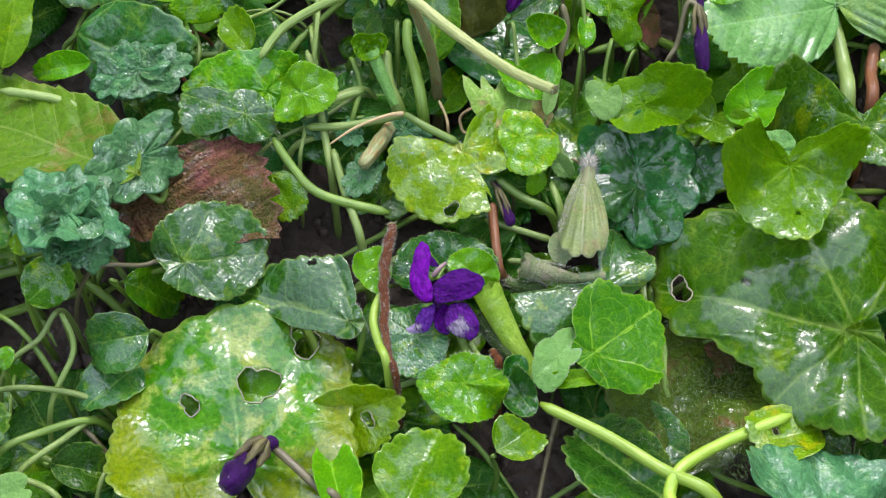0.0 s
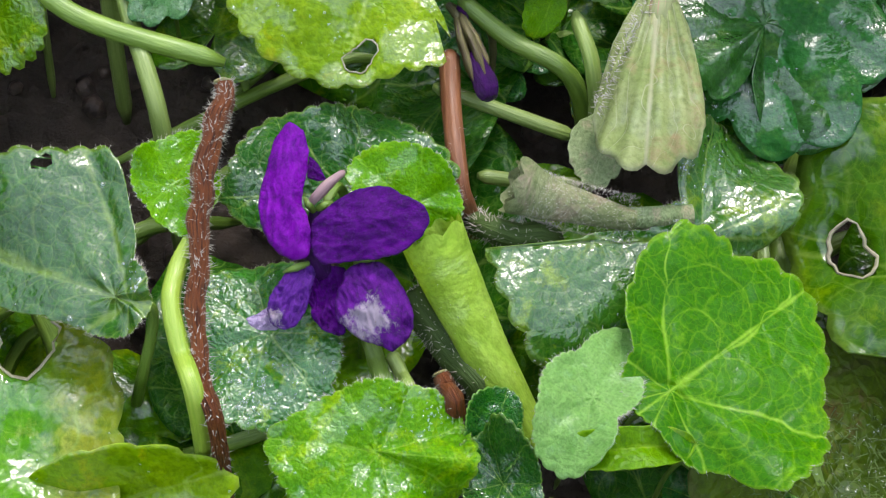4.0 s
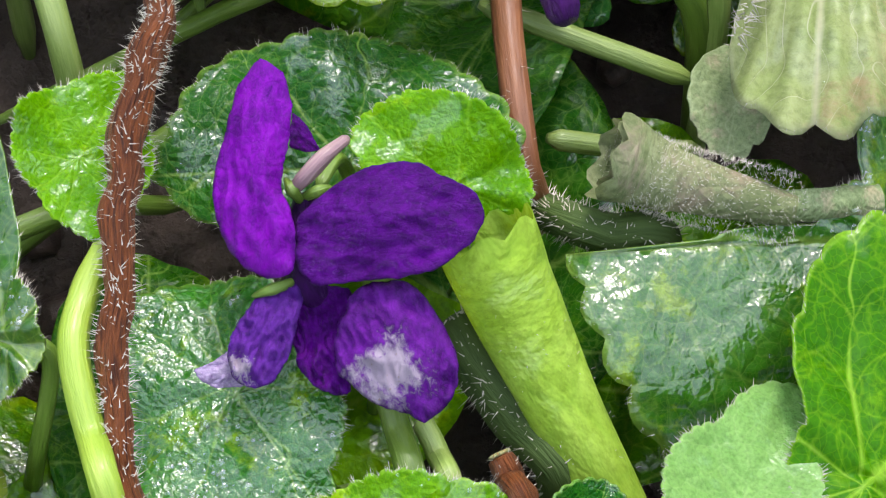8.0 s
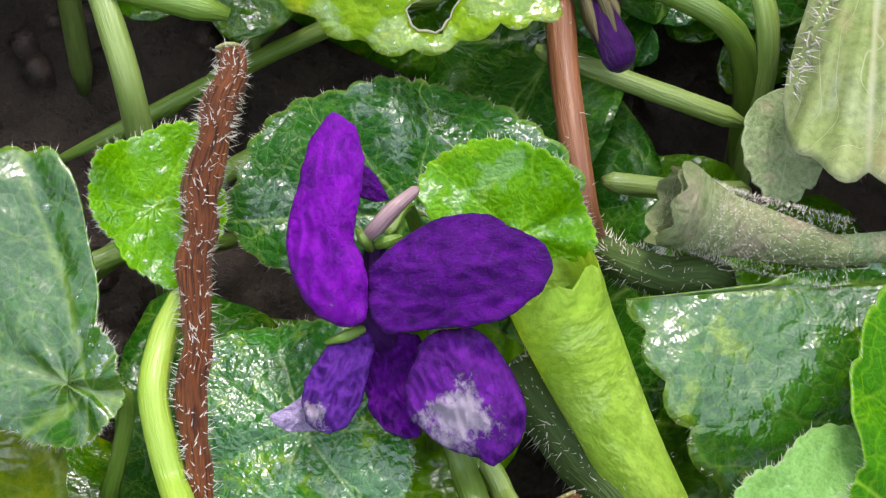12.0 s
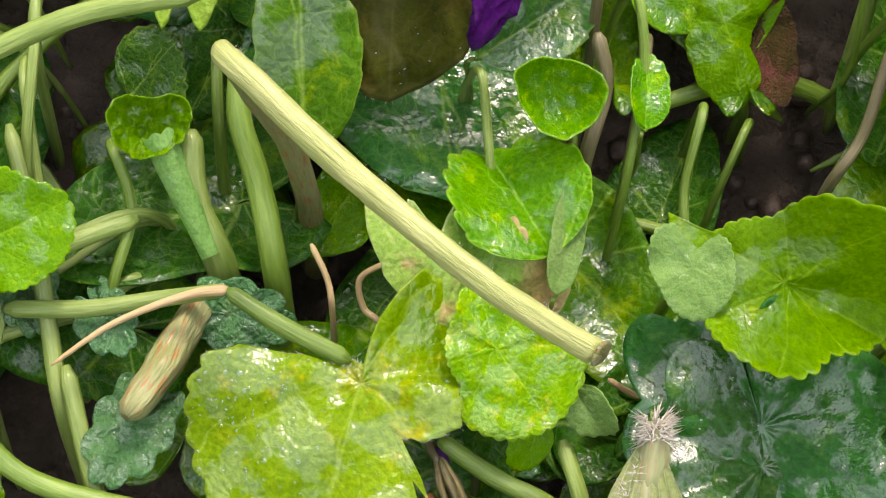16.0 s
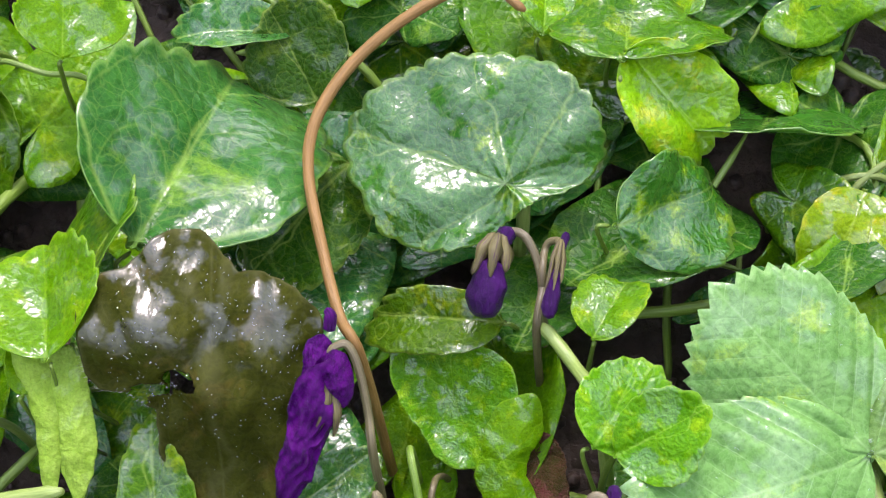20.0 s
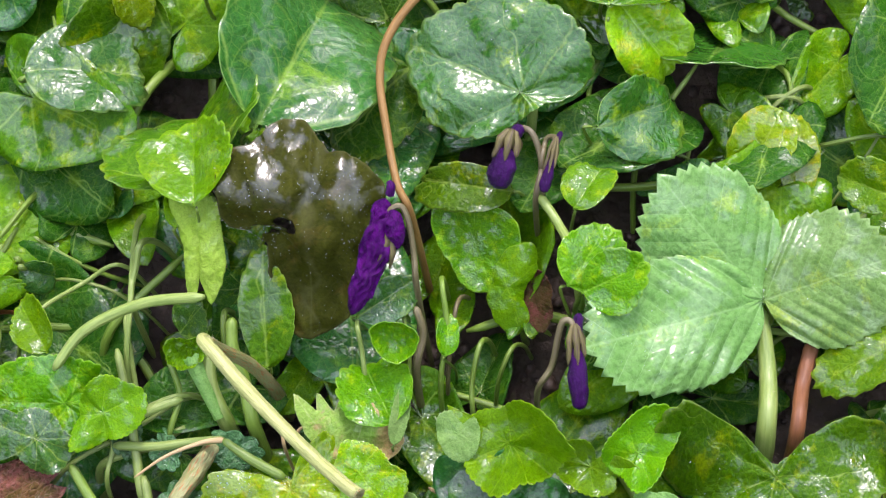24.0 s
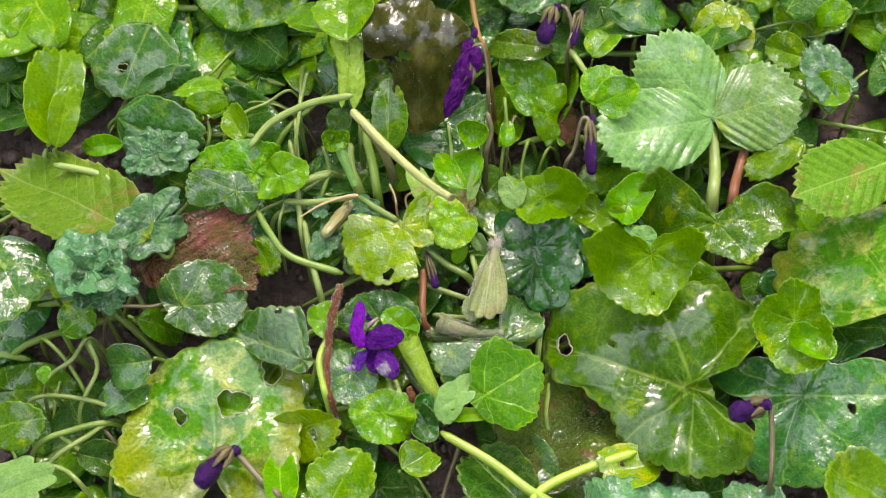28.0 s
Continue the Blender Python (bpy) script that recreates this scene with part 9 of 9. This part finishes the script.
for p, q in (((0.0150, 0.0716, 0.0284), (0.0126, 0.0678, 0.0246)), ((0.0154, 0.0712, 0.0282), (0.0150, 0.0676, 0.0250)), ((0.0148, 0.0722, 0.0290), (0.0138, 0.0690, 0.0262))):
    tube('sepal', [p, (Vector(p) + Vector(q)) / 2 + Vector((0.0004, -0.0003, 0.0003)), q], [0.0004, 0.00055, 0.00012], 'sepal', nodding, 'dry tan sepal', lumps=0.4)
tube('flower_stalk', [(0.0152, 0.0745, 0.0308), (0.0158, 0.0752, 0.0311), (0.0172, 0.0754, 0.0310), (0.0182, 0.0735, 0.0292), (0.0188, 0.0700, 0.0252), (0.0190, 0.0660, 0.0200), (0.0191, 0.0633, -0.0084)], [0.00042, 0.00046, 0.00048, 0.0005, 0.0005, 0.00052, 0.00056], 'stalk_dark', nodding, 'bent purplish stalk')

# rolled leaves
rolled_leaf('yellow-green rolled lower part of a violet leaf', [(0.0027, 0.0084, 0.0038), (0.0058, 0.0036, -0.0006), (0.0114, -0.0054, -0.0065)], 0.00300, 0.00190, 'roll', 120)
rolled_leaf('grey-green downy rolled leaf lying on its side', [(0.0099, 0.0140, 0.0031), (0.0136, 0.0131, 0.0022), (0.0200, 0.0122, 0.0009)], 0.00253, 0.00092, 'felt', 3500)
rolled_leaf('pale stump of a downy rolled leaf', [(0.0191, 0.0126, 0.0007), (0.0251, 0.0132, 0.0002)], 0.00093, 0.00112, 'felt', 100)
furled = thing("furled_leaf", (-0.0156, 0.0823, 0.0323), "pale green leaf folded down like a furled umbrella", "leaf")
sheet(furled, 'fold', (-0.0173, 0.0729, 0.0245), (-0.0174, 0.0643, 0.0187), (0.0, -0.55, 0.83), even(0.81, 0.52, 0.31, 0.23, 0.19, 0.17, 0.16, 0.16, 0.17, 0.19, 0.23, 0.32, 0.58, 1.0, 0.41, 0.23, 0.17, 0.14, 0.14, 0.14, 0.15, 0.17, 0.21, 0.3, 0.78, 0.96), 'roll', 'drooping pale fold', dome=0.10, crumple=0.06, crease=0.05, seed=145, thick=0.01)
sheet(furled, 'fold', (-0.0142, 0.0720, 0.0238), (-0.0142, 0.0642, 0.0187), (0.0, -0.55, 0.83), even(0.91, 0.77, 0.45, 0.34, 0.29, 0.26, 0.25, 0.26, 0.28, 0.33, 0.42, 0.52, 0.72, 1.0, 0.68, 0.42, 0.3, 0.25, 0.23, 0.22, 0.22, 0.24, 0.28, 0.37, 0.59, 0.9), 'roll', 'drooping pale fold', dome=0.12, crumple=0.06, crease=0.05, seed=146, thick=0.01)
leaf('lobe', (-0.0159, 0.0762, 0.0307), (-0.0167, 0.0898, 0.0316), (-0.206, -0.075, 0.976), 1.25, parent=furled, cup=0.33, seed=148, vee=0.34, bend=0.13, ruffle=0.037, lobes=-0.24, curl=0.25, kind='oval', material='light', root=(-0.0159, 0.0802, -0.0040), stalk_r=0.00024, label='', category="leaf")
rolled_leaf('young violet leaf still rolled into a funnel', [(-0.0180, 0.0572, 0.0134), (-0.0138, 0.0488, 0.0075)], 0.00159, 0.00091, 'pale', 0)

# dead leaf and small clods
crown = thing("stalk_crown", (0.0224, 0.0312, 0.0112), "pinkish cream stalk base with white hairs topping the dry fan", "stalk")
tube("neck", [(0.0226, 0.0322, 0.0110), (0.0226, 0.0308, 0.0109), (0.0224, 0.0296, 0.0101), (0.0222, 0.0282, 0.0091), (0.0221, 0.0270, 0.0080)], [0.0006, 0.0011, 0.0012, 0.0011, 0.0009], "crown", crown, "pinkish cream neck", lumps=0.4)
hairs(crown, [(0.0226, 0.0324, 0.0112), (0.0225, 0.0302, 0.0112)], [0.0009, 0.0012], 320, 0.0017, 3, name="tuft", label="tuft of stiff white hairs")
hairs(crown, [(0.0214, 0.0292, 0.0103), (0.0187, 0.0243, 0.0080), (0.0164, 0.0195, 0.0059)], [0.0003, 0.0003], 200, 0.0010, 4, name="edge_hairs", label="white hairs along the fan's edge")
leaf('dead_leaf', (0.0493, 0.0043, -0.0145), (0.0355, -0.0224, -0.0086), (0.130, 0.148, 0.980), 1.20, fine=2, wave=0.12, seed=149, vee=0.26, bend=-0.18, ruffle=0.067, lobes=0.4, curl=0.0, cup=0.16, kind='oval', material='moss', label='rotting brown-green leaf mat on the ground', category="leaf")
leaf('dead_leaf', (0.0513, 0.0047, -0.0130), (0.0433, -0.0004, -0.0126), (0.290, -0.386, 0.876), 0.93, seed=150, kind='straw', material='berry_brown', label='rotting brown scrap of a leaf', category="leaf")
leaf('dead_leaf', (0.0363, 0.0735, 0.0060), (0.0383, 0.0660, 0.0030), (0.054, -0.478, 0.877), 0.61, wave=0.12, curl=0.6, seed=151, kind=((-170, 0.3), (-90, 0.35), (-40, 0.5), (-18, 0.8), (0, 1.0), (25, 0.62), (60, 0.5), (120, 0.3)), material='berry_brown', label='dry brown scrap of a leaf', category="leaf")


def moss_fibres():
    rng = random.Random(8)
    b, e, n = Vector((0.0493, 0.0043, -0.0130)), Vector((0.0355, -0.0224, -0.0071)), Vector((0.13, 0.148, 0.98))
    f = (e - b).normalized()
    side = f.cross(n).normalized()
    hv, hf = [], []
    for _ in range(2200):
        u, v = rng.uniform(0.05, 0.95), rng.uniform(-0.42, 0.42)
        p = b.lerp(e, u) + side * v * 0.03 + n * rng.uniform(-0.0006, 0.0012)
        q = p + (f * rng.uniform(0.2, 1.0) + side * rng.uniform(-0.7, 0.7) + n * rng.uniform(0.0, 0.6)).normalized() * rng.uniform(0.0010, 0.0024)
        w = (q - p).cross(n).normalized() * 0.00007
        k = len(hv)
        hv += [p - w, p + w, p + n * 0.0001, q]
        hf += [(k, k + 1, k + 3), (k + 1, k + 2, k + 3), (k + 2, k, k + 3)]
    tagged(part("moss", hv, hf, "moss_fibre", uvs=[(i * 0.37 % 1.0, i * 0.11 % 1.0) for i in range(len(hv))]), "fine mossy fibres over the rotting leaf mat", "moss", kind="stuff")
    dv, df = [], []
    for _ in range(900):
        u = min(0.95, max(0.05, rng.gauss(0.35, 0.25)))
        v = min(0.42, max(-0.42, rng.gauss(-0.1, 0.22)))
        bead(dv, df, b.lerp(e, u) + side * v * 0.03 + n * rng.uniform(0.0002, 0.0014), n, rng.uniform(0.00008, 0.00024))
    tagged(part("dew", dv, df, "water"), "fine dew beads on the moss of the leaf mat", "dew", kind="stuff")


moss_fibres()
